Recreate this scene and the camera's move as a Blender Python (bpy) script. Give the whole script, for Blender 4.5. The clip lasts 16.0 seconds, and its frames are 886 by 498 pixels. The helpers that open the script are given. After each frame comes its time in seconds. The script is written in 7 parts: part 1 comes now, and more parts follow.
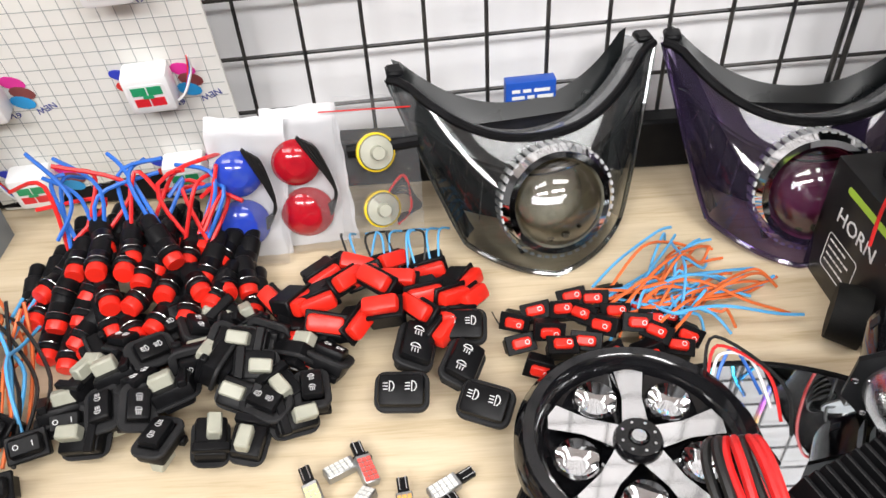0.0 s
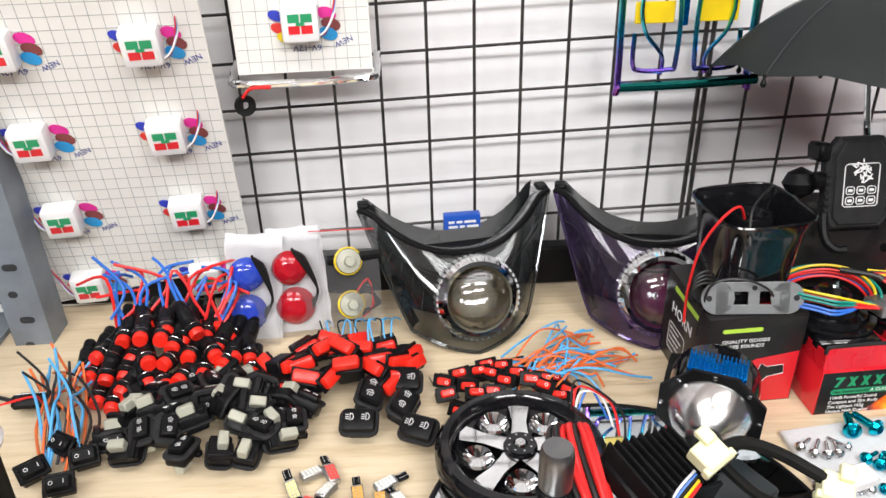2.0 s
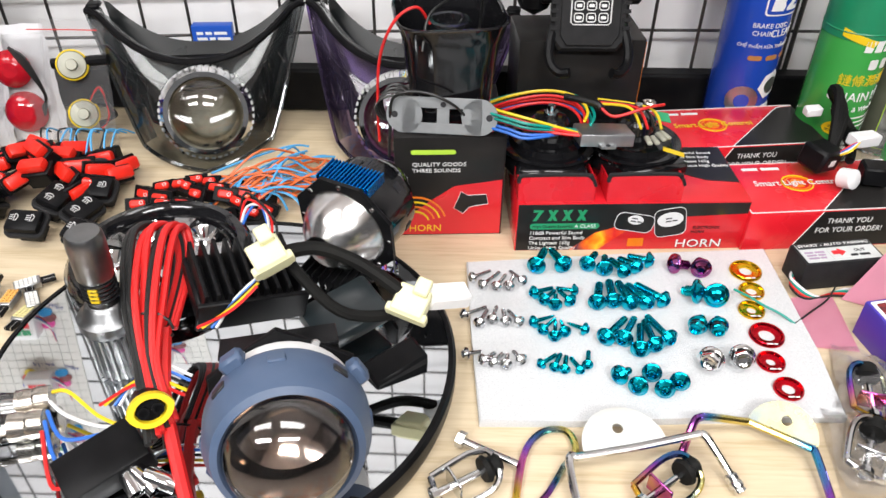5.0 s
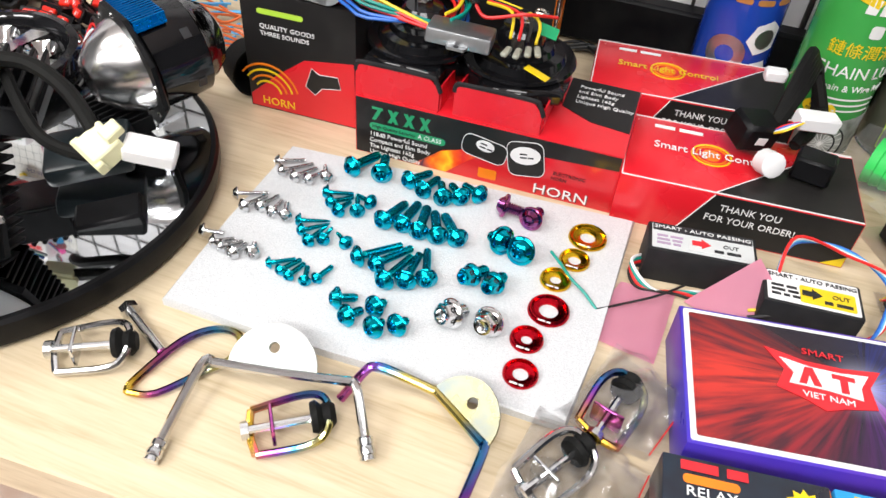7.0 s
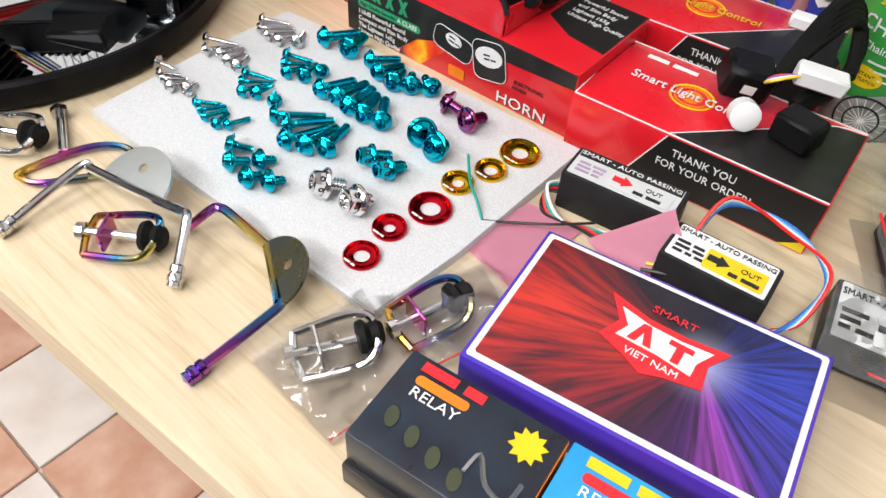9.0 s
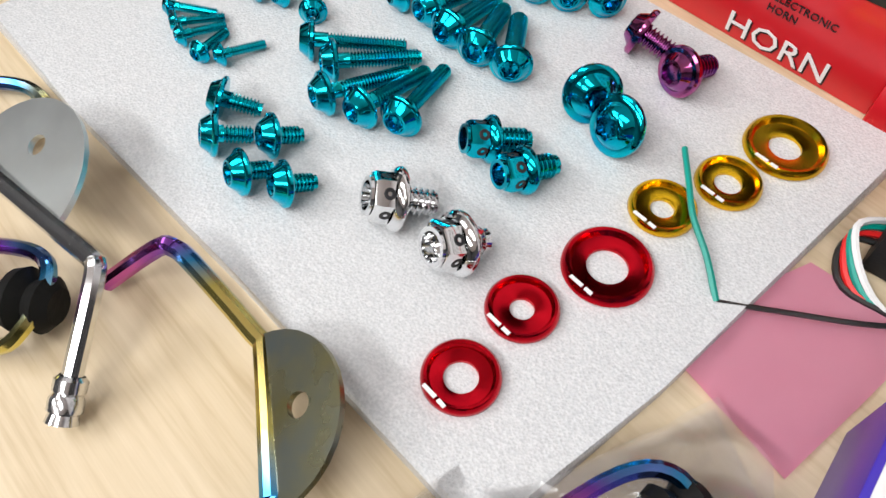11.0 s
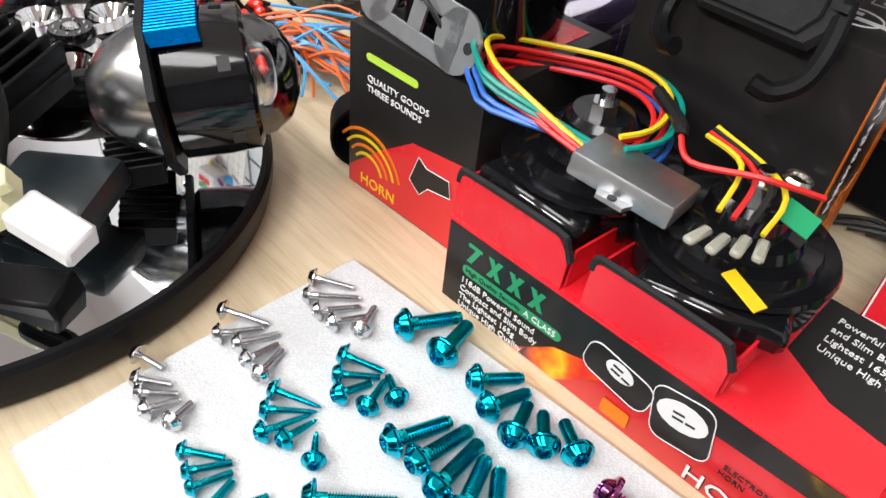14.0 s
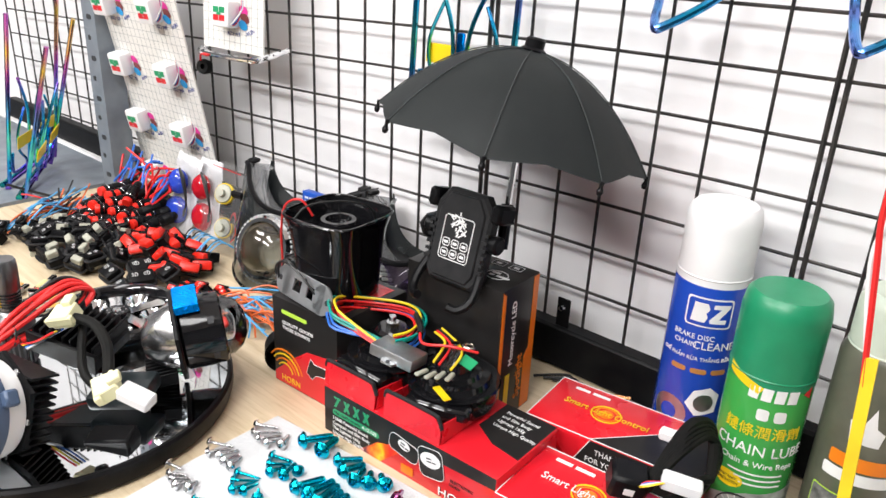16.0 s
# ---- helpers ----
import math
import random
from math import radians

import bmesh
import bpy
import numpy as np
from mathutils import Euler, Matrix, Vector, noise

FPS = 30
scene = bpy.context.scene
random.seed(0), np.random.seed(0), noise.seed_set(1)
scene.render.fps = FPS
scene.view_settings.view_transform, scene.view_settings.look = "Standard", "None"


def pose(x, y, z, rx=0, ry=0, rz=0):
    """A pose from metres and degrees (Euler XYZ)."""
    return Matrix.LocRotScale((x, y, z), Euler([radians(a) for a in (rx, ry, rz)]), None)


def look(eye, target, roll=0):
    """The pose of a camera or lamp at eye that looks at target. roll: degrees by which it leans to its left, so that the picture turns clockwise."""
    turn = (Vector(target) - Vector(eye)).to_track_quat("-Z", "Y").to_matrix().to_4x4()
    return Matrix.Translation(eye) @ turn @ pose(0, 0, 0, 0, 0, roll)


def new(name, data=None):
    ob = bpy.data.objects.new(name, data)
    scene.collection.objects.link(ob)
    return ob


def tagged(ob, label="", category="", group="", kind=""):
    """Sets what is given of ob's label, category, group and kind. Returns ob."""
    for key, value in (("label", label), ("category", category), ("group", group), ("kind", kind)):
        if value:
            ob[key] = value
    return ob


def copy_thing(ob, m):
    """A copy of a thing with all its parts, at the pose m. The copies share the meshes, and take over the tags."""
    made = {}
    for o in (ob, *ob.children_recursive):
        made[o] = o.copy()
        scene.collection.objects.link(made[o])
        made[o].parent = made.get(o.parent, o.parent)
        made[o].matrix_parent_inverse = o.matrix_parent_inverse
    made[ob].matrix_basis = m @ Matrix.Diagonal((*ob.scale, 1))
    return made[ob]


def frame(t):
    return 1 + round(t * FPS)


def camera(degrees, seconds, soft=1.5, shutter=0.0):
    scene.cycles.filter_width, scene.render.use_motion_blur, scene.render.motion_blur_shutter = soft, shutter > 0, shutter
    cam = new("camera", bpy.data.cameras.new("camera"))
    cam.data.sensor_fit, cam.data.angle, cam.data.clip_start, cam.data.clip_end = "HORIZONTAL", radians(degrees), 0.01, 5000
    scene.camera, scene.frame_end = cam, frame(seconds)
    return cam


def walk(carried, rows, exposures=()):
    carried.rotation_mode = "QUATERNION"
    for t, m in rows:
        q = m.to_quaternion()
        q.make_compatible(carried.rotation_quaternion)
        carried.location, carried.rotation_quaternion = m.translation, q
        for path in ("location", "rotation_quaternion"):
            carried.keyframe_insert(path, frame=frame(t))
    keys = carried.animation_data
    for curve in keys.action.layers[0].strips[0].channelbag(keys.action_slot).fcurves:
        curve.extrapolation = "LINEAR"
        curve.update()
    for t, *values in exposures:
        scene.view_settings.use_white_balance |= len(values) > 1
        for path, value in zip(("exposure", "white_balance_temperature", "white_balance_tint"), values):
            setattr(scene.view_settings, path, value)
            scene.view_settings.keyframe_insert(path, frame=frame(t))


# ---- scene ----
cam = camera(60.5, 16.0)
PATH = [
    (0, (-0.037, 0.014, 1.167), (-0.048, 1.515, -0.155), -4.0),
    (0.5, (-0.054, -0.05, 1.191), (-0.008, 1.551, -0.005), -2.9),
    (1, (-0.067, -0.1, 1.223), (0.008, 1.578, 0.138), -2.2),
    (1.5, (-0.053, -0.15, 1.233), (0.021, 1.588, 0.247), -2.0),
    (2, (-0.013, -0.206, 1.241), (0.056, 1.543, 0.273), -1.5),
    (2.5, (0.018, -0.276, 1.234), (0.072, 1.474, 0.267), -1.7),
    (3, (0.043, -0.334, 1.223), (0.1, 1.4, 0.228), -2.0),
    (3.5, (0.083, -0.359, 1.202), (0.169, 1.339, 0.15), -1.9),
    (4, (0.134, -0.314, 1.184), (0.235, 1.348, 0.077), -1.6),
    (4.5, (0.227, -0.24, 1.177), (0.301, 1.384, 0.012), -0.6),
    (5, (0.293, -0.204, 1.16), (0.28, 1.379, -0.063), 0.6),
    (5.2, (0.326, -0.202, 1.153), (0.25, 1.364, -0.088), 0.7),
    (7.3, (0.598, -0.088, 1.098), (0.076, 1.262, -0.283), 4.7),
    (7.5, (0.618, -0.074, 1.096), (0.039, 1.246, -0.291), 4.5),
    (8, (0.716, -0.059, 1.093), (0.044, 1.185, -0.322), 5.4),
    (8.2, (0.753, -0.057, 1.095), (0.037, 1.147, -0.333), 5.3),
    (10.3, (0.657, 0.059, 0.975), (-0.225, 0.933, -0.593), 2.4),
    (10.5, (0.636, 0.072, 0.962), (-0.228, 0.916, -0.632), 2.3),
    (11, (0.59, 0.101, 0.936), (-0.23, 0.876, -0.715), 2.2),
    (11.5, (0.556, 0.124, 0.918), (-0.237, 0.864, -0.762), 2.4),
    (12, (0.535, 0.138, 0.911), (-0.27, 0.872, -0.766), 2.7),
    (12.5, (0.519, 0.146, 0.917), (-0.316, 0.901, -0.737), 3.1),
    (13, (0.514, 0.151, 0.94), (-0.386, 0.979, -0.643), 3.9),
    (13.5, (0.516, 0.149, 0.98), (-0.448, 1.083, -0.502), 5.2),
    (14, (0.539, 0.125, 1.022), (-0.492, 1.213, -0.302), 6.6),
    (14.5, (0.595, 0.092, 1.082), (-0.523, 1.277, -0.077), 5.1),
    (15, (0.691, 0.034, 1.133), (-0.482, 1.301, 0.123), 3.9),
    (15.5, (0.78, -0.025, 1.17), (-0.42, 1.309, 0.285), 3.2),
    (16, (0.829, -0.065, 1.195), (-0.38, 1.331, 0.429), 2.7),
]
walk(cam, [(t, look(eye, target, roll)) for t, eye, target, roll in PATH],
     [(0, 0.28), (2, 0.2), (5.2, 0.18), (8, 0.14), (10.3, -0.16), (12.5, -0.22), (13, -0.12), (13.5, 0.1), (14, 0.28), (14.5, 0.42), (15, 0.68), (15.5, 0.52), (16, 0.42)])

# ---- light ----
world = bpy.data.worlds.new("world")
scene.world = world
world.use_nodes = True
world.node_tree.nodes["Background"].inputs[0].default_value = (0.85, 0.93, 1.0, 1)
world.node_tree.nodes["Background"].inputs[1].default_value = 0.12


def tube_light(x, y, z, length, watts, rz=0):
    data = bpy.data.lights.new("tube_glow", "AREA")
    data.shape, data.size, data.size_y, data.energy, data.color = "RECTANGLE", length, 0.40, watts, (1.0, 0.99, 0.985)
    ob = new("tube_glow", data)
    ob.matrix_world = pose(x, y, z, 0, 0, rz)


for lx, ly, watts in ((-0.9, -0.45, 15), (0.75, -0.45, 15), (-0.9, -1.6, 52), (0.75, -1.6, 52)):
    tube_light(lx, ly, 2.52, 1.2, watts)

# ---- materials ----
MATS = {}


def mat(name, color, rough=0.5, metal=0.0, color2=None, scale=30.0, bump=0.0, bscale=400.0, coat=0.0, spec=0.5, rvar=0.08, stretch=None, emit=0.0):
    if name in MATS:
        return MATS[name]
    m = bpy.data.materials.new(name)
    m.use_nodes = True
    nt = m.node_tree
    b = nt.nodes["Principled BSDF"]
    b.inputs["Metallic"].default_value = metal
    b.inputs["Coat Weight"].default_value = coat
    b.inputs["Coat Roughness"].default_value = 0.08
    b.inputs["Specular IOR Level"].default_value = spec
    tc = nt.nodes.new("ShaderNodeTexCoord")
    mp = nt.nodes.new("ShaderNodeMapping")
    nt.links.new(tc.outputs["Object"], mp.inputs[0])
    if stretch:
        mp.inputs["Scale"].default_value = stretch
    n1 = nt.nodes.new("ShaderNodeTexNoise")
    n1.inputs["Scale"].default_value, n1.inputs["Detail"].default_value = scale, 4
    nt.links.new(mp.outputs[0], n1.inputs["Vector"])
    mix = nt.nodes.new("ShaderNodeMix")
    mix.data_type = "RGBA"
    c2 = color2 or tuple(c * 0.82 for c in color)
    mix.inputs[6].default_value, mix.inputs[7].default_value = (*color, 1), (*c2, 1)
    ramp = nt.nodes.new("ShaderNodeMapRange")
    ramp.inputs[1].default_value, ramp.inputs[2].default_value = 0.35, 0.7
    nt.links.new(n1.outputs[0], ramp.inputs[0])
    nt.links.new(ramp.outputs[0], mix.inputs[0])
    nt.links.new(mix.outputs[2], b.inputs["Base Color"])
    rr = nt.nodes.new("ShaderNodeMapRange")
    rr.inputs[3].default_value, rr.inputs[4].default_value = max(rough - rvar, 0.02), min(rough + rvar, 1)
    nt.links.new(n1.outputs[0], rr.inputs[0])
    nt.links.new(rr.outputs[0], b.inputs["Roughness"])
    if bump:
        n2 = nt.nodes.new("ShaderNodeTexNoise")
        n2.inputs["Scale"].default_value, n2.inputs["Detail"].default_value = bscale, 3
        nt.links.new(mp.outputs[0], n2.inputs["Vector"])
        bp = nt.nodes.new("ShaderNodeBump")
        bp.inputs["Strength"].default_value, bp.inputs["Distance"].default_value = bump, 0.001
        nt.links.new(n2.outputs[0], bp.inputs["Height"])
        nt.links.new(bp.outputs[0], b.inputs["Normal"])
    if emit:
        b.inputs["Emission Color"].default_value = (*color, 1)
        b.inputs["Emission Strength"].default_value = emit
    MATS[name] = m
    return m


def clear(name, tint, gloss=1.0, rough=0.03, haze=0.0, haze_color=(0.9, 0.9, 0.92), ior=1.45):
    """Thin clear plastic or glass: what lies behind it tinted, with a Fresnel gloss."""
    if name in MATS:
        return MATS[name]
    m = bpy.data.materials.new(name)
    m.use_nodes = True
    nt = m.node_tree
    nt.nodes.remove(nt.nodes["Principled BSDF"])
    out = nt.nodes["Material Output"]
    tr, gl, fr, mx = (nt.nodes.new("ShaderNode" + k) for k in ("BsdfTransparent", "BsdfGlossy", "Fresnel", "MixShader"))
    tr.inputs[0].default_value = (*tint, 1)
    gl.inputs["Roughness"].default_value = rough
    gl.inputs[0].default_value = (gloss, gloss, gloss, 1)
    fr.inputs[0].default_value = ior
    body = tr.outputs[0]
    if haze:
        df, m2 = nt.nodes.new("ShaderNodeBsdfDiffuse"), nt.nodes.new("ShaderNodeMixShader")
        df.inputs[0].default_value = (*haze_color, 1)
        m2.inputs[0].default_value = haze
        nt.links.new(tr.outputs[0], m2.inputs[1])
        nt.links.new(df.outputs[0], m2.inputs[2])
        body = m2.outputs[0]
    nt.links.new(fr.outputs[0], mx.inputs[0])
    nt.links.new(body, mx.inputs[1])
    nt.links.new(gl.outputs[0], mx.inputs[2])
    nt.links.new(mx.outputs[0], out.inputs[0])
    MATS[name] = m
    return m


def banded(name, stops, axis=0, scale=30.0, metal=1.0, rough=0.15):
    """Heat-tinted metal: colours run along the part."""
    m = bpy.data.materials.new(name)
    m.use_nodes = True
    nt = m.node_tree
    b = nt.nodes["Principled BSDF"]
    b.inputs["Metallic"].default_value, b.inputs["Roughness"].default_value = metal, rough
    tc, n, ad, fr, cr, sp = (nt.nodes.new("ShaderNode" + k) for k in ("TexCoord", "TexNoise", "Math", "Math", "ValToRGB", "SeparateXYZ"))
    nt.links.new(tc.outputs["Object"], sp.inputs[0])
    nt.links.new(tc.outputs["Object"], n.inputs["Vector"])
    n.inputs["Scale"].default_value = scale
    ad.operation, fr.operation = "MULTIPLY_ADD", "PINGPONG"
    nt.links.new(sp.outputs[axis], ad.inputs[0])
    ad.inputs[1].default_value = scale * 0.6
    nt.links.new(n.outputs[0], ad.inputs[2])
    nt.links.new(ad.outputs[0], fr.inputs[0])
    fr.inputs[1].default_value = 1.0
    nt.links.new(fr.outputs[0], cr.inputs[0])
    el = cr.color_ramp.elements
    for i, c in enumerate(stops):
        p = i / (len(stops) - 1)
        e = el[i] if i < 2 else el.new(p)
        e.position, e.color = p, (*c, 1)
    nt.links.new(cr.outputs[0], b.inputs["Base Color"])
    MATS[name] = m
    return m


def wood(name):
    m = bpy.data.materials.new(name)
    m.use_nodes = True
    nt = m.node_tree
    b = nt.nodes["Principled BSDF"]
    tc, mp, n1, n2, n3, cr, mx, bp = (nt.nodes.new("ShaderNode" + k) for k in ("TexCoord", "Mapping", "TexNoise", "TexNoise", "TexNoise", "ValToRGB", "Mix", "Bump"))
    mp.inputs["Scale"].default_value = (1.0, 16.0, 16.0)
    mp.inputs["Rotation"].default_value = (0, 0, radians(-3))
    nt.links.new(tc.outputs["Object"], mp.inputs[0])
    n1.inputs["Scale"].default_value, n1.inputs["Detail"].default_value, n1.inputs["Distortion"].default_value = 7, 6, 0.9
    n2.inputs["Scale"].default_value, n2.inputs["Detail"].default_value = 42, 4
    n3.inputs["Scale"].default_value, n3.inputs["Detail"].default_value = 2.5, 3
    for n in (n1, n2):
        nt.links.new(mp.outputs[0], n.inputs["Vector"])
    nt.links.new(tc.outputs["Object"], n3.inputs["Vector"])
    add = nt.nodes.new("ShaderNodeMath")
    add.operation = "MULTIPLY_ADD"
    add.inputs[1].default_value = 0.45
    nt.links.new(n2.outputs[0], add.inputs[0])
    nt.links.new(n1.outputs[0], add.inputs[2])
    el = cr.color_ramp.elements
    el[0].position, el[0].color = 0.48, (0.54, 0.42, 0.26, 1)
    el[1].position, el[1].color = 0.92, (0.72, 0.60, 0.425, 1)
    e = el.new(0.68)
    e.color = (0.65, 0.53, 0.355, 1)
    nt.links.new(add.outputs[0], cr.inputs[0])
    mx.data_type, mx.blend_type = "RGBA", "MULTIPLY"
    mx.inputs[0].default_value = 0.12
    nt.links.new(cr.outputs[0], mx.inputs[6])
    nt.links.new(n3.outputs[0], mx.inputs[7])
    nt.links.new(mx.outputs[2], b.inputs["Base Color"])
    b.inputs["Roughness"].default_value = 0.42
    bp.inputs["Strength"].default_value, bp.inputs["Distance"].default_value = 0.12, 0.0006
    nt.links.new(n2.outputs[0], bp.inputs["Height"])
    nt.links.new(bp.outputs[0], b.inputs["Normal"])
    MATS[name] = m
    return m


WOOD = wood("pale_wood_laminate")
WALLM = mat("white_wall_paint", (0.90, 0.90, 0.91), 0.7, color2=(0.87, 0.855, 0.865), scale=3, bump=0.15, bscale=120)
# Dark grey of the unseen walls, so mirror and gloss reflect darkness.
DARKWALLM = mat("unseen_wall_dark_grey", (0.10, 0.104, 0.11), 0.7, color2=(0.085, 0.088, 0.094), scale=2, bump=0.15, bscale=120)
BLACK = mat("black_plastic", (0.0045, 0.0045, 0.005), 0.36, color2=(0.008, 0.008, 0.009), scale=60, bump=0.08, bscale=900, spec=0.13)
GLOSSB = mat("gloss_black_enamel", (0.006, 0.006, 0.007), 0.10, color2=(0.006, 0.006, 0.007), coat=0.25, rvar=0.04, spec=0.35)
MATTEB = mat("matte_black_plastic", (0.017, 0.017, 0.018), 0.5, color2=(0.024, 0.024, 0.025), scale=80, bump=0.2, bscale=1500, spec=0.16)
WIREM = mat("black_coated_wire", (0.012, 0.012, 0.013), 0.35, color2=(0.05, 0.045, 0.04), scale=60)
RAILM = mat("black_painted_rail", (0.005, 0.005, 0.006), 0.45, color2=(0.010, 0.010, 0.010), scale=40, bump=0.1, spec=0.12)
REDP = mat("red_plastic", (0.80, 0.025, 0.012), 0.35, color2=(0.66, 0.015, 0.008), scale=50)
CARDR = mat("red_printed_card", (0.70, 0.014, 0.026), 0.28, color2=(0.60, 0.010, 0.019), scale=12, bump=0.05, bscale=200, coat=0.2)
CARDB = mat("black_printed_card", (0.015, 0.014, 0.014), 0.32, color2=(0.020, 0.019, 0.018), scale=14, bump=0.05, bscale=200, coat=0.15, spec=0.16)
CARDW = mat("white_card", (0.80, 0.80, 0.80), 0.5, color2=(0.74, 0.74, 0.74), scale=20)
CARDK = mat("brown_card_edge", (0.45, 0.30, 0.17), 0.8)
WHITE = mat("white_plastic", (0.82, 0.82, 0.82), 0.4, color2=(0.76, 0.76, 0.77))
CREAM = mat("cream_nylon", (0.80, 0.78, 0.50), 0.45, color2=(0.74, 0.71, 0.42))
GREYP = mat("milky_grey_nylon", (0.42, 0.42, 0.34), 0.45, color2=(0.32, 0.32, 0.26))
STEEL = mat("bright_steel", (0.72, 0.73, 0.74), 0.15, 1.0, color2=(0.60, 0.61, 0.62), scale=80)
NICKEL = mat("nickel_plate", (0.62, 0.58, 0.52), 0.25, 1.0, color2=(0.48, 0.45, 0.40), scale=120)
CHROME = mat("chrome", (0.85, 0.86, 0.87), 0.06, 1.0, rvar=0.03)
ALU = mat("cast_aluminium", (0.52, 0.53, 0.54), 0.42, 1.0, color2=(0.42, 0.43, 0.44), scale=90, bump=0.2, bscale=900)
GREYST = mat("grey_painted_steel", (0.20, 0.23, 0.26), 0.45, color2=(0.15, 0.17, 0.20), scale=25)
TEAL = mat("teal_anodised", (0.01, 0.60, 0.62), 0.10, 1.0, color2=(0.0, 0.44, 0.58), scale=90, rvar=0.05)
TEALB = mat("blue_teal_anodised", (0.005, 0.50, 0.61), 0.09, 1.0, color2=(0.0, 0.36, 0.55), scale=110, rvar=0.04)
PURPLE = mat("purple_anodised", (0.46, 0.10, 0.26), 0.10, 1.0, color2=(0.22, 0.08, 0.30), scale=110)
GOLDA = mat("gold_anodised", (0.80, 0.50, 0.02), 0.18, 1.0, color2=(0.72, 0.38, 0.01), scale=60)
REDA = mat("red_anodised", (0.62, 0.008, 0.02), 0.17, 1.0, color2=(0.48, 0.005, 0.015), scale=60)
BLUEA = mat("blue_anodised", (0.0, 0.20, 0.62), 0.28, 1.0, color2=(0.0, 0.15, 0.52), scale=60)
RUBBER = mat("black_rubber", (0.006, 0.006, 0.006), 0.62, color2=(0.011, 0.011, 0.010), bump=0.2, spec=0.12)
ORANGEP = mat("orange_plastic", (0.85, 0.10, 0.012), 0.35, color2=(0.75, 0.075, 0.01), scale=40)
NAVY = mat("slate_blue_plastic", (0.055, 0.09, 0.16), 0.45, color2=(0.07, 0.105, 0.18), scale=40)
PINK = mat("pink_paper", (0.85, 0.40, 0.52), 0.8, color2=(0.80, 0.34, 0.46), scale=15)
W_RED = mat("red_wire", (0.75, 0.02, 0.02), 0.4)
W_BLUE = mat("blue_wire", (0.03, 0.16, 0.62), 0.4)
W_SKY = mat("sky_blue_wire", (0.10, 0.42, 0.78), 0.4)
W_BLK = mat("black_wire", (0.012, 0.012, 0.012), 0.4)
W_WHT = mat("white_wire", (0.8, 0.8, 0.8), 0.45)
W_YEL = mat("yellow_wire", (0.85, 0.62, 0.02), 0.4)
W_GRN = mat("green_wire", (0.0, 0.30, 0.24), 0.4)
W_ORG = mat("orange_wire", (0.75, 0.16, 0.04), 0.4)
INKW = mat("white_ink", (0.85, 0.85, 0.85), 0.4)
# For print, and for the dark pieces that paint shade inside holes.
INKB = mat("black_ink_and_hole_shade", (0.015, 0.015, 0.018), 0.5)
INKG = mat("green_ink", (0.02, 0.34, 0.14), 0.4)
INKY = mat("yellow_ink", (0.85, 0.60, 0.01), 0.35)
INKO = mat("orange_ink", (0.85, 0.22, 0.01), 0.35)
INKR = mat("red_ink", (0.75, 0.02, 0.03), 0.35)
INKLG = mat("lime_ink", (0.45, 0.70, 0.06), 0.4)
SMOKE = clear("smoked_lens", (0.52, 0.54, 0.54), 1.0, 0.03, haze=0.02, haze_color=(0.34, 0.37, 0.38), ior=1.5)
SMOKEP = clear("violet_smoked_lens", (0.44, 0.35, 0.58), 1.0, 0.03, haze=0.03, haze_color=(0.36, 0.26, 0.52), ior=1.55)
SMOKEL = clear("pale_smoke_shell", (0.62, 0.63, 0.64), 1.0, 0.06, haze=0.42, haze_color=(0.34, 0.345, 0.35), ior=1.5)
SMOKEB = clear("smoke_grey_band", (0.46, 0.47, 0.48), 1.0, 0.08, haze=0.24, haze_color=(0.16, 0.17, 0.175), ior=1.5)
GLASS = clear("clear_lens_glass", (0.93, 0.94, 0.95), 1.0, 0.015, ior=1.9)
BAG = clear("clear_bag_film", (0.95, 0.95, 0.95), 1.0, 0.07, haze=0.06, ior=1.5)
RAINBOW = banded("heat_tinted_steel", [(0.72, 0.55, 0.12), (0.66, 0.42, 0.05), (0.55, 0.12, 0.35), (0.22, 0.08, 0.50), (0.04, 0.28, 0.55), (0.60, 0.52, 0.14), (0.72, 0.58, 0.20)], 0, 22)
RAINBOWZ = banded("heat_tinted_tube", [(0.75, 0.55, 0.10), (0.60, 0.15, 0.55), (0.25, 0.12, 0.65), (0.02, 0.40, 0.75), (0.10, 0.62, 0.55)], 2, 10)

# ---- mesh building ----


def part(name, bm, material, parent=None, label="", smooth=True, m=None):
    me = bpy.data.meshes.new(name)
    bm.normal_update()
    for f in bm.faces:
        f.smooth = smooth
    if smooth:
        for e in bm.edges:
            if len(e.link_faces) == 2 and e.calc_face_angle(0) > 0.62:
                e.smooth = False
    bm.to_mesh(me)
    bm.free()
    for k in material if isinstance(material, (list, tuple)) else (material,):
        me.materials.append(k)
    ob = new(name, me)
    if parent:
        ob.parent = parent
    if m is not None:
        ob.matrix_basis = m
    if label:
        ob["label"] = label
    return ob


def thing(name, label, category, m, group="", kind=""):
    ob = new(name)
    ob.empty_display_size = 0.01
    ob.matrix_basis = m
    return tagged(ob, label, category, group, kind)


ID = Matrix.Identity(4)


def box(bm, sx, sy, sz, c=(0, 0, 0), bev=0.0, m=ID, seg=1):
    r = bmesh.ops.create_cube(bm, size=1, matrix=m @ Matrix.Translation(c) @ Matrix.Diagonal((sx, sy, sz, 1)))
    if bev:
        es = list({e for v in r["verts"] for e in v.link_edges})
        bmesh.ops.bevel(bm, geom=es, offset=bev, segments=seg, affect="EDGES", profile=0.5)
    return bm


def B(*a, **k):
    return box(bmesh.new(), *a, **k)


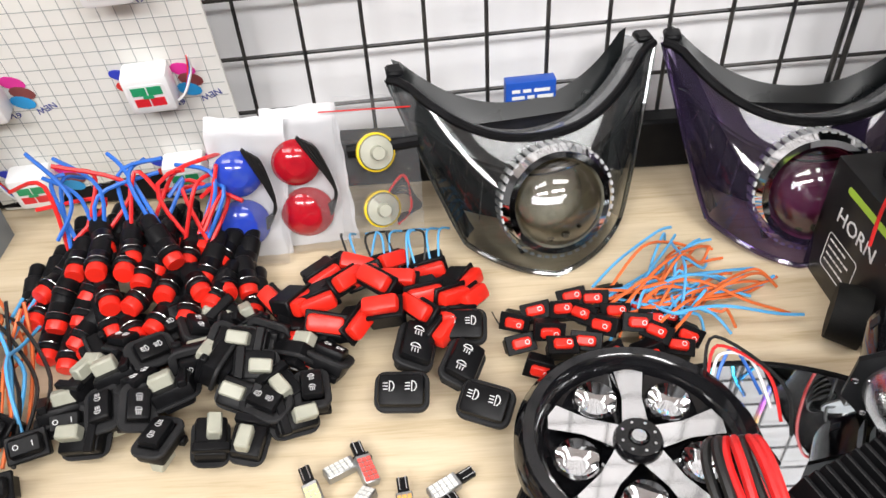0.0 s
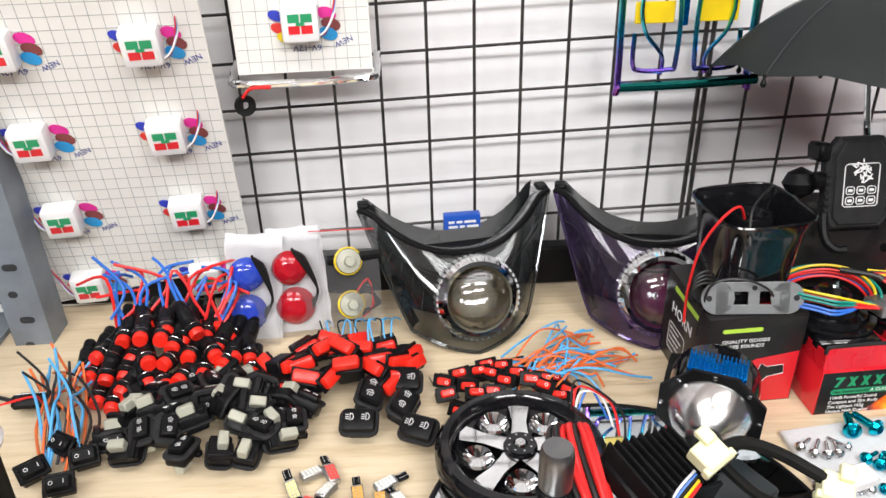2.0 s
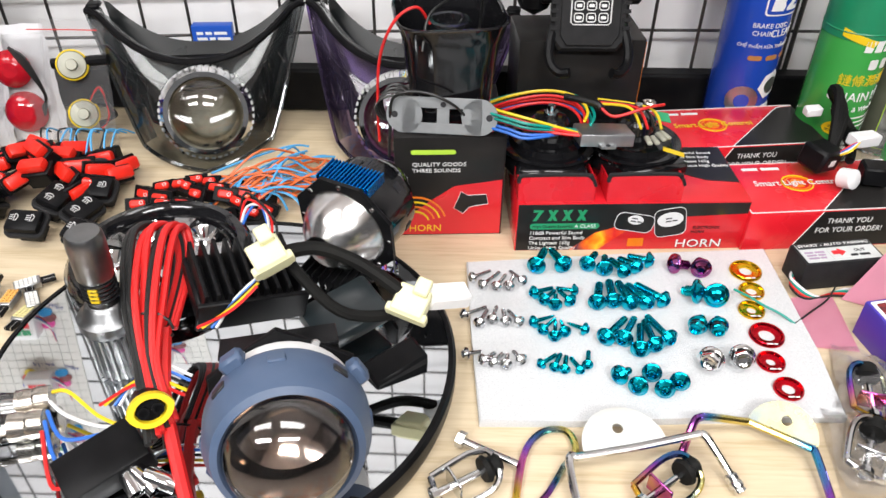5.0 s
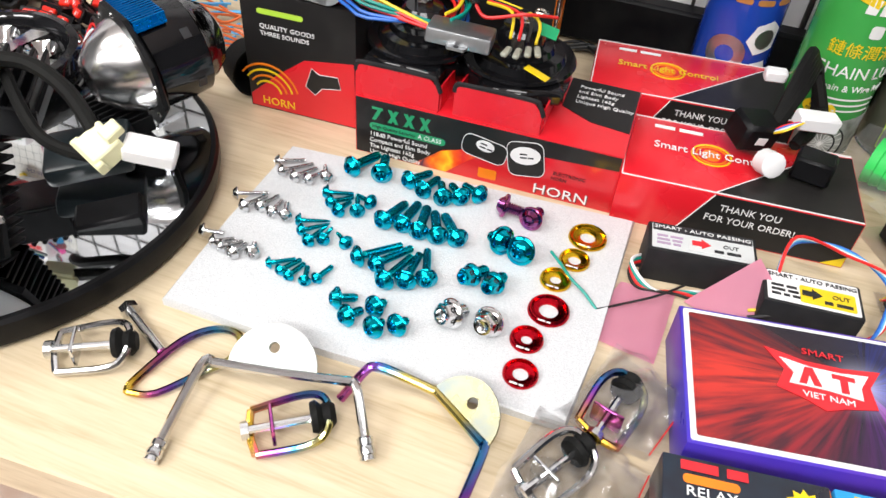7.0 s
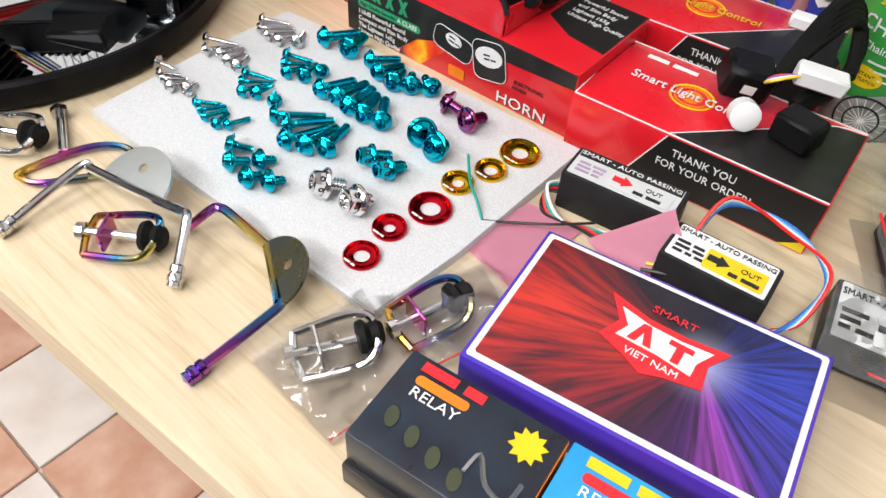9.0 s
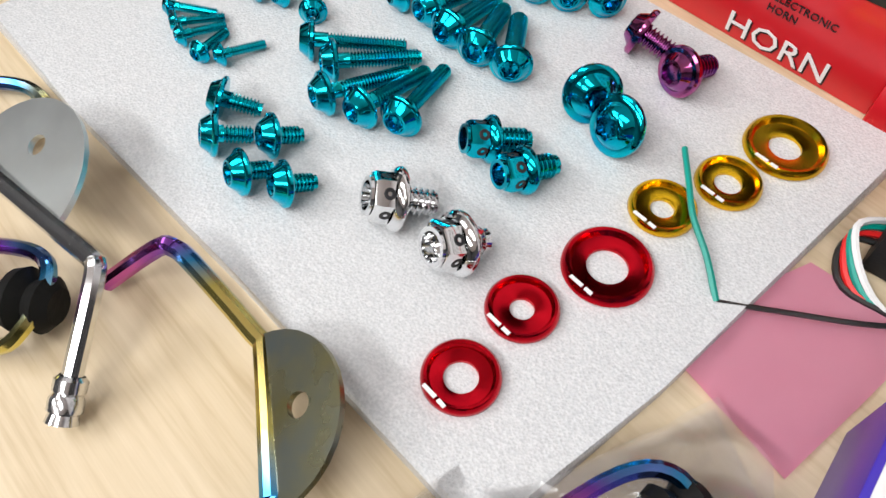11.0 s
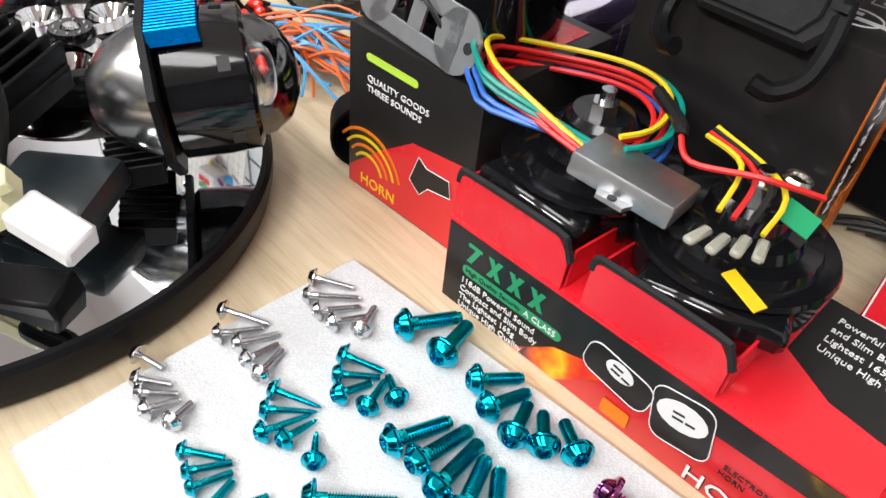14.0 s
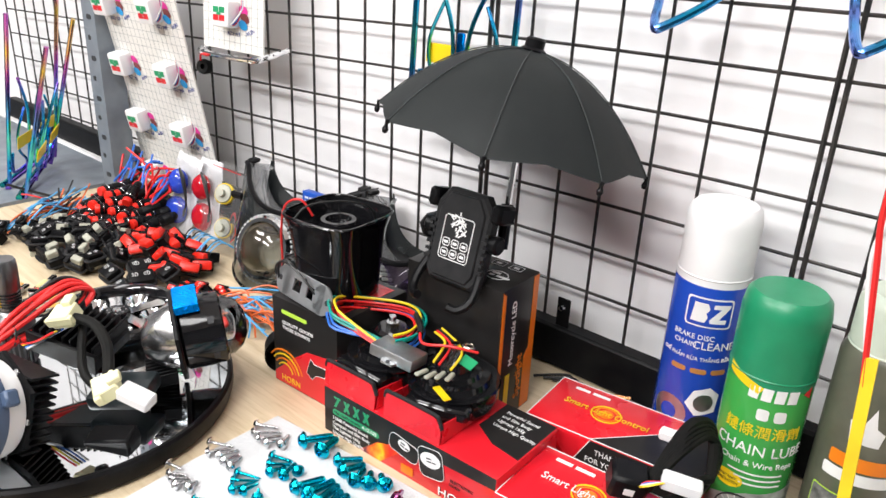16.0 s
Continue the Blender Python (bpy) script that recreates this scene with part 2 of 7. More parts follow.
def lathe(bm, prof, seg=20, m=ID, squash=None):
    """Turns a profile of (radius, height) about z; squash(angle) scales the radius."""
    rings = []
    for r, z in prof:
        if r < 1e-6:
            rings.append([bm.verts.new(m @ Vector((0, 0, z)))])
        else:
            ring = []
            for i in range(seg):
                a = 2 * math.pi * i / seg
                k = squash(a) if squash else 1
                ring.append(bm.verts.new(m @ Vector((r * k * math.cos(a), r * k * math.sin(a), z))))
            rings.append(ring)
    for a, b in zip(rings, rings[1:]):
        for i in range(seg):
            j = (i + 1) % seg
            if len(a) == 1 and len(b) == 1:
                continue
            if len(a) == 1:
                bm.faces.new((a[0], b[i], b[j]))
            elif len(b) == 1:
                bm.faces.new((a[i], a[j], b[0]))
            else:
                bm.faces.new((a[i], a[j], b[j], b[i]))
    return bm


def L(prof, seg=20, m=ID, squash=None):
    return lathe(bmesh.new(), prof, seg, m, squash)


def smooth_path(pts, n=6, closed=False):
    p = [Vector(q) for q in pts]
    out = []
    c = len(p)
    for i in range(c if closed else c - 1):
        p0, p1 = p[(i - 1) % c if closed else max(i - 1, 0)], p[i]
        p2, p3 = p[(i + 1) % c], p[(i + 2) % c if closed else min(i + 2, c - 1)]
        for k in range(n):
            t = k / n
            out.append(0.5 * (2 * p1 + (p2 - p0) * t + (2 * p0 - 5 * p1 + 4 * p2 - p3) * t * t + (3 * p1 - p0 - 3 * p2 + p3) * t ** 3))
    if not closed:
        out.append(p[-1])
    return out


def tube(bm, pts, r, seg=6, n=6, closed=False, m=ID, taper=None):
    path = smooth_path(pts, n, closed) if n > 1 else [Vector(q) for q in pts]
    c = len(path)
    rings, up = [], None
    for i, p in enumerate(path):
        if closed:
            d = path[(i + 1) % c] - path[i - 1]
        else:
            d = path[min(i + 1, c - 1)] - path[max(i - 1, 0)]
        d.normalize()
        if up is None:
            up = d.orthogonal().normalized()
        else:
            up = up - d * up.dot(d)
            up = up.normalized() if up.length > 1e-6 else d.orthogonal().normalized()
        s = d.cross(up)
        q = r * (taper(i / (c - 1)) if taper else 1)
        rings.append([bm.verts.new(m @ (p + (up * math.cos(a) + s * math.sin(a)) * q)) for a in (2 * math.pi * k / seg for k in range(seg))])
    for i in range(c if closed else c - 1):
        a, b = rings[i], rings[(i + 1) % c]
        for k in range(seg):
            j = (k + 1) % seg
            bm.faces.new((a[k], a[j], b[j], b[k]))
    if not closed:
        bm.faces.new(rings[0][::-1])
        bm.faces.new(rings[-1])
    return bm


def T(pts, r, seg=6, n=6, closed=False, m=ID, taper=None):
    return tube(bmesh.new(), pts, r, seg, n, closed, m, taper)


def prism(bm, pts, z0, z1, m=ID, bev=0.0):
    lo = [bm.verts.new(m @ Vector((x, y, z0))) for x, y in pts]
    hi = [bm.verts.new(m @ Vector((x, y, z1))) for x, y in pts]
    n = len(pts)
    fs = [bm.faces.new(lo[::-1]), bm.faces.new(hi)]
    for i in range(n):
        fs.append(bm.faces.new((lo[i], lo[(i + 1) % n], hi[(i + 1) % n], hi[i])))
    if bev:
        bmesh.ops.bevel(bm, geom=list(fs[1].edges), offset=bev, segments=1, affect="EDGES")
    return bm


def P(pts, z0, z1, m=ID, bev=0.0):
    return prism(bmesh.new(), pts, z0, z1, m, bev)


def plate(bm, outer, hole, z0, z1, m=ID):
    """A flat plate with one hole; both outlines have the same count of points."""
    n = len(outer)
    v = [[bm.verts.new(m @ Vector((x, y, z))) for x, y in o] for o, z in ((outer, z0), (hole, z0), (outer, z1), (hole, z1))]
    for i in range(n):
        j = (i + 1) % n
        bm.faces.new((v[2][i], v[2][j], v[3][j], v[3][i]))
        bm.faces.new((v[0][j], v[0][i], v[1][i], v[1][j]))
        bm.faces.new((v[0][i], v[0][j], v[2][j], v[2][i]))
        bm.faces.new((v[1][j], v[1][i], v[3][i], v[3][j]))
    return bm


def circle(r, n=24, cx=0, cy=0, a0=0.0):
    return [(cx + r * math.cos(a0 + 2 * math.pi * i / n), cy + r * math.sin(a0 + 2 * math.pi * i / n)) for i in range(n)]


def rrect(w, h, r, n=4, cx=0, cy=0):
    pts = []
    for sx, sy, a in ((1, 1, 0), (-1, 1, 90), (-1, -1, 180), (1, -1, 270)):
        for i in range(n + 1):
            t = radians(a + 90 * i / n)
            pts.append((cx + sx * (w / 2 - r) + r * math.cos(t), cy + sy * (h / 2 - r) + r * math.sin(t)))
    return pts


def lettering(s, size, material, parent, m, wide=1.0, align="LEFT", name="lettering", depth=0.0002, space=1.0):
    cu = bpy.data.curves.new(name, "FONT")
    cu.body, cu.size, cu.align_x, cu.align_y, cu.extrude, cu.resolution_u = s, size, align, "CENTER", depth, 2
    cu.space_character = space
    tmp = new("tmp", cu)
    bpy.context.view_layer.update()
    me = bpy.data.meshes.new_from_object(tmp.evaluated_get(bpy.context.evaluated_depsgraph_get()))
    bpy.data.objects.remove(tmp)
    bpy.data.curves.remove(cu)
    me.name = name
    me.materials.clear()
    me.materials.append(material)
    ob = new(name, me)
    ob.parent = parent
    ob.matrix_basis = m @ Matrix.Diagonal((wide, 1, 1, 1))
    return ob


def face(x, y, z, rz=0):
    """A frame on an upright face that looks along -y, turned by rz about z."""
    return pose(x, y, z, 0, 0, rz) @ pose(0, 0, 0, 90, 0, 0)


Z0 = 0.75   # table top
WY = 0.60   # plane of the wire grid

# ---- the room ----
FLOORM = mat("patterned_floor_tile", (0.62, 0.45, 0.36), 0.25, color2=(0.70, 0.64, 0.58), scale=9, bump=0.03)
floor = tagged(part("floor", B(6.0, 5.0, 0.05, (0.3, -1.3, -0.025)), FLOORM), "polished floor of reddish and white patterned tiles", "floor", kind="structure")
tagged(part("wall_north", B(6.0, 0.1, 2.8, (0.3, 0.685, 1.4)), WALLM), "white painted wall behind the wire grid", "wall", kind="structure")
# Three unseen walls, added to close the room and keep reflections dark.
tagged(part("wall_south", B(6.0, 0.1, 2.8, (0.3, -3.45, 1.4)), DARKWALLM), "unseen plain dark grey wall added to keep reflections dark", "wall", kind="structure")
tagged(part("wall_west", B(0.1, 4.03, 2.8, (-2.45, -1.385, 1.4)), DARKWALLM), "unseen plain dark grey wall added to keep reflections dark", "wall", kind="structure")
tagged(part("wall_east", B(0.1, 4.03, 2.8, (3.05, -1.385, 1.4)), DARKWALLM), "unseen plain dark grey wall added to keep reflections dark", "wall", kind="structure")
tagged(part("ceiling", B(6.0, 5.0, 0.05, (0.3, -1.3, 2.828)), WALLM), "white ceiling", "ceiling", kind="structure")
TUBE = mat("lit_tube", (1, 0.99, 0.97), 0.4, emit=3.0)
for lx, ly in ((-0.9, -0.45), (0.75, -0.45), (-0.9, -1.6), (0.75, -1.6)):
    o = thing("ceiling_light", "white fluorescent batten light on the ceiling", "ceiling light", pose(lx, ly, 2.8), "ceiling lights")
    part("housing", B(1.25, 0.12, 0.06, (0, 0, -0.03), bev=0.005), WHITE, o)
    part("tube", T([(-0.6, 0, -0.1), (0.6, 0, -0.1)], 0.014, 10, 1), TUBE, o, "lit white tube")
    for s in (-1, 1):
        part("holder", B(0.02, 0.04, 0.07, (s * 0.61, 0, -0.085), bev=0.004), WHITE, o)

TILE = [mat("red_marbled_tile", (0.48, 0.26, 0.18), 0.22, color2=(0.62, 0.42, 0.32), scale=14), mat("white_marbled_tile", (0.70, 0.66, 0.62), 0.22, color2=(0.58, 0.50, 0.45), scale=10)]
for i in range(9):
    for j in range(7):
        part("tile", B(0.196, 0.196, 0.008, (-0.3 + 0.2 * i, -1.1 + 0.2 * j, 0.004), bev=0.0015), TILE[(i + j) % 2], floor, smooth=False)
# table
tb = thing("display_table", "pale wood-grain laminate display table with a worn front edge", "table", pose(0, 0, 0))
TABLE = [(-0.62, -0.052), (0.842, 0.048), (0.842, 0.605), (-0.62, 0.605)]
part("tabletop", P(TABLE, Z0 - 0.035, Z0, bev=0.0015), WOOD, tb, smooth=False)
for x, y in ((-0.57, 0.02), (0.79, 0.11), (-0.57, 0.55), (0.79, 0.55)):
    part("leg", B(0.04, 0.04, Z0 - 0.035, (x, y, (Z0 - 0.035) / 2), bev=0.002), GREYST, tb)
part("apron", B(1.36, 0.02, 0.06, (0.11, 0.50, Z0 - 0.066)), GREYST, tb)

# grid wall
grid = tagged(thing("wire_grid", "black coated wire grid panel fixed on the white wall", "wire grid", pose(0, 0, 0), kind="structure"))
for i in range(-20, 27):
    x = 0.31 + (i - 7) * 0.0505
    dbl = i in (-7, 7, 14, 21)
    for k in ((-0.004, 0.004) if dbl else (0,)):
        part("wire", T([(x + k, WY, 0.80), (x + k, WY, 1.62)], 0.0026 if dbl else 0.0018, 6, 1), WIREM, grid)
for j in range(0, 17):
    z = 0.7885 + j * 0.0513
    part("wire", T([(-1.06, WY + 0.004, z - 0.045), (-0.2, WY + 0.004, z - 0.017), (0.1, WY + 0.004, z - 0.006), (0.31, WY + 0.004, z), (0.6, WY + 0.004, z + 0.004), (1.3, WY + 0.004, z + 0.006)], 0.0018, 6, 4), WIREM, grid)
rail = tagged(part("grid_rail", B(2.4, 0.022, 0.05, (0.12, 0.588, Z0 + 0.028), bev=0.003), RAILM), "black steel rail along the foot of the grid", "rail", kind="structure")
hk = thing("rail_clip", "small black steel clip bolted on the rail", "clip", pose(0.446, 0.582, 0.803))
part("plate", B(0.016, 0.002, 0.034, (0, 0, 0.017), bev=0.0006), RAILM, hk)
part("bolt", L([(0, 0.006), (0.003, 0.005), (0.004, 0)], 8, pose(0, -0.001, 0.024, 90)), STEEL, hk, "steel bolt head")


# ---- cartons ----
FIRE = banded("flame_print", [(0.72, 0.012, 0.016), (0.85, 0.12, 0.01), (0.9, 0.55, 0.02), (0.85, 0.12, 0.01), (0.03, 0.01, 0.05)], 0, 60, 0.0, 0.3)


def ink(name, pts, material, parent, m, lift=0.0004):
    return part(name, P(pts, 0, lift, m), material, parent, smooth=False)


def bars(parent, m, rows, w, h, material, pitch, seed=0):
    """Writing too small to read, as short plain bars in rows."""
    rnd = random.Random(seed)
    for k in range(rows):
        bm, x = bmesh.new(), 0.0
        while x < w * (0.75 + 0.25 * rnd.random()):
            l = h * rnd.uniform(1.5, 4.5)
            box(bm, l, h, 0.0003, (x + l / 2, -k * pitch, 0))
            x += l + h * 0.8
        part("print_line", bm, material, parent, smooth=False, m=m)


def carton(name, label, w, d, h, m, body, group="", category="box"):
    """A printed carton with softened edges, base at z = 0, front along -y, and a lid flap line."""
    o = thing(name, label, category, m, group)
    part("body", B(w, d, h, (0, 0, h / 2), bev=0.0009, seg=2), body, o)
    part("flap", B(w - 0.003, 0.0006, 0.010, (0, d / 2, h - 0.007)), CARDW, o, smooth=False)
    return o


# carton of the siren
W, D, HH = 0.094, 0.100, 0.100
sb = carton("siren_carton", "black and red siren carton with a printed horn picture", W, D, HH, pose(0.291, 0.398, Z0, 0, 0, 3), CARDB)
F = face(0, -D / 2, 0)
ink("red_panel", [(-W / 2 + 0.0015, 0.0015), (W / 2 - 0.0015, 0.0015), (W / 2 - 0.0015, 0.058), (0.004, 0.052), (-0.018, 0.036), (-W / 2 + 0.0015, 0.012)], CARDR, sb, F)
ink("red_top_panel", [(0.0, -0.042), (0.037, -0.042), (0.037, 0.042), (0.0, 0.042)], CARDR, sb, pose(0, 0, HH))
for k in range(4):
    bm = bmesh.new()
    tube(bm, [((0.012 + k * 0.005) * math.cos(a) - 0.030, (0.012 + k * 0.005) * math.sin(a) + 0.014, 0) for a in np.linspace(0.25, 2.5, 9)], 0.0011, 4, 3)
    part("flame_arc", bm, INKO if k % 2 else INKY, sb, smooth=False, m=F)
ink("lime_bar", rrect(0.038, 0.0042, 0.002, 3, -0.014, 0.086), INKLG, sb, F)
lettering("QUALITY GOODS", 0.0052, INKW, sb, F @ pose(-0.032, 0.074, 0.0003), 1.1)
lettering("THREE SOUNDS", 0.0052, INKW, sb, F @ pose(-0.032, 0.068, 0.0003), 1.1)
lettering("HORN", 0.010, INKY, sb, F @ pose(-0.036, 0.008, 0.0006), 1.0)
ink("printed_horn", [(0.004, 0.030), (0.010, 0.047), (0.016, 0.043), (0.032, 0.044), (0.034, 0.034), (0.018, 0.031), (0.012, 0.024)], CARDB, sb, F, 0.0010)
part("printed_horn_outline", T([(0.004, 0.030, 0.001), (0.010, 0.047, 0.001), (0.016, 0.043, 0.001), (0.032, 0.044, 0.001), (0.034, 0.034, 0.001), (0.018, 0.031, 0.001), (0.012, 0.024, 0.001)], 0.0003, 4, 1, True, F), INKW, sb)
FL = face(-W / 2, 0, 0, -90)
lettering("HORN", 0.017, INKW, sb, FL @ pose(-0.030, 0.064, 0.0003), 1.0)
ink("lime_bar", rrect(0.060, 0.0055, 0.002, 3, 0.002, 0.087), INKLG, sb, FL)
part("table_outline", T([(x, y, 0) for x, y in rrect(0.038, 0.030, 0.003, 3, -0.012, 0.032)], 0.0004, 4, 1, True, FL), INKW, sb)
bars(sb, FL @ pose(-0.028, 0.042, 0.0003), 4, 0.028, 0.0014, INKW, 0.006, 1)
# black rubber cup lying against the carton
cup = tagged(part("rubber_cup", L([(0, 0.003), (0.022, 0.003), (0.026, 0.028), (0.028, 0.028), (0.025, 0), (0, 0)], 24, pose(0, 0, 0)), RUBBER, m=pose(0.226, 0.372, Z0 + 0.0225, 90, 0, 60) @ Matrix.Diagonal((0.8, 0.8, 0.8, 1))), "black rubber cup leaning beside the siren carton", "cup")

# horn carton with raised trays
W, D, HH = 0.200, 0.092, 0.050
zx = thing("horn_carton", "long red and black horn carton with two raised red window trays", "box", pose(0.449, 0.376, Z0, 0, 0, 2.6))
F = face(0, -D / 2, 0)
part("body", B(W, D, HH, (0, 0, HH / 2), bev=0.0009, seg=2), CARDR, zx)
ink("black_panel", [(-W / 2 + 0.001, 0.001), (-0.052, 0.001), (-0.030, 0.020), (0.02, 0.034), (W / 2 - 0.001, 0.038), (W / 2 - 0.001, HH - 0.001), (-W / 2 + 0.001, HH - 0.001)], CARDB, zx, F)
ink("flame_panel", [(-0.052, 0.001), (-0.026, 0.001), (-0.012, 0.014), (0.002, 0.026), (-0.012, 0.026), (-0.032, 0.018)], FIRE, zx, F, 0.0005)
for k in range(4):
    w_ = 0.0085
    part("logo_shape", P([(0, 0), (0.003, 0), (w_, 0.011), (w_ - 0.003, 0.011)], 0, 0.0004, F @ pose(-0.086 + 0.0125 * k, 0.0325, 0.0004)), INKG, zx, smooth=False)
    part("logo_shape", P([(w_ - 0.003, 0), (w_, 0), (0.003, 0.011), (0, 0.011)] if k else [(0, 0.009), (w_, 0.009), (w_, 0.011), (0, 0.011)], 0, 0.0003, F @ pose(-0.086 + 0.0125 * k, 0.0325, 0.0004)), INKG, zx, smooth=False)
ink("green_bar", rrect(0.060, 0.0062, 0.003, 3, -0.058, 0.0265), INKG, zx, F, 0.0005)
lettering("A CLASS", 0.005, INKW, zx, F @ pose(-0.031, 0.0265, 0.0006), align="RIGHT")
lettering("High Quality Security", 0.004, INKB, zx, F @ pose(-0.086, 0.0265, 0.0006))
for k, s in enumerate(("118dB Powerful Sound", "Compact and Slim Body", "The Lightest 165g", "Unique High Quality")):
    lettering(s, 0.0050, INKW, zx, F @ pose(-0.088, 0.0195 - k * 0.0054, 0.0006))
for cx, w, hh, a in ((0.002, 0.034, 0.018, -10), (0.033, 0.027, 0.029, 10)):
    m = F @ pose(cx, 0.030, 0.0005, 0, 0, a)
    ink("printed_horn", rrect(w, hh, 0.006, 4), CARDB, zx, m, 0.0006)
    part("printed_horn_outline", T([(x, y, 0.0006) for x, y in rrect(w, hh, 0.006, 4)], 0.0003, 4, 1, True, m), INKW, zx)
    ink("printed_badge", [(x * 1.5, y) for x, y in circle(hh * 0.26, 16, 0, 0.003)], INKW, zx, m, 0.0010)
    bars(zx, m @ pose(-0.004, 0.0045, 0.0010), 2, 0.008, 0.0012, INKB, 0.003, 2)
ink("orange_tag", rrect(0.014, 0.0085, 0.001, 2, 0.006, 0.0085), INKO, zx, F @ pose(0, 0, 0.0004))
lettering("HORN", 0.0118, INKB, zx, F @ pose(0.0416, 0.0058, 0.0004), 1.2)
lettering("HORN", 0.0118, INKW, zx, F @ pose(0.041, 0.0064, 0.0007), 1.2)
lettering("ELECTRONIC", 0.0040, CARDB, zx, F @ pose(0.054, 0.0235, 0.0005))
lettering("HORN", 0.0040, CARDB, zx, F @ pose(0.053, 0.0190, 0.0005))
ink("black_top", [(0.046, 0.002), (0.070, -0.012), (0.099, -0.016), (0.099, 0.045), (0.046, 0.045)], CARDB, zx, pose(0, 0, HH))
for k, s in enumerate(("Powerful Sound", "and Slim Body", "Lightest 165g", "Unique High Quality")):
    lettering(s, 0.0056, INKW, zx, pose(0.054, 0.034 - 0.0074 * k, HH + 0.0006), 0.95)
ink("white_label", [(-0.038, 0.006), (0.030, 0.006), (0.030, 0.040), (-0.038, 0.040)], CARDW, zx, face(W / 2, 0, 0, 90))
bars(zx, face(W / 2, 0, 0, 90) @ pose(-0.034, 0.035, 0.0005), 6, 0.05, 0.0018, INKB, 0.005, 3)
for cx in (-0.068, 0.007):
    tray = part("tray", P([(cx - 0.032, -0.0455), (cx + 0.032, -0.0455), (cx + 0.032, 0.020), (cx - 0.032, 0.020)], HH, HH + 0.001), CARDR, zx, "red folded card tray", smooth=False)
    part("tray_front", P([(-0.032, 0), (0.032, 0), (0.032, 0.016), (0.024, 0.024), (-0.026, 0.024), (-0.032, 0.021)], 0, 0.0012, pose(cx, -0.0435, HH + 0.001, 86, 0, 0)), CARDR, tray, smooth=False)
    part("tray_lip", T([(-0.032, 0.018, 0), (-0.031, 0.023, 0), (-0.025, 0.0245, 0), (0.023, 0.0245, 0), (0.029, 0.021, 0), (0.0325, 0.014, 0)], 0.0019, 6, 3, False, pose(cx, -0.0435, HH + 0.001, 86, 0, 0)), MATTEB, tray, "black edging strip")
    for s in (-1, 1):
        part("tray_side", P([(-0.030, 0), (0.030, 0), (0.030, 0.012), (-0.028, 0.019)], 0, 0.0012, pose(cx + s * 0.032, -0.012, HH + 0.001, 90, 0, 90)), CARDR, tray, smooth=False)

# snail disc horns on the trays
for k, (x, y) in enumerate(((0.380, 0.386), (0.455, 0.390))):
    o = thing("disc_horn", "gloss black electric disc horn resting in the carton tray", "horn", pose(x, y, Z0 + 0.0515, 0, 0, 20 * k), "disc horns")
    part("trumpet", L([(0, 0), (0.036, 0), (0.040, 0.006), (0.041, 0.014), (0.037, 0.022), (0.034, 0.023)], 36), GLOSSB, o)
    part("rim", L([(0.034, 0.022), (0.042, 0.022), (0.043, 0.024), (0.042, 0.026), (0.034, 0.026)], 36), GLOSSB, o)
    part("cover", L([(0.035, 0.026), (0.033, 0.031), (0.026, 0.032), (0.024, 0.036), (0.018, 0.037), (0.017, 0.046), (0.014, 0.049), (0, 0.049)], 32), GLOSSB, o)
    part("bolt", L([(0.0035, 0.048), (0.0035, 0.060), (0, 0.060)], 10), STEEL, o)
    part("nut", L([(0.0065, 0.049), (0.0065, 0.054), (0, 0.054)], 6), STEEL, o)
    part("mouth", B(0.060, 0.020, 0.012, (0, -0.036, 0.016), bev=0.003), GLOSSB, o)

# relay module with its loop of leads
rm = thing("flasher_module", "grey die-cast module with coiled coloured leads on the horns", "module", pose(0.420, 0.354, 0.851, -6, 4, 8.0))
part("case", B(0.046, 0.026, 0.011, bev=0.0015, seg=2), ALU, rm)
part("lug", P([(-0.006, -0.018), (0.006, -0.018), (0.008, -0.012), (-0.008, -0.012)], -0.005, -0.003), ALU, rm)
# Flat dark disc: the hole's shade is in its colour.
part("lug_hole", L([(0, 0), (0.002, 0), (0.002, -0.0026), (0, -0.0026)], 10, pose(0, -0.0155, -0.0025)), INKB, rm)
ring = lambda r, z, n=14, a0=-0.6, a1=4.4: [(-0.050 + r * math.cos(a), 0.030 + 0.85 * r * math.sin(a), z + 0.004 * math.sin(2 * a)) for a in np.linspace(a0, a1, n)]
for r, z, mt in ((0.049, 0.010, W_GRN), (0.047, 0.006, W_GRN), (0.044, 0.004, W_RED), (0.041, 0.008, W_RED), (0.043, 0.012, W_YEL), (0.046, 0.000, W_BLUE), (0.049, -0.002, W_BLUE), (0.039, 0.002, W_RED)):
    part("lead", T(ring(r, z) + [(-0.021, -0.006 + (r - 0.04) * 1.2, 0.002)], 0.0013, 6, 3), mt, rm)
part("sleeve", T([(-0.020, 0.052, 0.014), (0.000, 0.030, 0.016), (0.004, 0.024, 0.014)], 0.003, 8, 3), W_BLK, rm)
part("lead", T([(0.004, 0.024, 0.014), (0.014, 0.016, 0.010), (0.040, 0.016, 0.018), (0.062, 0.030, 0.016)], 0.0013, 6, 5), W_RED, rm)
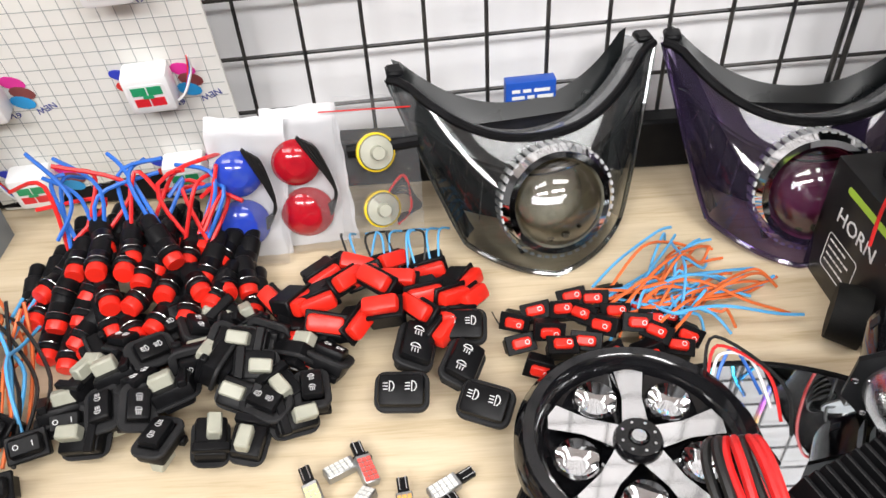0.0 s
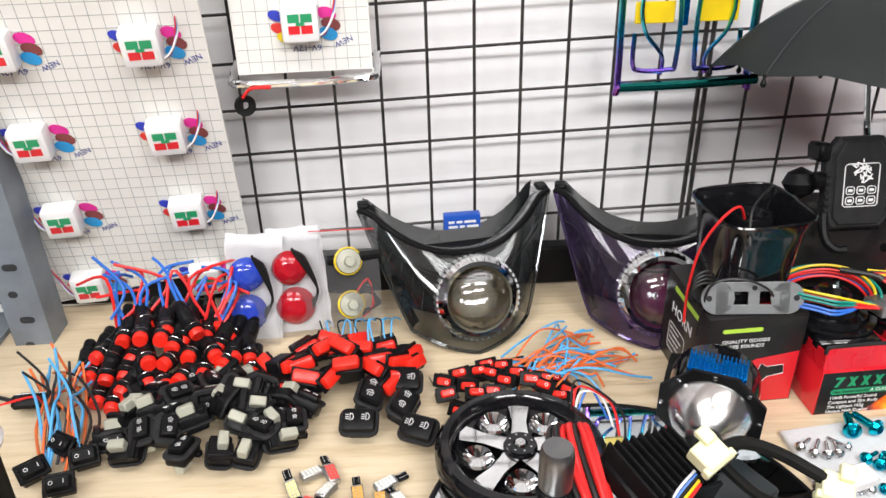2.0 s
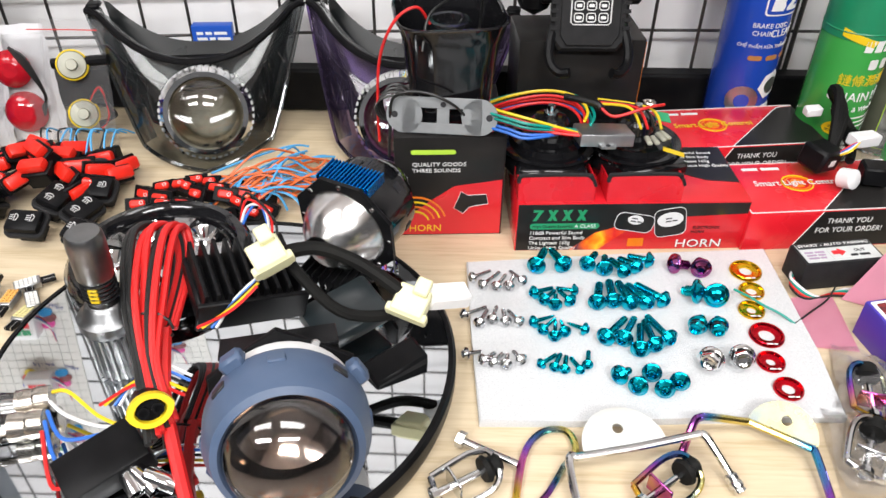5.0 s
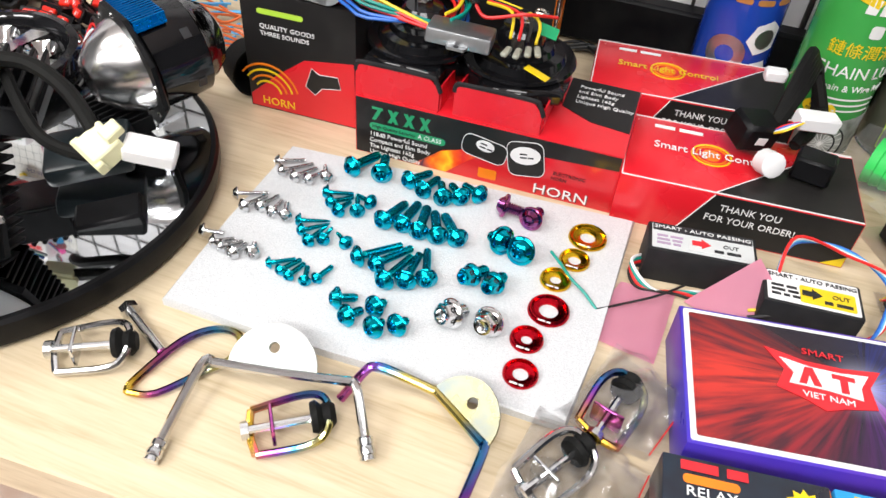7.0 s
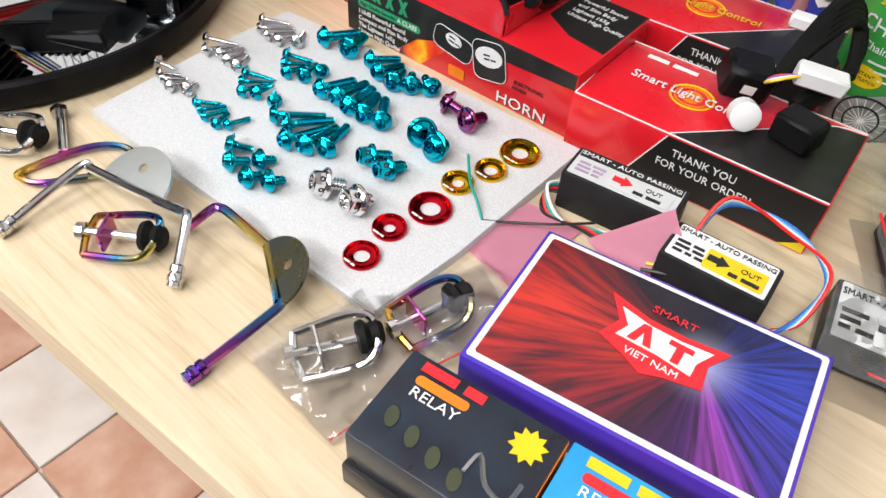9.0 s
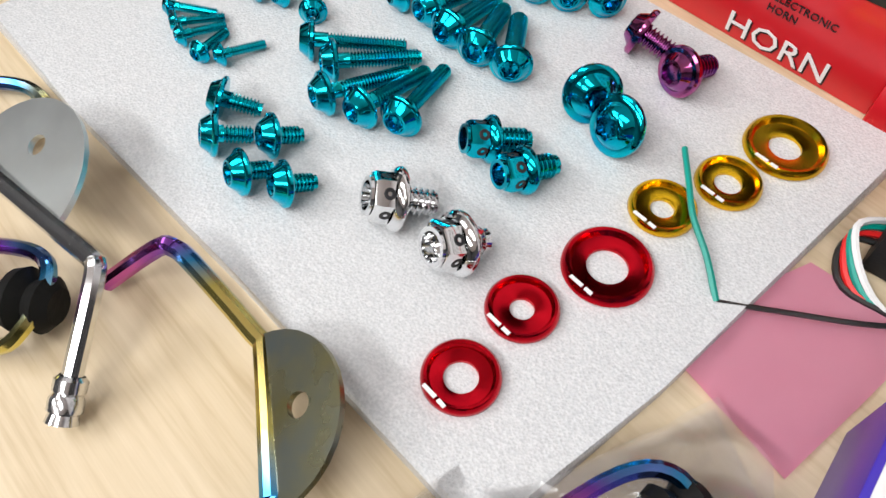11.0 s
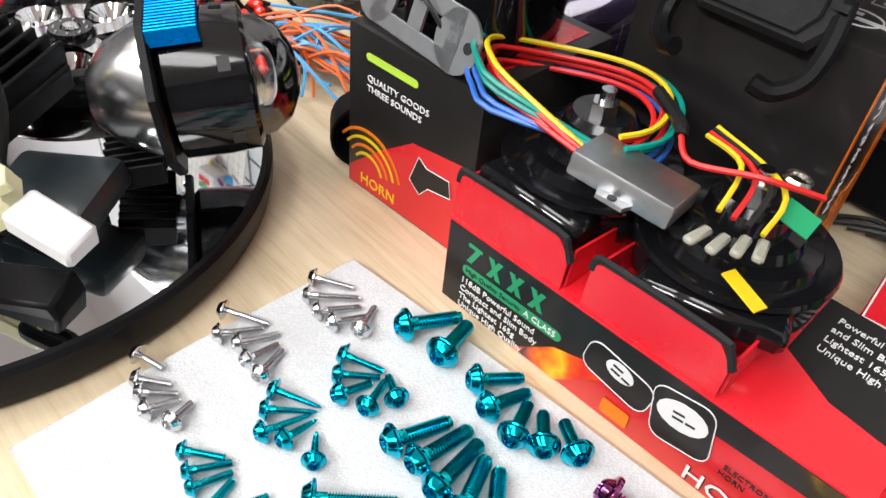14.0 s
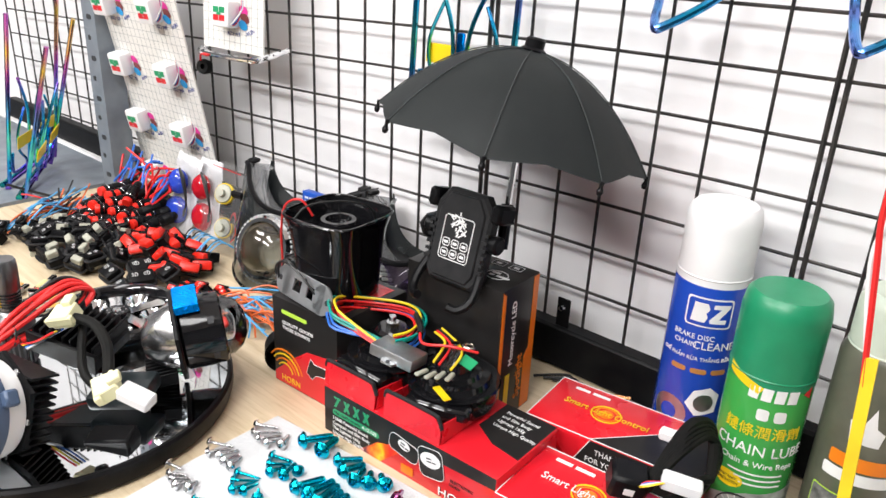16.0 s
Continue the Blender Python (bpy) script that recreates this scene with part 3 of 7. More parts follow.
for k, (dx, mt) in enumerate(((0.030, W_YEL), (0.036, W_RED), (0.042, W_BLK), (0.048, W_YEL))):
    part("lead", T([(0.010, 0.040 + 0.004 * k, 0.012), (dx, 0.026, 0.014), (dx + 0.004, 0.004, 0.004)], 0.0012, 6, 5), mt, rm)
    part("terminal", B(0.0045, 0.015, 0.0032, (dx + 0.006, -0.008, 0.001 - 0.001 * (k % 2)), bev=0.001, m=pose(0, 0, 0, 0, 0, -9 + 6 * k)), GREYP, rm, "milky terminal sleeve")
part("ring_terminal", T([(x, y, 0.016) for x, y in circle(0.005, 12, 0.050, 0.034)], 0.0014, 5, 1, True), NICKEL, rm)
part("tag", B(0.014, 0.012, 0.0006, (0.056, 0.026, 0.010), m=pose(0, 0, 0, 20, 10, 0)), INKG, rm, "green paper tag")
part("tape", B(0.018, 0.007, 0.001, (0.060, 0.006, 0.002), m=pose(0, 0, 0, 0, 10, -20)), INKY, rm, "yellow tape")

# light controller cartons
for k, (x, y, r) in enumerate(((0.628, 0.378, 5.5), (0.580, 0.486, 7))):
    W, D, HH = 0.162, 0.080, 0.040
    o = carton("light_control_carton", ("red and black glossy light controller carton with white slogan", "red glossy light controller carton half hidden behind its twin")[k], W, D, HH, pose(x, y, Z0, 0, 0, r), CARDR, "light controller cartons")
    t = pose(0, 0, HH)
    ink("black_corner", [(-0.016, -0.0392), (0.080, -0.0392), (0.080, 0.036), (0.062, 0.034), (0.036, 0.010)], CARDB, o, t)
    part("white_stripe", T([(-0.016, -0.0392, 0), (0.036, 0.010, 0), (0.062, 0.034, 0), (0.080, 0.038, 0)], 0.0007, 4, 4, False, t), INKW, o)
    for a, b2 in (((-0.0800, -0.0392), (-0.0800, 0.0392)), ((-0.0800, 0.0392), (0.0800, 0.0392)), ((-0.0800, -0.0392), (0.0800, -0.0392))):
        part("edge_stripe", T([(*a, 0), (*b2, 0)], 0.0006, 4, 1, False, t), INKW, o)
    for q, s in ((0.014, INKY), (0.011, INKO)):
        part("emblem_ring", T([(x2 - 0.020, y2 * 0.9 + 0.004, 0) for x2, y2 in circle(q, 20)], 0.0009, 4, 1, True, t), s, o)
    ink("emblem", circle(0.007, 14, -0.020, 0.004), INKO, o, t)
    lettering("Smart Light Control", 0.0118, INKY if k else INKW, o, t @ pose(-0.020, 0.003, 0.0016), 0.86, "CENTER")
    bars(o, t @ pose(-0.062, 0.029, 0.0004), 1, 0.024, 0.0040, INKW, 0.004, 5)
    F = face(0, -D / 2, 0)
    ink("black_front", [(-0.036, 0.0015), (0.080, 0.0015), (0.080, 0.039), (-0.016, 0.039)], CARDB, o, F)
    part("white_stripe", T([(-0.036, 0.0015, 0), (-0.016, 0.039, 0)], 0.0006, 4, 1, False, F), INKW, o)
    lettering("THANK YOU", 0.0078, INKW, o, F @ pose(0.010, 0.029, 0.0005), 0.9, "CENTER")
    lettering("FOR YOUR ORDER!", 0.0078, INKW, o, F @ pose(0.012, 0.0195, 0.0005), 0.9, "CENTER")
    ink("yellow_corner", [(0.066, 0.0015), (0.080, 0.0015), (0.080, 0.010)], INKY, o, F @ pose(0, 0, 0.0004))

# tall spotlight carton
W, D, HH = 0.113, 0.064, 0.148
sp = carton("spotlight_carton", "tall black spotlight carton with orange corner bands", W, D, HH, pose(0.4074, 0.4685, Z0, 0, 0, 4), CARDB)
R = face(W / 2, 0, 0, 90)
ink("orange_band", [(-0.031, 0.002), (-0.026, 0.002), (-0.026, HH - 0.006), (-0.031, HH - 0.002)], INKO, sp, R)
ink("orange_band", [(0.015, 0.002), (0.031, 0.002), (0.031, HH - 0.002), (0.022, HH - 0.002), (0.022, 0.070), (0.015, 0.062)], INKO, sp, R)
lettering("Motorcycle LED", 0.0105, INKW, sp, R @ pose(-0.010, 0.062, 0.0004, 0, 0, 90))
lettering("Spotlight", 0.0140, INKO, sp, R @ pose(0.006, 0.018, 0.0004, 0, 0, 90))
bars(sp, R @ pose(-0.014, 0.018, 0.0004, 0, 0, 90), 1, 0.030, 0.008, INKY, 0.01, 8)
tp = pose(0, 0, HH)
part("badge", T([(x * 1.25 + 0.030, y - 0.004, 0) for x, y in circle(0.0095, 18)], 0.0006, 4, 1, True, tp), INKW, sp)
bars(sp, tp @ pose(0.023, 0.000, 0.0003), 2, 0.012, 0.0034, INKW, 0.006, 9)
for dx in (0.016, 0.036):
    part("badge", T([(x, y, 0) for x, y in rrect(0.014, 0.010, 0.001, 2, dx, 0.022)], 0.0005, 4, 1, True, tp), INKW, sp)
    ink("badge_mark", rrect(0.006, 0.004, 0.001, 2, dx, 0.022), INKW, sp, tp)

# burst-print carton
BURST = bpy.data.materials.new("burst_print")
BURST.use_nodes = True
nt = BURST.node_tree
b = nt.nodes["Principled BSDF"]


def mnode(op, a, c=None, d=None):
    """A math node over sockets or numbers."""
    q = nt.nodes.new("ShaderNodeMath")
    q.operation = op
    for i, v in enumerate((a, c, d)):
        if v is None:
            continue
        if isinstance(v, (int, float)):
            q.inputs[i].default_value = v
        else:
            nt.links.new(v, q.inputs[i])
    return q.outputs[0]


tc, sx, cr, n, mx, m2, cmb = (nt.nodes.new("ShaderNode" + k) for k in ("TexCoord", "SeparateXYZ", "ValToRGB", "TexNoise", "Mix", "Mix", "CombineXYZ"))
nt.links.new(tc.outputs["Object"], sx.inputs[0])
px, py = mnode("ADD", sx.outputs[0], -0.022), mnode("ADD", sx.outputs[1], -0.008)
ang = mnode("ARCTAN2", py, px)
turn = mnode("MULTIPLY_ADD", ang, 0.15915, 0.5)
rad = mnode("SQRT", mnode("ADD", mnode("MULTIPLY", px, px), mnode("MULTIPLY", py, py)))
nt.links.new(turn, cr.inputs[0])
nt.links.new(mnode("MULTIPLY", ang, 9.0), cmb.inputs[0])
nt.links.new(mnode("MULTIPLY", rad, 12.0), cmb.inputs[1])
nt.links.new(cmb.outputs[0], n.inputs["Vector"])
n.inputs["Scale"].default_value, n.inputs["Detail"].default_value = 1.6, 5
el = cr.color_ramp.elements
for i, (p, c) in enumerate(((0.0, (0.62, 0.035, 0.02)), (0.09, (0.40, 0.02, 0.02)), (0.19, (0.05, 0.008, 0.03)), (0.27, (0.06, 0.012, 0.12)), (0.33, (0.32, 0.05, 0.42)), (0.37, (0.05, 0.03, 0.34)), (0.52, (0.03, 0.06, 0.50)), (0.66, (0.012, 0.02, 0.16)), (0.76, (0.008, 0.008, 0.03)), (0.90, (0.012, 0.007, 0.012)), (1.0, (0.55, 0.03, 0.02)))):
    e = el[i] if i < 2 else el.new(p)
    e.position, e.color = p, (*c, 1)
rp = nt.nodes.new("ShaderNodeMapRange")
rp.inputs[1].default_value, rp.inputs[2].default_value, rp.inputs[3].default_value = 0.36, 0.62, 0.18
nt.links.new(n.outputs[0], rp.inputs[0])
mx.data_type = m2.data_type = "RGBA"
mx.inputs[6].default_value = (0.010, 0.008, 0.018, 1)
nt.links.new(rp.outputs[0], mx.inputs[0])
nt.links.new(cr.outputs[0], mx.inputs[7])
fl = nt.nodes.new("ShaderNodeMapRange")
fl.inputs[1].default_value, fl.inputs[2].default_value, fl.inputs[3].default_value, fl.inputs[4].default_value = 0.0, 0.026, 0.80, 0.0
nt.links.new(rad, fl.inputs[0])
nt.links.new(mnode("MULTIPLY", fl.outputs[0], fl.outputs[0]), m2.inputs[0])
nt.links.new(mx.outputs[2], m2.inputs[6])
m2.inputs[7].default_value = (0.62, 0.62, 0.82, 1)
nt.links.new(m2.outputs[2], b.inputs["Base Color"])
b.inputs["Roughness"].default_value = 0.22
BLUEC = mat("blue_violet_card", (0.05, 0.03, 0.42), 0.3, color2=(0.09, 0.03, 0.38), scale=14)
W, D, HH = 0.149, 0.095, 0.032
ac = carton("controller_carton", "flat blue carton with red and violet burst print", W, D, HH, pose(0.690, 0.196, Z0, 0, 0, 10.4), BLUEC)
t = pose(0, 0, HH)
ink("white_border", rrect(W - 0.004, D - 0.004, 0.001, 1), INKW, ac, t)
part("print", P(rrect(W - 0.010, D - 0.010, 0.001, 1), 0, 0.0004), BURST, ac, smooth=False, m=t @ pose(0, 0, 0.0006))
k = t @ pose(0.002, 0.007, 0.0012, 0, 0, -3)
ink("emblem", [(-0.032, 0.017), (-0.010, 0.012), (0.010, 0.012), (0.030, 0.015), (0.023, 0.002), (0.025, -0.012), (0.008, -0.016), (-0.002, -0.020), (-0.012, -0.015), (-0.027, -0.010), (-0.022, 0.003)], INKR, ac, k)
ink("emblem_field", [(-0.024, 0.011), (-0.008, 0.008), (0.008, 0.008), (0.023, 0.010), (0.018, 0.000), (0.018, -0.008), (0.0, -0.006), (-0.020, -0.006), (-0.017, 0.002)], INKW, ac, k @ pose(0, 0, 0.0004))
ink("logo_shape", [(-0.015, -0.005), (-0.011, -0.005), (-0.009, 0.002), (-0.007, -0.005), (-0.003, -0.005), (-0.007, 0.007), (-0.011, 0.007)], INKR, ac, k @ pose(0, 0, 0.0009))
ink("logo_shape", [(0.007, -0.006), (0.011, -0.006), (0.011, 0.003), (0.015, 0.003), (0.015, 0.006), (0.003, 0.006), (0.003, 0.003), (0.007, 0.003)], INKR, ac, k @ pose(0, 0, 0.0009))
lettering("SMART", 0.0062, INKR, ac, k @ pose(0, 0.019, 0.0004), 1.2, "CENTER")
lettering("VIET NAM", 0.0055, INKW, ac, k @ pose(0, -0.0115, 0.0006), 1.1, "CENTER")

# relay cartons on the table's front corner
NIGHT = mat("dark_blue_print", (0.010, 0.012, 0.022), 0.3, color2=(0.014, 0.03, 0.05), scale=40)
SKYC = mat("light_blue_print", (0.02, 0.30, 0.72), 0.3, color2=(0.03, 0.40, 0.80), scale=30)
for k, (x, y, r, c, title, lab) in enumerate(((0.655, 0.0995, 8.5, NIGHT, INKO, "dark relay carton with orange title and yellow starburst"), (0.733, 0.1115, 8.5, SKYC, INKR, "light blue relay carton with orange starburst"))):
    W, D, HH = 0.077, 0.050, 0.026
    low = carton("plain_carton", "plain black carton under a relay carton", W - 0.004, D, 0.016, pose(x - 0.002, y - 0.004, Z0, 0, 0, r - 3), CARDB, "plain black cartons")
    o = carton("relay_carton", lab, W, D, HH, pose(x, y, Z0 + 0.016, 0, 0, r), c, "relay cartons")
    t = pose(0, 0, HH)
    bars(o, t @ pose(-0.030, 0.020, 0.0003), 1, 0.026, 0.005, INKR if k == 0 else INKY, 0.006, 12 + k)
    ink("title_bar", rrect(0.026, 0.0048, 0.002, 3, -0.016, 0.013), title, o, t)
    lettering("RELAY", 0.0072, INKW, o, t @ pose(-0.028, 0.0065, 0.0004), 1.15)
    for q in range(4):
        ink("printed_relay", [(px * 0.6, py) for px, py in circle(0.0052, 10)], CARDB if k else mat("olive_print", (0.05, 0.06, 0.03), 0.4), o, t @ pose(-0.027 + 0.012 * q, -0.008 - 0.003 * q, 0.0002, 0, 0, 20))
    part("printed_lead", T([(0.010, -0.012, 0.0004), (0.012, -0.002, 0.0004), (0.020, -0.012, 0.0004), (0.030, -0.014, 0.0004), (0.032, -0.004, 0.0004)], 0.0011, 4, 4), ALU, o, m=t)
    ink("starburst", [((0.0085 if i % 2 else 0.0058) * math.cos(i * math.pi / 10) + 0.026, (0.0085 if i % 2 else 0.0058) * math.sin(i * math.pi / 10) + 0.012) for i in range(20)], INKY if k == 0 else INKO, o, t)
    ink("orange_end", [(-0.024, 0.001), (0.024, 0.001), (0.024, HH - 0.001), (-0.024, HH - 0.001)], INKO if k == 0 else SKYC, o, face(W / 2, 0, 0, 90))

# ---- small modules, papers and bags beside the cartons ----
LAB = mat("silver_label", (0.62, 0.64, 0.64), 0.35, color2=(0.55, 0.57, 0.57))
for k, (x, y, r, w, d, h, z, lab) in enumerate((
        (0.615, 0.296, 9, 0.070, 0.028, 0.028, 0, INKW), (0.685, 0.281, 6, 0.060, 0.030, 0.026, 0, INKY),
        (0.763, 0.376, -62, 0.050, 0.034, 0.020, 0.004, INKY), (0.770, 0.302, 12, 0.060, 0.044, 0.020, 0.004, LAB))):
    o = thing("passing_module", ("black passing-light module with a white label", "black passing-light module with a yellow label", "bagged passing-light module with a yellow label", "bagged passing-light module with a silver label")[k], "module", pose(x, y, Z0 + z, 0, 0, r), "passing-light modules")
    part("case", B(w, d, h, (0, 0, h / 2), bev=0.0015, seg=2), MATTEB, o)
    t = pose(0, 0, h)
    label = ink("label_plate", rrect(w - 0.005, d - 0.004, 0.001, 2), LAB if k != 1 else INKW, o, t)
    ink("label_half", rrect(w * 0.55, (d - 0.005) * 0.6, 0.001, 2, w * 0.14, -d * 0.12), lab if k else LAB, o, t @ pose(0, 0, 0.0005))
    if k == 0:
        ink("label_header", rrect(w - 0.006, d * 0.24, 0.0005, 1, 0, d * 0.30), INKB, o, t @ pose(0, 0, 0.0004))
    lettering("SMART - AUTO PASSING", d * 0.16, INKB if k else INKW, o, t @ pose(0, d * 0.30, 0.0009), w / (d * 1.95), "CENTER")
    ink("arrow", [(-0.006, -0.0022), (0, -0.0022), (0, -0.0045), (0.006, 0), (0, 0.0045), (0, 0.0022), (-0.006, 0.0022)], INKR if k == 0 else INKB, o, t @ pose(-0.001, -d * 0.10, 0.0011))
    lettering("OUT", d * 0.17, INKB, o, t @ pose(w * 0.18, -d * 0.06, 0.0011))
    bars(o, t @ pose(-w * 0.42, 0.0, 0.0006), 3, w * 0.24, d * 0.07, mat("lilac_print", (0.42, 0.30, 0.44), 0.4) if k == 0 else INKB, d * 0.13, 20 + k)
    bars(o, t @ pose(w * 0.10, -d * 0.26, 0.0011), 1, w * 0.24, d * 0.09, INKB, d * 0.13, 30 + k)
    sets = {0: (W_BLK, W_RED, W_GRN, W_WHT), 1: (W_BLUE, W_SKY, W_WHT, W_RED), 2: (W_RED, W_BLUE, W_WHT), 3: (W_RED, W_WHT, W_BLK, W_YEL)}[k]
    for q, mt in enumerate(sets):
        if k == 1:
            pts = [(-0.020, 0.010, 0.018 + q * 0.002), (-0.012, 0.034, 0.034 + q * 0.002), (0.024, 0.044 - q * 0.002, 0.030), (0.050, 0.026, 0.022 + 0.002 * q), (0.046 + 0.001 * q, 0.000, 0.012), (0.036, -0.018 + 0.002 * q, 0.006)]
        elif k == 0:
            pts = [(-0.030, -0.006 + 0.004 * q, 0.006), (-0.042, -0.012, 0.006 + q * 0.002), (-0.036 + 0.004 * q, -0.026, 0.003), (-0.010 + 0.006 * q, -0.026 + 0.002 * q, 0.003), (0.020, -0.034 - 0.004 * q, 0.003)]
        else:
            pts = [(w / 2, -0.006 + 0.004 * q, 0.010), (w / 2 + 0.012, 0.004, 0.010 + 0.002 * q), (w / 2 + 0.008, d * 0.6, 0.008), (-0.004, d * 0.62 + 0.002 * q, 0.006), (-w * 0.55, d * 0.45, 0.004)]
        part("lead", T(pts, 0.0011, 6, 6), mt, o)


def sheet_patch(corners, nx, ny, fold, seed, thick=0.0):
    """A thin crumpled sheet over four corners."""
    rnd = Vector((seed * 3.1, seed * 1.7, 0))
    bm = bmesh.new()
    a, b2, c, d = (Vector(q) for q in corners)
    g = []
    for j in range(ny + 1):
        row = []
        for i in range(nx + 1):
            u, v = i / nx, j / ny
            p = (a * (1 - u) + b2 * u) * (1 - v) + (d * (1 - u) + c * u) * v
            q = noise.noise(p * 38 + rnd) * 0.6 + noise.noise(p * 90 + rnd) * 0.4
            edge = min(u, 1 - u, v, 1 - v) * 4
            p = p + Vector((0.25 * q * fold, 0.2 * q * fold, abs(q) * fold * (0.35 + 0.65 * min(edge, 1))))
            row.append(bm.verts.new(p))
        g.append(row)
    for j in range(ny):
        for i in range(nx):
            bm.faces.new((g[j][i], g[j][i + 1], g[j + 1][i + 1], g[j + 1][i]))
    if thick:
        bmesh.ops.solidify(bm, geom=bm.faces[:], thickness=thick)
    return bm


z = Z0 + 0.0012
for k, q in enumerate(([(0.555, 0.213, z), (0.605, 0.206, z), (0.608, 0.270, z), (0.573, 0.265, z + 0.002)], [(0.614, 0.266, z), (0.642, 0.254, z), (0.692, 0.261, z), (0.650, 0.288, z + 0.034)])):
    tagged(part("paper_slip", sheet_patch(q, 10, 8, 0.004, k + 3, 0.0003), PINK), ("creased pink paper slip lying by the foam", "pink paper slip curled up against a module")[k], "paper", "pink paper slips")
# loose lead across the foam corner
ld = thing("loose_lead", "thin green and black lead lying over the foam corner", "wire", pose(0, 0, Z0))
part("green_end", T([(0.524, 0.264, 0.012), (0.533, 0.254, 0.013), (0.542, 0.245, 0.012), (0.553, 0.238, 0.010), (0.563, 0.231, 0.006)], 0.0010, 6, 5), W_GRN, ld)
part("black_end", T([(0.563, 0.231, 0.006), (0.578, 0.243, 0.006), (0.597, 0.257, 0.008), (0.612, 0.276, 0.006)], 0.0008, 6, 5), W_BLK, ld)
for k, (mt, y) in enumerate(((W_YEL, 0.272), (W_BLK, 0.266))):
    tagged(part("cut_lead", T([(0.652, y - 0.006, Z0 + 0.010), (0.668, y, Z0 + 0.013), (0.680, y + 0.006, Z0 + 0.014)], 0.0011, 6, 4), mt), ("short yellow lead end on pink paper", "short black lead end on pink paper")[k], "wire", "cut lead ends")

# ---- spray cans ----


def spray_can(m, label, r, h, body, capmat, caph, capr):
    o = thing("spray_can", label, "spray can", m, "spray cans")
    hb = h - caph
    part("body", L([(0, 0.002), (r - 0.004, 0.002), (r - 0.001, 0), (r, 0.003), (r, hb - 0.012), (r - 0.004, hb - 0.002), (r - 0.006, hb), (0, hb)], 40), body, o)
    part("base_rim", L([(r - 0.001, 0), (r + 0.0008, 0.0012), (r - 0.0005, 0.0034)], 40), STEEL, o)
    part("cap", L([(capr, hb - 0.010), (capr, hb + caph * 0.75), (capr - 0.002, h - 0.004), (capr - 0.006, h), (0, h - 0.0005)], 40), capmat, o)
    part("cap_seam", L([(capr, hb - 0.004), (capr + 0.0006, hb - 0.003), (capr, hb - 0.002)], 40), capmat, o)
    return o


def on_can(o, r, az, z, flat):
    """Bends a flat mesh object, drawn in x (along the skin) and y (up), round a can."""
    for v in flat.data.vertices:
        x, y, d = v.co
        a = az + x / r
        v.co = ((r + d + 0.0003) * math.sin(a), -(r + d + 0.0003) * math.cos(a), z + y)
    flat.matrix_basis = ID
    return flat


def canprint(o, r, az, z, pts, material, name="print", lift=0.0002):
    n = []
    for p, q in zip(pts, pts[1:] + pts[:1]):
        c = max(1, int(abs(q[0] - p[0]) / 0.004))
        n += [(p[0] + (q[0] - p[0]) * i / c, p[1] + (q[1] - p[1]) * i / c) for i in range(c)]
    xs = sorted({round(x, 5) for x, y in n})
    lo, hi = min(x for x, y in n), max(x for x, y in n)
    bm = P(n, 0, lift)
    for c in range(1, int((hi - lo) / 0.004) + 1):
        bmesh.ops.bisect_plane(bm, geom=bm.verts[:] + bm.edges[:] + bm.faces[:], plane_co=(lo + c * 0.004, 0, 0), plane_no=(1, 0, 0))
    return on_can(o, r, az, z, part(name, bm, material, o, smooth=False))


def cantext(o, r, az, z, s, size, material, wide=1.0):
    t = lettering(s, size, material, o, ID, 1.0, "CENTER", depth=0.0002)
    for v in t.data.vertices:
        v.co.x *= wide
    return on_can(o, r, az, z, t)


BZB = mat("blue_can_print", (0.012, 0.06, 0.42), 0.25, color2=(0.010, 0.045, 0.34), scale=8, coat=0.3)
c1 = spray_can(pose(0.606, 0.562, Z0, 0, 0, 0), "tall blue brake cleaner spray can with a white cap", 0.0325, 0.243, BZB, WHITE, 0.058, 0.0318)
A, r = 0.42, 0.0325
canprint(c1, r, A, 0.152, rrect(0.040, 0.028, 0.003, 3), INKW, "logo_frame")
canprint(c1, r, A, 0.152, rrect(0.037, 0.025, 0.003, 3), BZB, "logo_field", 0.0005)
canprint(c1, r, A - 0.24, 0.152, [(-0.007, -0.009), (0.005, -0.009), (0.007, -0.004), (0.0055, 0.0), (0.008, 0.004), (0.006, 0.009), (-0.005, 0.009)], INKW, "logo_shape", 0.0008)
canprint(c1, r, A + 0.26, 0.152, [(-0.007, -0.009), (0.006, -0.009), (0.0065, -0.005), (0.0, -0.005), (0.008, 0.006), (0.0085, 0.009), (-0.005, 0.009), (-0.0055, 0.005), (0.001, 0.005), (-0.0075, -0.006)], INKW, "logo_shape", 0.0008)
cantext(c1, r, A - 0.30, 0.1275, "BRAKE DISC", 0.0068, INKW)
cantext(c1, r, A - 0.50, 0.1195, "CHAIN", 0.0068, INKW)
cantext(c1, r, A + 0.40, 0.1195, "CLEANER", 0.0105, INKW)
cantext(c1, r, A, 0.1060, "CHẾ PHẨM RỬA THẮNG ĐĨA, SÊN", 0.0050, INKW)
for k, dx in enumerate((-0.018, 0.0, 0.018)):
    canprint(c1, r, A + dx / r, 0.094, rrect(0.014, 0.005, 0.002, 3), mat("copper_ink", (0.5, 0.22, 0.06), 0.35), "bar")
canprint(c1, r, A + 0.30, 0.062, [(-0.016, -0.002), (-0.010, 0.012), (0.004, 0.016), (0.014, 0.008), (0.012, -0.010), (-0.006, -0.014)], INKW, "disc_photo")
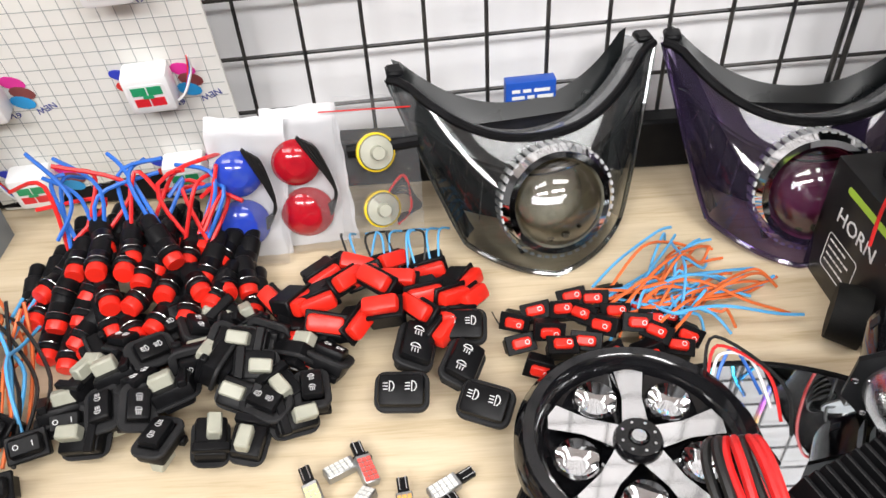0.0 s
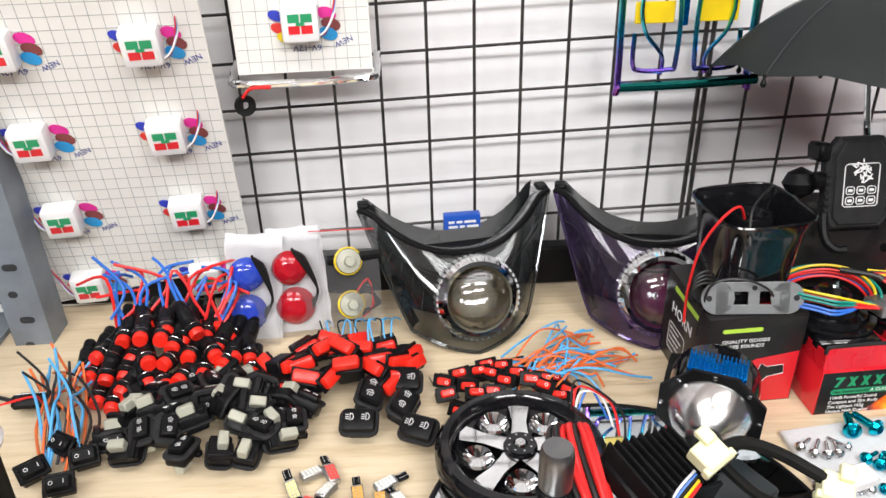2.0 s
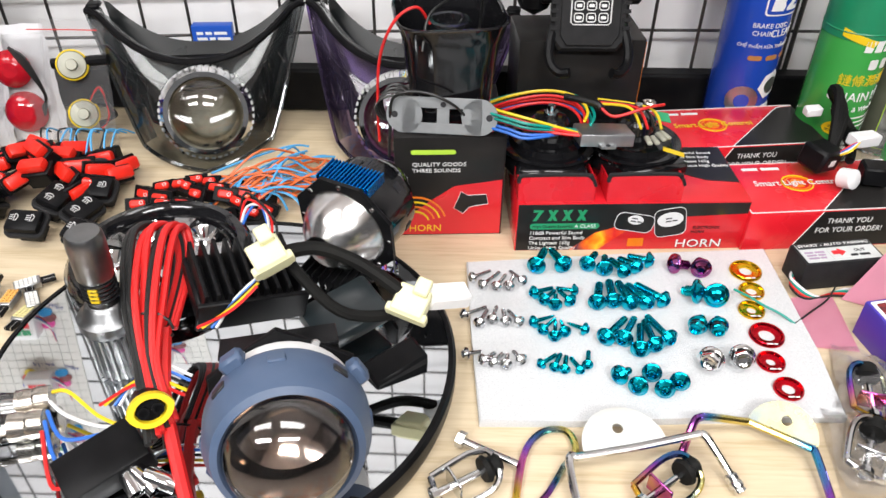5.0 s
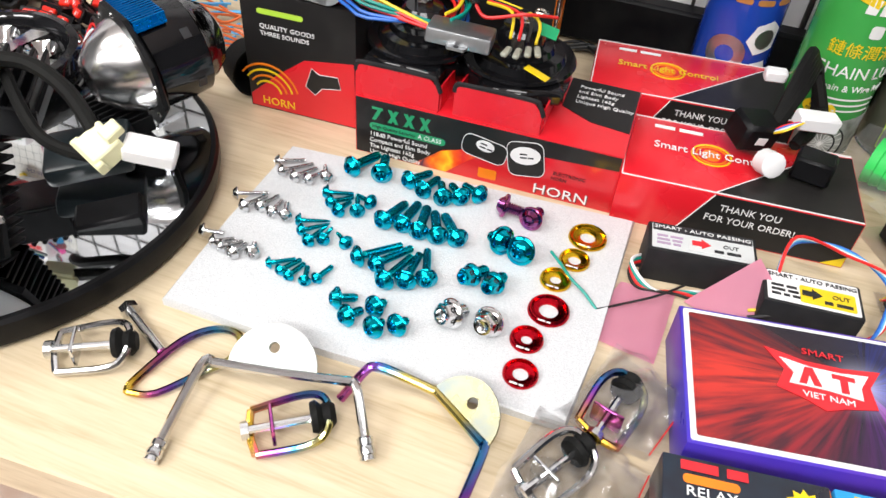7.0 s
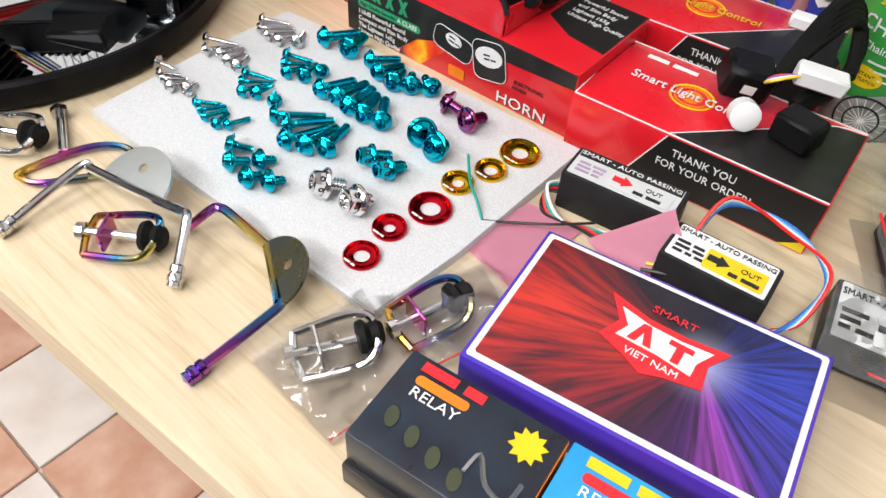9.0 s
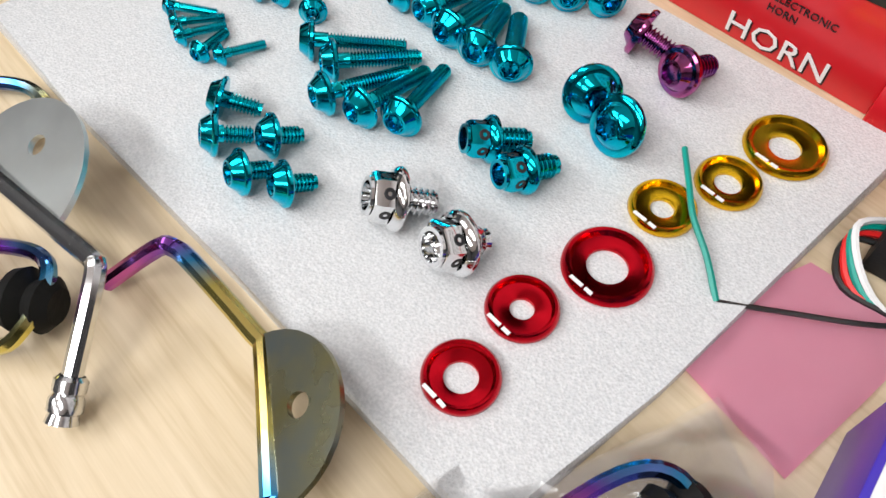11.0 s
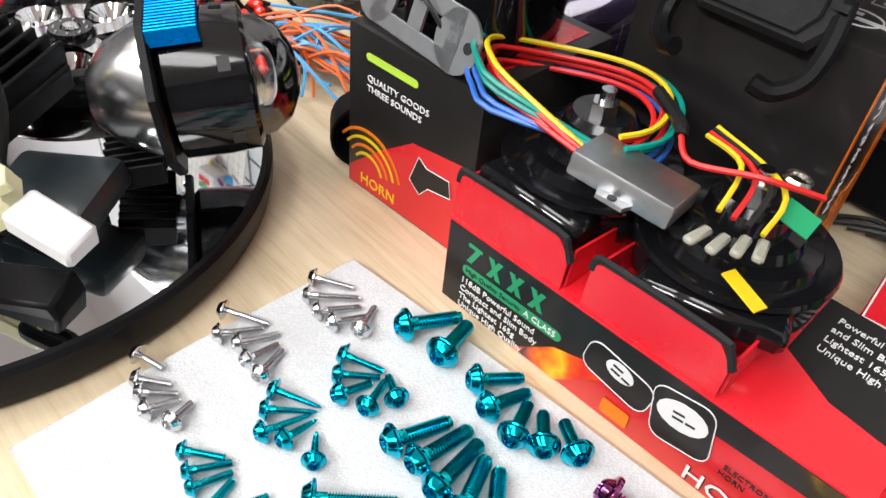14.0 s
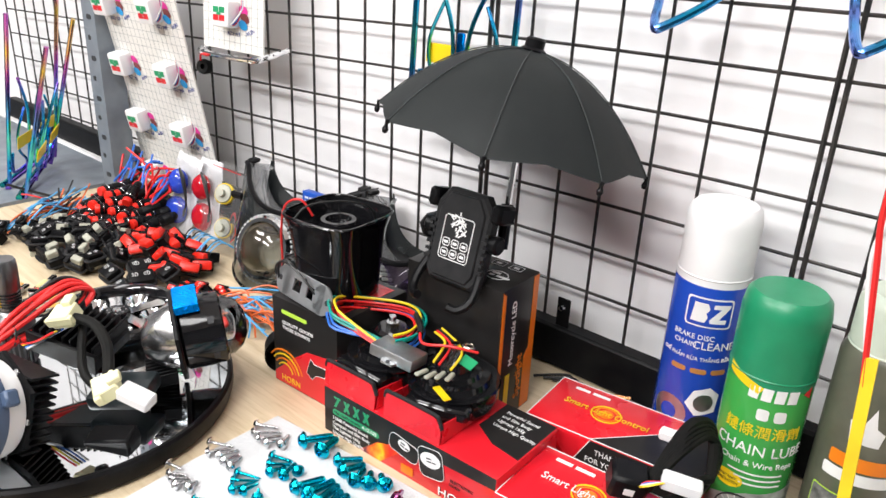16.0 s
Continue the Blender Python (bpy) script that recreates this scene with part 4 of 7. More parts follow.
canprint(c1, r, A + 0.30, 0.030, [(-0.013, -0.004), (-0.006, 0.010), (0.008, 0.011), (0.013, 0.002), (0.006, -0.010), (-0.008, -0.011)], INKW, "disc_photo")
canprint(c1, r, A + 0.30, 0.062, circle(0.009, 14), ALU, "disc", 0.0005)
canprint(c1, r, A + 0.30, 0.030, circle(0.007, 14), ALU, "disc", 0.0005)
canprint(c1, r, A - 0.62, 0.046, circle(0.017, 18), ALU, "disc_photo")
canprint(c1, r, A - 0.62, 0.046, circle(0.008, 14), BZB, "disc_hub", 0.0005)

KG = mat("green_can_print", (0.045, 0.33, 0.06), 0.25, color2=(0.03, 0.25, 0.05), scale=8, coat=0.3)
KCAP = mat("green_cap_plastic", (0.01, 0.24, 0.11), 0.35, color2=(0.01, 0.20, 0.09))
c2 = spray_can(pose(0.685, 0.510, Z0), "green chain lube spray can with a dark green cap", 0.0325, 0.205, KG, KCAP, 0.062, 0.0328)
A = 0.42
for k in range(4):
    canprint(c2, r, A - 0.45 + 0.30 * k, 0.129, [(-0.0040, -0.0055), (0.0034, -0.0055), (0.0044, 0.0055), (-0.0034, 0.0055)], INKW, "logo_shape")
canprint(c2, r, A + 0.85, 0.131, [(-0.004, 0), (0.004, 0.005), (0.004, -0.005)], INKR, "mark")
for k in range(2):
    canprint(c2, r, A - 0.15 + 0.40 * k, 0.111, rrect(0.009, 0.010, 0.002, 2), INKW, "logo_shape")
cantext(c2, r, A - 0.05, 0.094, "鏈條潤滑劑", 0.0125, INKY)
cantext(c2, r, A, 0.077, "CHAIN LUBE", 0.0135, INKW, 1.0)
cantext(c2, r, A, 0.064, "Chain & Wire Rope", 0.0075, INKW)
for k in range(3):
    canprint(c2, r, A + 0.06 * k, 0.055 - 0.005 * k, rrect(0.044 - 0.004 * k, 0.0014, 0.0005, 1), INKW, "print_line")
canprint(c2, r, A - 0.66, 0.140, [(-0.020, 0.004), (0.014, -0.006), (0.010, -0.012), (-0.020, -0.004)], INKY, "banner")
canprint(c2, r, A - 0.62, 0.044, [(x * 1.7, y) for x, y in circle(0.0075, 16)], INKY, "badge")
cantext(c2, r + 0.0003, A - 0.62, 0.0455, "INSTANT", 0.0036, INKB)
cantext(c2, r + 0.0003, A - 0.62, 0.0415, "PENETRATION", 0.0036, INKB, 0.8)
canprint(c2, r, A - 0.1, 0.016, [(-0.040, -0.014), (0.045, -0.014), (0.045, 0.026), (0.0, 0.020), (-0.03, 0.006)], mat("grey_photo_print", (0.42, 0.44, 0.42), 0.35, color2=(0.12, 0.13, 0.12), scale=70), "wheel_photo")
for q in (0.018, 0.011):
    bm = T([(x, y, 0.0003) for x, y in circle(q, 24)], 0.0008, 4, 1, True)
    on_can(c2, r, A - 0.25, 0.014, part("printed_wheel", bm, INKB, c2))
for k in range(9):
    a = k * math.pi / 9
    bm = T([(0.017 * math.cos(a) * t, 0.017 * math.sin(a) * t, 0.0003) for t in (-1, -0.5, 0, 0.5, 1)], 0.0003, 4, 1)
    on_can(c2, r, A - 0.25, 0.014, part("printed_spoke", bm, INKW, c2))

OL = mat("olive_can_print", (0.075, 0.08, 0.055), 0.3, color2=(0.12, 0.12, 0.09), scale=30, coat=0.2)
GCAP = mat("pale_green_cap", (0.55, 0.62, 0.52), 0.4)
c3 = spray_can(pose(0.757, 0.528, Z0), "olive drab tyre cleaner spray can with a pale cap", 0.0325, 0.222, OL, GCAP, 0.040, 0.029)
A = 0.15
canprint(c3, r, A, 0.122, [(-0.010, -0.012), (-0.012, 0.004), (-0.007, 0.018), (-0.003, 0.004), (0.003, 0.020), (0.006, 0.004), (0.012, 0.000), (0.010, -0.012)], INKW, "cartoon_glove")
bmx = canprint(c3, r, A + 0.05, 0.092, rrect(0.044, 0.012, 0.002, 2), INKO, "title_bar")
bmx = canprint(c3, r, A + 0.05, 0.079, rrect(0.050, 0.010, 0.002, 2), INKW, "title_bar")
canprint(c3, r, A, 0.035, rrect(0.056, 0.052, 0.002, 2), INKLG, "photo_frame")
canprint(c3, r, A, 0.035, rrect(0.054, 0.050, 0.002, 2), mat("dark_photo_print", (0.05, 0.05, 0.05), 0.35, color2=(0.25, 0.25, 0.24), scale=120), "photo", 0.0005)

# hanging strap at the table's end
st = thing("hanging_strap", "red, white and yellow strap hanging beside the table end", "strap", pose(0, 0, 0))
part("red_cord", T([(0.742, 0.45, 1.12), (0.741, 0.45, 1.05), (0.746, 0.45, 1.01), (0.757, 0.45, 0.93)], 0.0022, 6, 6), W_RED, st)
part("white_cord", T([(0.746, 0.451, 1.12), (0.745, 0.451, 1.05), (0.742, 0.452, 1.012), (0.757, 0.452, 0.935)], 0.0022, 6, 6), W_WHT, st)
part("yellow_band", P([(-0.004, 0), (0.004, 0), (0.004, 0.20), (-0.004, 0.20)], 0, 0.002, pose(0.772, 0.450, 0.752, 90, 0, 0) @ pose(0, 0, 0, 0, 0, 4)), W_YEL, st)

# ---- foam sheet and the bolts on it ----
FOAM = bpy.data.materials.new("packing_foam")
FOAM.use_nodes = True
nt = FOAM.node_tree
b = nt.nodes["Principled BSDF"]
v1, n1, cr, bp, tc = (nt.nodes.new("ShaderNode" + k) for k in ("TexVoronoi", "TexNoise", "ValToRGB", "Bump", "TexCoord"))
nt.links.new(tc.outputs["Object"], v1.inputs["Vector"])
nt.links.new(tc.outputs["Object"], n1.inputs["Vector"])
v1.inputs["Scale"].default_value, n1.inputs["Scale"].default_value, n1.inputs["Detail"].default_value = 1150, 1300, 6
el = cr.color_ramp.elements
el[0].position, el[0].color = 0.34, (0.52, 0.535, 0.55, 1)
el[1].position, el[1].color = 0.66, (0.65, 0.66, 0.67, 1)
nt.links.new(n1.outputs[0], cr.inputs[0])
nt.links.new(cr.outputs[0], b.inputs["Base Color"])
b.inputs["Roughness"].default_value = 0.26
b.inputs["Subsurface Weight"].default_value = 0.0
bp.inputs["Strength"].default_value, bp.inputs["Distance"].default_value = 0.50, 0.0004
nt.links.new(v1.outputs[0], bp.inputs["Height"])
nt.links.new(bp.outputs[0], b.inputs["Normal"])
tagged(part("foam_sheet", P([(0.316, 0.130), (0.380, 0.131), (0.470, 0.136), (0.567, 0.139), (0.570, 0.200), (0.570, 0.327), (0.440, 0.315), (0.309, 0.302), (0.312, 0.210)], Z0, Z0 + 0.0065, bev=0.0015), FOAM), "thin white sparkling packing foam sheet on the table", "foam sheet")
FT = Z0 + 0.0065

BOLT_MESH = {}


def bolt_parts(kind, hr, sr, ln):
    """Head and threaded shank along +x, the head's flange at x = 0; the head dips in a star socket."""
    key = (kind, round(hr, 4), round(sr, 4), round(ln, 3))
    if key in BOLT_MESH:
        return BOLT_MESH[key]
    R = Matrix(((0, 0, 1, 0), (0, 1, 0, 0), (-1, 0, 0, 0), (0, 0, 0, 1)))   # turns z to x
    k = hr / 0.0075
    if kind == "hex":
        head = L([(0, 0), (hr, 0), (hr * 1.02, -0.0008), (hr * 0.98, -0.0018), (hr * 0.80, -0.0030)], 30, R)
        lathe(head, [(hr * 0.80, -0.0024), (hr * 0.80, -0.0070), (hr * 0.72, -0.0086), (hr * 0.60, -0.0090)], 30, R, lambda a: 0.866 / math.cos((a % (math.pi / 3)) - math.pi / 6))
        lathe(head, [(hr * 0.62, -0.0090), (hr * 0.60, -0.0098), (hr * 0.46, -0.0098), (hr * 0.42, -0.0060), (0, -0.0055)], 30, R)
    elif kind == "dome":
        prof = [(hr, 0), (hr * 1.02, -0.0008), (hr * 1.01, -0.0017), (hr * 0.93, -0.0024), (hr * 0.76, -0.0026), (hr * 0.70, -0.0032), (hr * 0.52, -0.0054), (hr * 0.42, -0.0057), (hr * 0.36, -0.0040), (0, -0.0036)]
        head = L([(0, 0)] + prof, 28, R)
    else:
        prof = [(hr * 0.96, 0), (hr * 1.03, -0.0005 * k), (hr * 1.02, -0.0014 * k), (hr * 0.95, -0.0019 * k), (hr * 0.87, -0.0021 * k), (hr * 0.63, -0.0047 * k), (hr * 0.57, -0.0052 * k), (hr * 0.48, -0.0053 * k), (hr * 0.42, -0.0024 * k), (0, -0.0020 * k)]
        head = L([(0, 0)] + prof, 26, R)
    star = L([(hr * 0.49, -0.0051 * k), (hr * 0.44, -0.0052 * k), (hr * 0.34, -0.0028 * k), (hr * 0.10, -0.0024 * k), (0, -0.0036 * k)], 24, R, lambda a: 1 - 0.22 * (0.5 + 0.5 * math.cos(6 * a)))
    prof, x, pitch = [(0, 0.0)], 0.0, max(0.0009, sr * 0.40)
    plain = 0.0 if kind in ("hex", "dome") else min(0.004, ln * 0.15)
    prof += [(sr * 0.95, 0), (sr * 0.95, plain)]
    x = plain
    tip = 0.55 if kind == "screw" else 0.97
    while x + pitch < ln:
        s = 1 - (1 - tip) * (x / ln) ** 2
        prof += [(sr * s, x + pitch * 0.22), (sr * s, x + pitch * 0.42), (sr * 0.70 * s, x + pitch * 0.72), (sr * 0.70 * s, x + pitch * 0.92)]
        x += pitch
    prof += [(sr * tip * 0.8, ln), (0, ln if kind != "screw" else ln + sr)]
    shank = L(prof, 14, R)
    BOLT_MESH[key] = (head, star, shank)
    return BOLT_MESH[key]


BOLT_DATA = {}


def bolts(rows, kind, hr, sr, material, label, group, tilt=4):
    for k, (x, y, a, ln) in enumerate(rows):
        ln = max(ln, 0.008)
        key = (kind, hr, sr, round(ln, 3), material.name)
        drop = math.degrees(math.asin(min(0.9, max(0.0, (hr * 0.98 - sr) / (ln + 0.002)))))
        m = pose(x, y, FT + hr * 0.97 * math.cos(radians(min(drop, 50))), 0, min(drop, 50), a)
        if key not in BOLT_DATA:
            h, s, q = (g.copy() for g in bolt_parts(kind, hr, sr, round(ln, 3)))
            o = thing("bolt", label, "bolt", m, group)
            part("head", h, TEALB if material is TEAL else material, o)
            part("socket", s, TEALB if material is TEAL else material, o)
            part("shank", q, material, o)
            # Dark rings on the flats paint the shade of drilled holes.
            for i in range(6 if kind == "hex" else 0):
                part("drilled_hole", L([(0.0007, 0.0001), (0.0016, 0.0002), (0.0018, 0)], 10, pose(0, 0, 0, 60 * i + 30) @ pose(-0.0048, 0, hr * 0.697)), INKB, o)
            BOLT_DATA[key] = o
        else:
            copy_thing(BOLT_DATA[key], m)


SHORT_FLANGED = [(0.4160, 0.1680, 42, 0.0120), (0.4270, 0.1580, 63, 0.0112), (0.4390, 0.1710, 72, 0.0095), (0.4450, 0.1560, 77, 0.0092), (0.4570, 0.1630, 72, 0.0095)]
LONG_FLANGED = [(0.4120, 0.2060, 52, 0.0306), (0.4250, 0.2050, 63, 0.0291), (0.4350, 0.1940, 78, 0.0296), (0.4470, 0.1990, 94, 0.0291), (0.4580, 0.2060, 110, 0.0288)]
SLIM_LEFT = [(0.3620, 0.1800, 43, 0.0163), (0.3710, 0.1770, 68, 0.0162), (0.3780, 0.1750, 79, 0.0153), (0.3890, 0.1750, 111, 0.0139), (0.3950, 0.1800, 79, 0.0153)]
WOOD_SCREWS = [(0.3600, 0.2230, 32, 0.0189), (0.3660, 0.2150, 54, 0.0186), (0.3740, 0.2080, 81, 0.0202), (0.3820, 0.2130, 94, 0.0150), (0.3970, 0.2160, 141, 0.0142)]
SLIM_BACK = [(0.3630, 0.2570, 31, 0.0175), (0.3700, 0.2490, 54, 0.0172), (0.3780, 0.2430, 82, 0.0151), (0.3900, 0.2480, 115, 0.0166), (0.3940, 0.2600, 155, 0.0143)]
THICK_ROW = [(0.4110, 0.2450, 77, 0.0257), (0.4240, 0.2470, 88, 0.0270), (0.4370, 0.2450, 100, 0.0275), (0.4500, 0.2460, 115, 0.0264), (0.4630, 0.2490, 129, 0.0270)]
SHORT_ROW = [(0.4100, 0.2930, 62, 0.0215), (0.4230, 0.2870, 79, 0.0214), (0.4390, 0.2850, 114, 0.0197), (0.4500, 0.2910, 131, 0.0184), (0.4610, 0.2990, 147, 0.0166)]
BIG_PAIR = [(0.3670, 0.2890, 70, 0.0266), (0.3890, 0.2910, 107, 0.0240)]
HEX_PAIR = [(0.4840, 0.2205, 60, 0.0120), (0.4990, 0.2195, 74, 0.0110)]
DOME_PAIR = [(0.4910, 0.2570, 146, 0.0108), (0.5060, 0.2530, 84, 0.0100)]
PURPLE_PAIR = [(0.4830, 0.2930, 13, 0.0133), (0.5030, 0.2880, 79, 0.0153)]
SILVER_PAIR = [(0.4840, 0.1830, 57, 0.0112), (0.5065, 0.1860, 76, 0.0095)]
STEEL_FRONT = [(0.3080, 0.1880, 24, 0.0121), (0.3200, 0.1820, 48, 0.0135), (0.3270, 0.1800, 56, 0.0144), (0.3360, 0.1780, 81, 0.0132), (0.3470, 0.1830, 114, 0.0121)]
STEEL_MID = [(0.3070, 0.2300, 35, 0.0208), (0.3180, 0.2210, 69, 0.0193), (0.3280, 0.2250, 77, 0.0184), (0.3380, 0.2230, 94, 0.0160), (0.3480, 0.2230, 115, 0.0166)]
STEEL_BACK = [(0.3140, 0.2750, 39, 0.0192), (0.3220, 0.2660, 54, 0.0236), (0.3330, 0.2640, 66, 0.0197), (0.3430, 0.2650, 73, 0.0168), (0.3540, 0.2720, 121, 0.0175)]
bolts(SHORT_FLANGED, "button", 0.0070, 0.0029, TEAL, "short teal anodised flanged bolt on the foam sheet", "short teal bolts")
bolts(LONG_FLANGED, "button", 0.0072, 0.0028, TEAL, "long teal anodised flanged bolt on the foam sheet", "long teal bolts")
bolts(SLIM_LEFT, "button", 0.0041, 0.0018, TEAL, "slim teal anodised machine bolt on the foam", "slim teal bolts")
bolts(WOOD_SCREWS, "screw", 0.0050, 0.0018, TEAL, "teal anodised self-tapping screw with coarse thread", "teal tapping screws")
bolts(SLIM_BACK, "button", 0.0054, 0.0019, TEAL, "small teal anodised flanged bolt on the foam", "small teal bolts")
bolts(THICK_ROW, "button", 0.0072, 0.0035, TEAL, "thick teal anodised flanged bolt in a fanned row", "thick teal bolts")
bolts(SHORT_ROW, "button", 0.0070, 0.0030, TEAL, "medium teal anodised flanged bolt in a fanned row", "medium teal bolts")
bolts(BIG_PAIR, "button", 0.0078, 0.0036, TEAL, "large teal anodised flanged bolt, one of a pair", "large teal bolts")
bolts(HEX_PAIR, "hex", 0.0075, 0.0040, TEAL, "teal anodised hexagon flange bolt with drilled flats", "teal hexagon bolts")
bolts(DOME_PAIR, "dome", 0.0098, 0.0046, TEAL, "wide teal anodised axle cap bolt", "teal cap bolts")
bolts(PURPLE_PAIR, "dome", 0.0085, 0.0040, PURPLE, "purple heat-tinted flange bolt with star socket", "purple bolts")
bolts(SILVER_PAIR, "hex", 0.0094, 0.0045, CHROME, "chrome hexagon flange bolt with drilled flats", "chrome hexagon bolts")
for rows in (STEEL_FRONT, STEEL_MID, STEEL_BACK):
    bolts(rows, "button", 0.0048, 0.0017, STEEL, "small bright steel flanged screw in a fanned row", "small steel screws")
for x, y, ro, ri, mt, lab, g in ((0.543, 0.293, 0.0135, 0.0052, GOLDA, "large gold anodised cup washer", "gold washers"), (0.540, 0.267, 0.0105, 0.0042, GOLDA, "medium gold anodised cup washer", "gold washers"), (0.533, 0.244, 0.0105, 0.0036, GOLDA, "small gold anodised cup washer", "gold washers"),
                               (0.536, 0.216, 0.0134, 0.0060, REDA, "large red anodised cup washer with lettering", "red washers"), (0.530, 0.188, 0.0105, 0.0034, REDA, "red anodised cup washer with a small bore", "red washers"), (0.534, 0.162, 0.0107, 0.0046, REDA, "red anodised cup washer with lettering", "red washers")):
    o = thing("washer", lab, "washer", pose(x, y, FT), g)
    part("ring", L([(ri, 0), (ro * 0.96, 0), (ro * 0.99, 0.0006), (ro * 0.97, 0.0024), (ro * 0.90, 0.0034), (ro * 0.83, 0.0032), (ro * 0.76, 0.0016), (ri * 1.25, 0.0014), (ri, 0.0011), (ri, 0)], 40), mt, o)
    bars(o, pose(-0.004, -ro * 0.87, 0.0035), 1, 0.008, 0.0011, INKW, 0.002, 40)

# ---- headlights ----


def headlight(m, label, shell, lens_color, seed):
    """Smoked headlight unit: base at the origin, front along -y, leaning back."""
    o = thing("headlight", label, "headlight", m, "motorcycle headlights")
    nu, nv = 30, 18

    def pt(u, v, depth):
        half = 0.066 + 0.045 * v ** 0.9
        top = 0.094 + 0.048 * abs(u) ** 2.2 - 0.010 * max(0, abs(u) - 0.9) * 10
        low = 0.012 * abs(u)
        x = u * half
        z = low + (top - low) * v
        bulge = depth * (1 - abs(u) ** 2.4) * (0.55 + 0.45 * math.sin(math.pi * (0.12 + 0.80 * v)))
        return Vector((x, -bulge + 0.62 * z, z))

    def skin(d, v0=0.0, v1=1.0, shrink=1.0, back=0.0):
        bm = bmesh.new()
        g = [[bm.verts.new(pt(shrink * (2 * i / nu - 1), v0 + (v1 - v0) * j / nv, d) + Vector((0, back, 0))) for i in range(nu + 1)] for j in range(nv + 1)]
        for j in range(nv):
            for i in range(nu):
                bm.faces.new((g[j][i], g[j][i + 1], g[j + 1][i + 1], g[j + 1][i]))
        return bm

    part("lens_cover", skin(0.046), shell, o, "smoked clear cover")
    hs = skin(0.018, 0.03, 0.97, 0.94, 0.045)
    bmesh.ops.reverse_faces(hs, faces=hs.faces[:])
    part("housing", hs, mat("dark_housing", (0.008, 0.010, 0.010), 0.28, 0.0, color2=(0.005, 0.006, 0.007), scale=25, spec=0.3), o, "dark inner housing")
    bz = skin(0.040, 0.76, 0.985, 0.965, 0.006)
    part("bezel", bz, SMOKEB, o, "smoke grey band under the top edge")
    part("bezel_line", T([pt(0.965 * (2 * i / nu - 1), 0.76, 0.041) for i in range(nu + 1)], 0.0009, 5, 1), SMOKEB, o)
    bm = bmesh.new()
    lip = [[bm.verts.new(pt(2 * i / nu - 1, 1.0, 0.046) + Vector((0, 0.036 * q, -0.014 * q * q))) for i in range(nu + 1)] for q in (0, 0.5, 1.0)]
    for a, b2 in zip(lip, lip[1:]):
        for i in range(nu):
            bm.faces.new((a[i], a[i + 1], b2[i + 1], b2[i]))
    part("top_lip", bm, SMOKEL, o, "smoked rearward lip")
    for s in (-1, 1):
        bm = bmesh.new()
        g = [[bm.verts.new(pt(s, j / nv, 0) + Vector((-0.010 * s * q * q, 0.046 * q * (0.4 + 0.6 * j / nv), -0.012 * q * j / nv))) for j in range(nv + 1)] for q in (0, 0.3, 0.65, 1.0)]
        for a, b2 in zip(g, g[1:]):
            for j in range(nv):
                bm.faces.new((a[j], a[j + 1], b2[j + 1], b2[j]))
        part("side_shell", bm, SMOKEL, o, "smoked side wall")
    edge = [pt(2 * i / nu - 1, 1.0, 0.046) for i in range(nu + 1)]
    part("top_trim", T(edge, 0.0038, 8, 1), BLACK, o, "black top trim")
    for s in (-1, 1):
        part("side_rim", T([pt(s, v, 0.0) + Vector((0.0008 * s, 0.001, 0)) for v in np.linspace(0, 1, 10)], 0.0022, 6, 2), shell, o)
        part("mounting_ear", B(0.014, 0.016, 0.006, pt(s * 0.94, 1.0, 0) + Vector((0, 0.008, 0.003)), bev=0.002), BLACK, o)
    part("back_shell", B(0.13, 0.05, 0.07, (0, 0.075, 0.045), bev=0.012, seg=3), BLACK, o)
    part("bottom_rim", T([pt(2 * i / nu - 1, 0.0, 0.046) for i in range(nu + 1)], 0.0022, 6, 1), shell, o)
    for k in (-2, -1, 0, 1, 2):
        part("rib", T([pt(0.16 * k, 0.06, 0.03) + Vector((0, 0.006, 0)), pt(0.18 * k, 0.2, 0.03) + Vector((0, 0.006, 0))], 0.0035, 6, 1), BLACK, o)
    for s in (-1, 1):
        for k in range(4):
            part("flute", T([pt(s * (0.50 + 0.11 * k), 0.72, 0.044), pt(s * (0.70 + 0.07 * k), 0.30 + 0.1 * k, 0.044)], 0.0004, 4, 1), CHROME, o)
    c = pt(0.06, 0.52, 0.026)
    k = Matrix.Translation(c + Vector((0, -0.002, 0))) @ pose(0, 0, 0, 70, 0, 4) @ Matrix.Scale(1.24, 4)
    pr = part("projector", L([(0.026, -0.012), (0.037, -0.004), (0.038, 0.006), (0.034, 0.011), (0.030, 0.011), (0.029, 0.006)], 40), CHROME, o, "chrome projector ring", m=k)
    bm = bmesh.new()
    for i in range(44):
        a = 2 * math.pi * i / 44
        box(bm, 0.0018, 0.0030, 0.012, (0, 0, 0), m=pose(0, 0, 0.001, 0, 0, math.degrees(a)) @ pose(0.0376, 0, 0))
    tagged(part("fin_ring", bm, mat("satin_ribbed_ring", (0.60, 0.61, 0.62), 0.3, 0.2), pr, smooth=False), kind="stuff")
    part("reflector", L([(0.029, 0.006), (0.024, -0.012), (0, -0.016)], 32), mat("warm_reflector_" + str(seed), lens_color, 0.45, 0.0, color2=tuple(0.7 * q for q in lens_color), scale=60), pr)
    part("lens", L([(0.029, 0.006), (0.028, 0.012), (0.022, 0.019), (0.012, 0.0235), (0, 0.025)], 32), GLASS, pr, "domed glass lens")
    return o


headlight(pose(0.044, 0.478, Z0 + 0.002, 0, 0, 8.6) @ Matrix.Diagonal((0.97, 0.97, 0.97, 1)), "smoked black headlight unit with a projector lens", SMOKE, (0.92, 0.80, 0.60), 1)
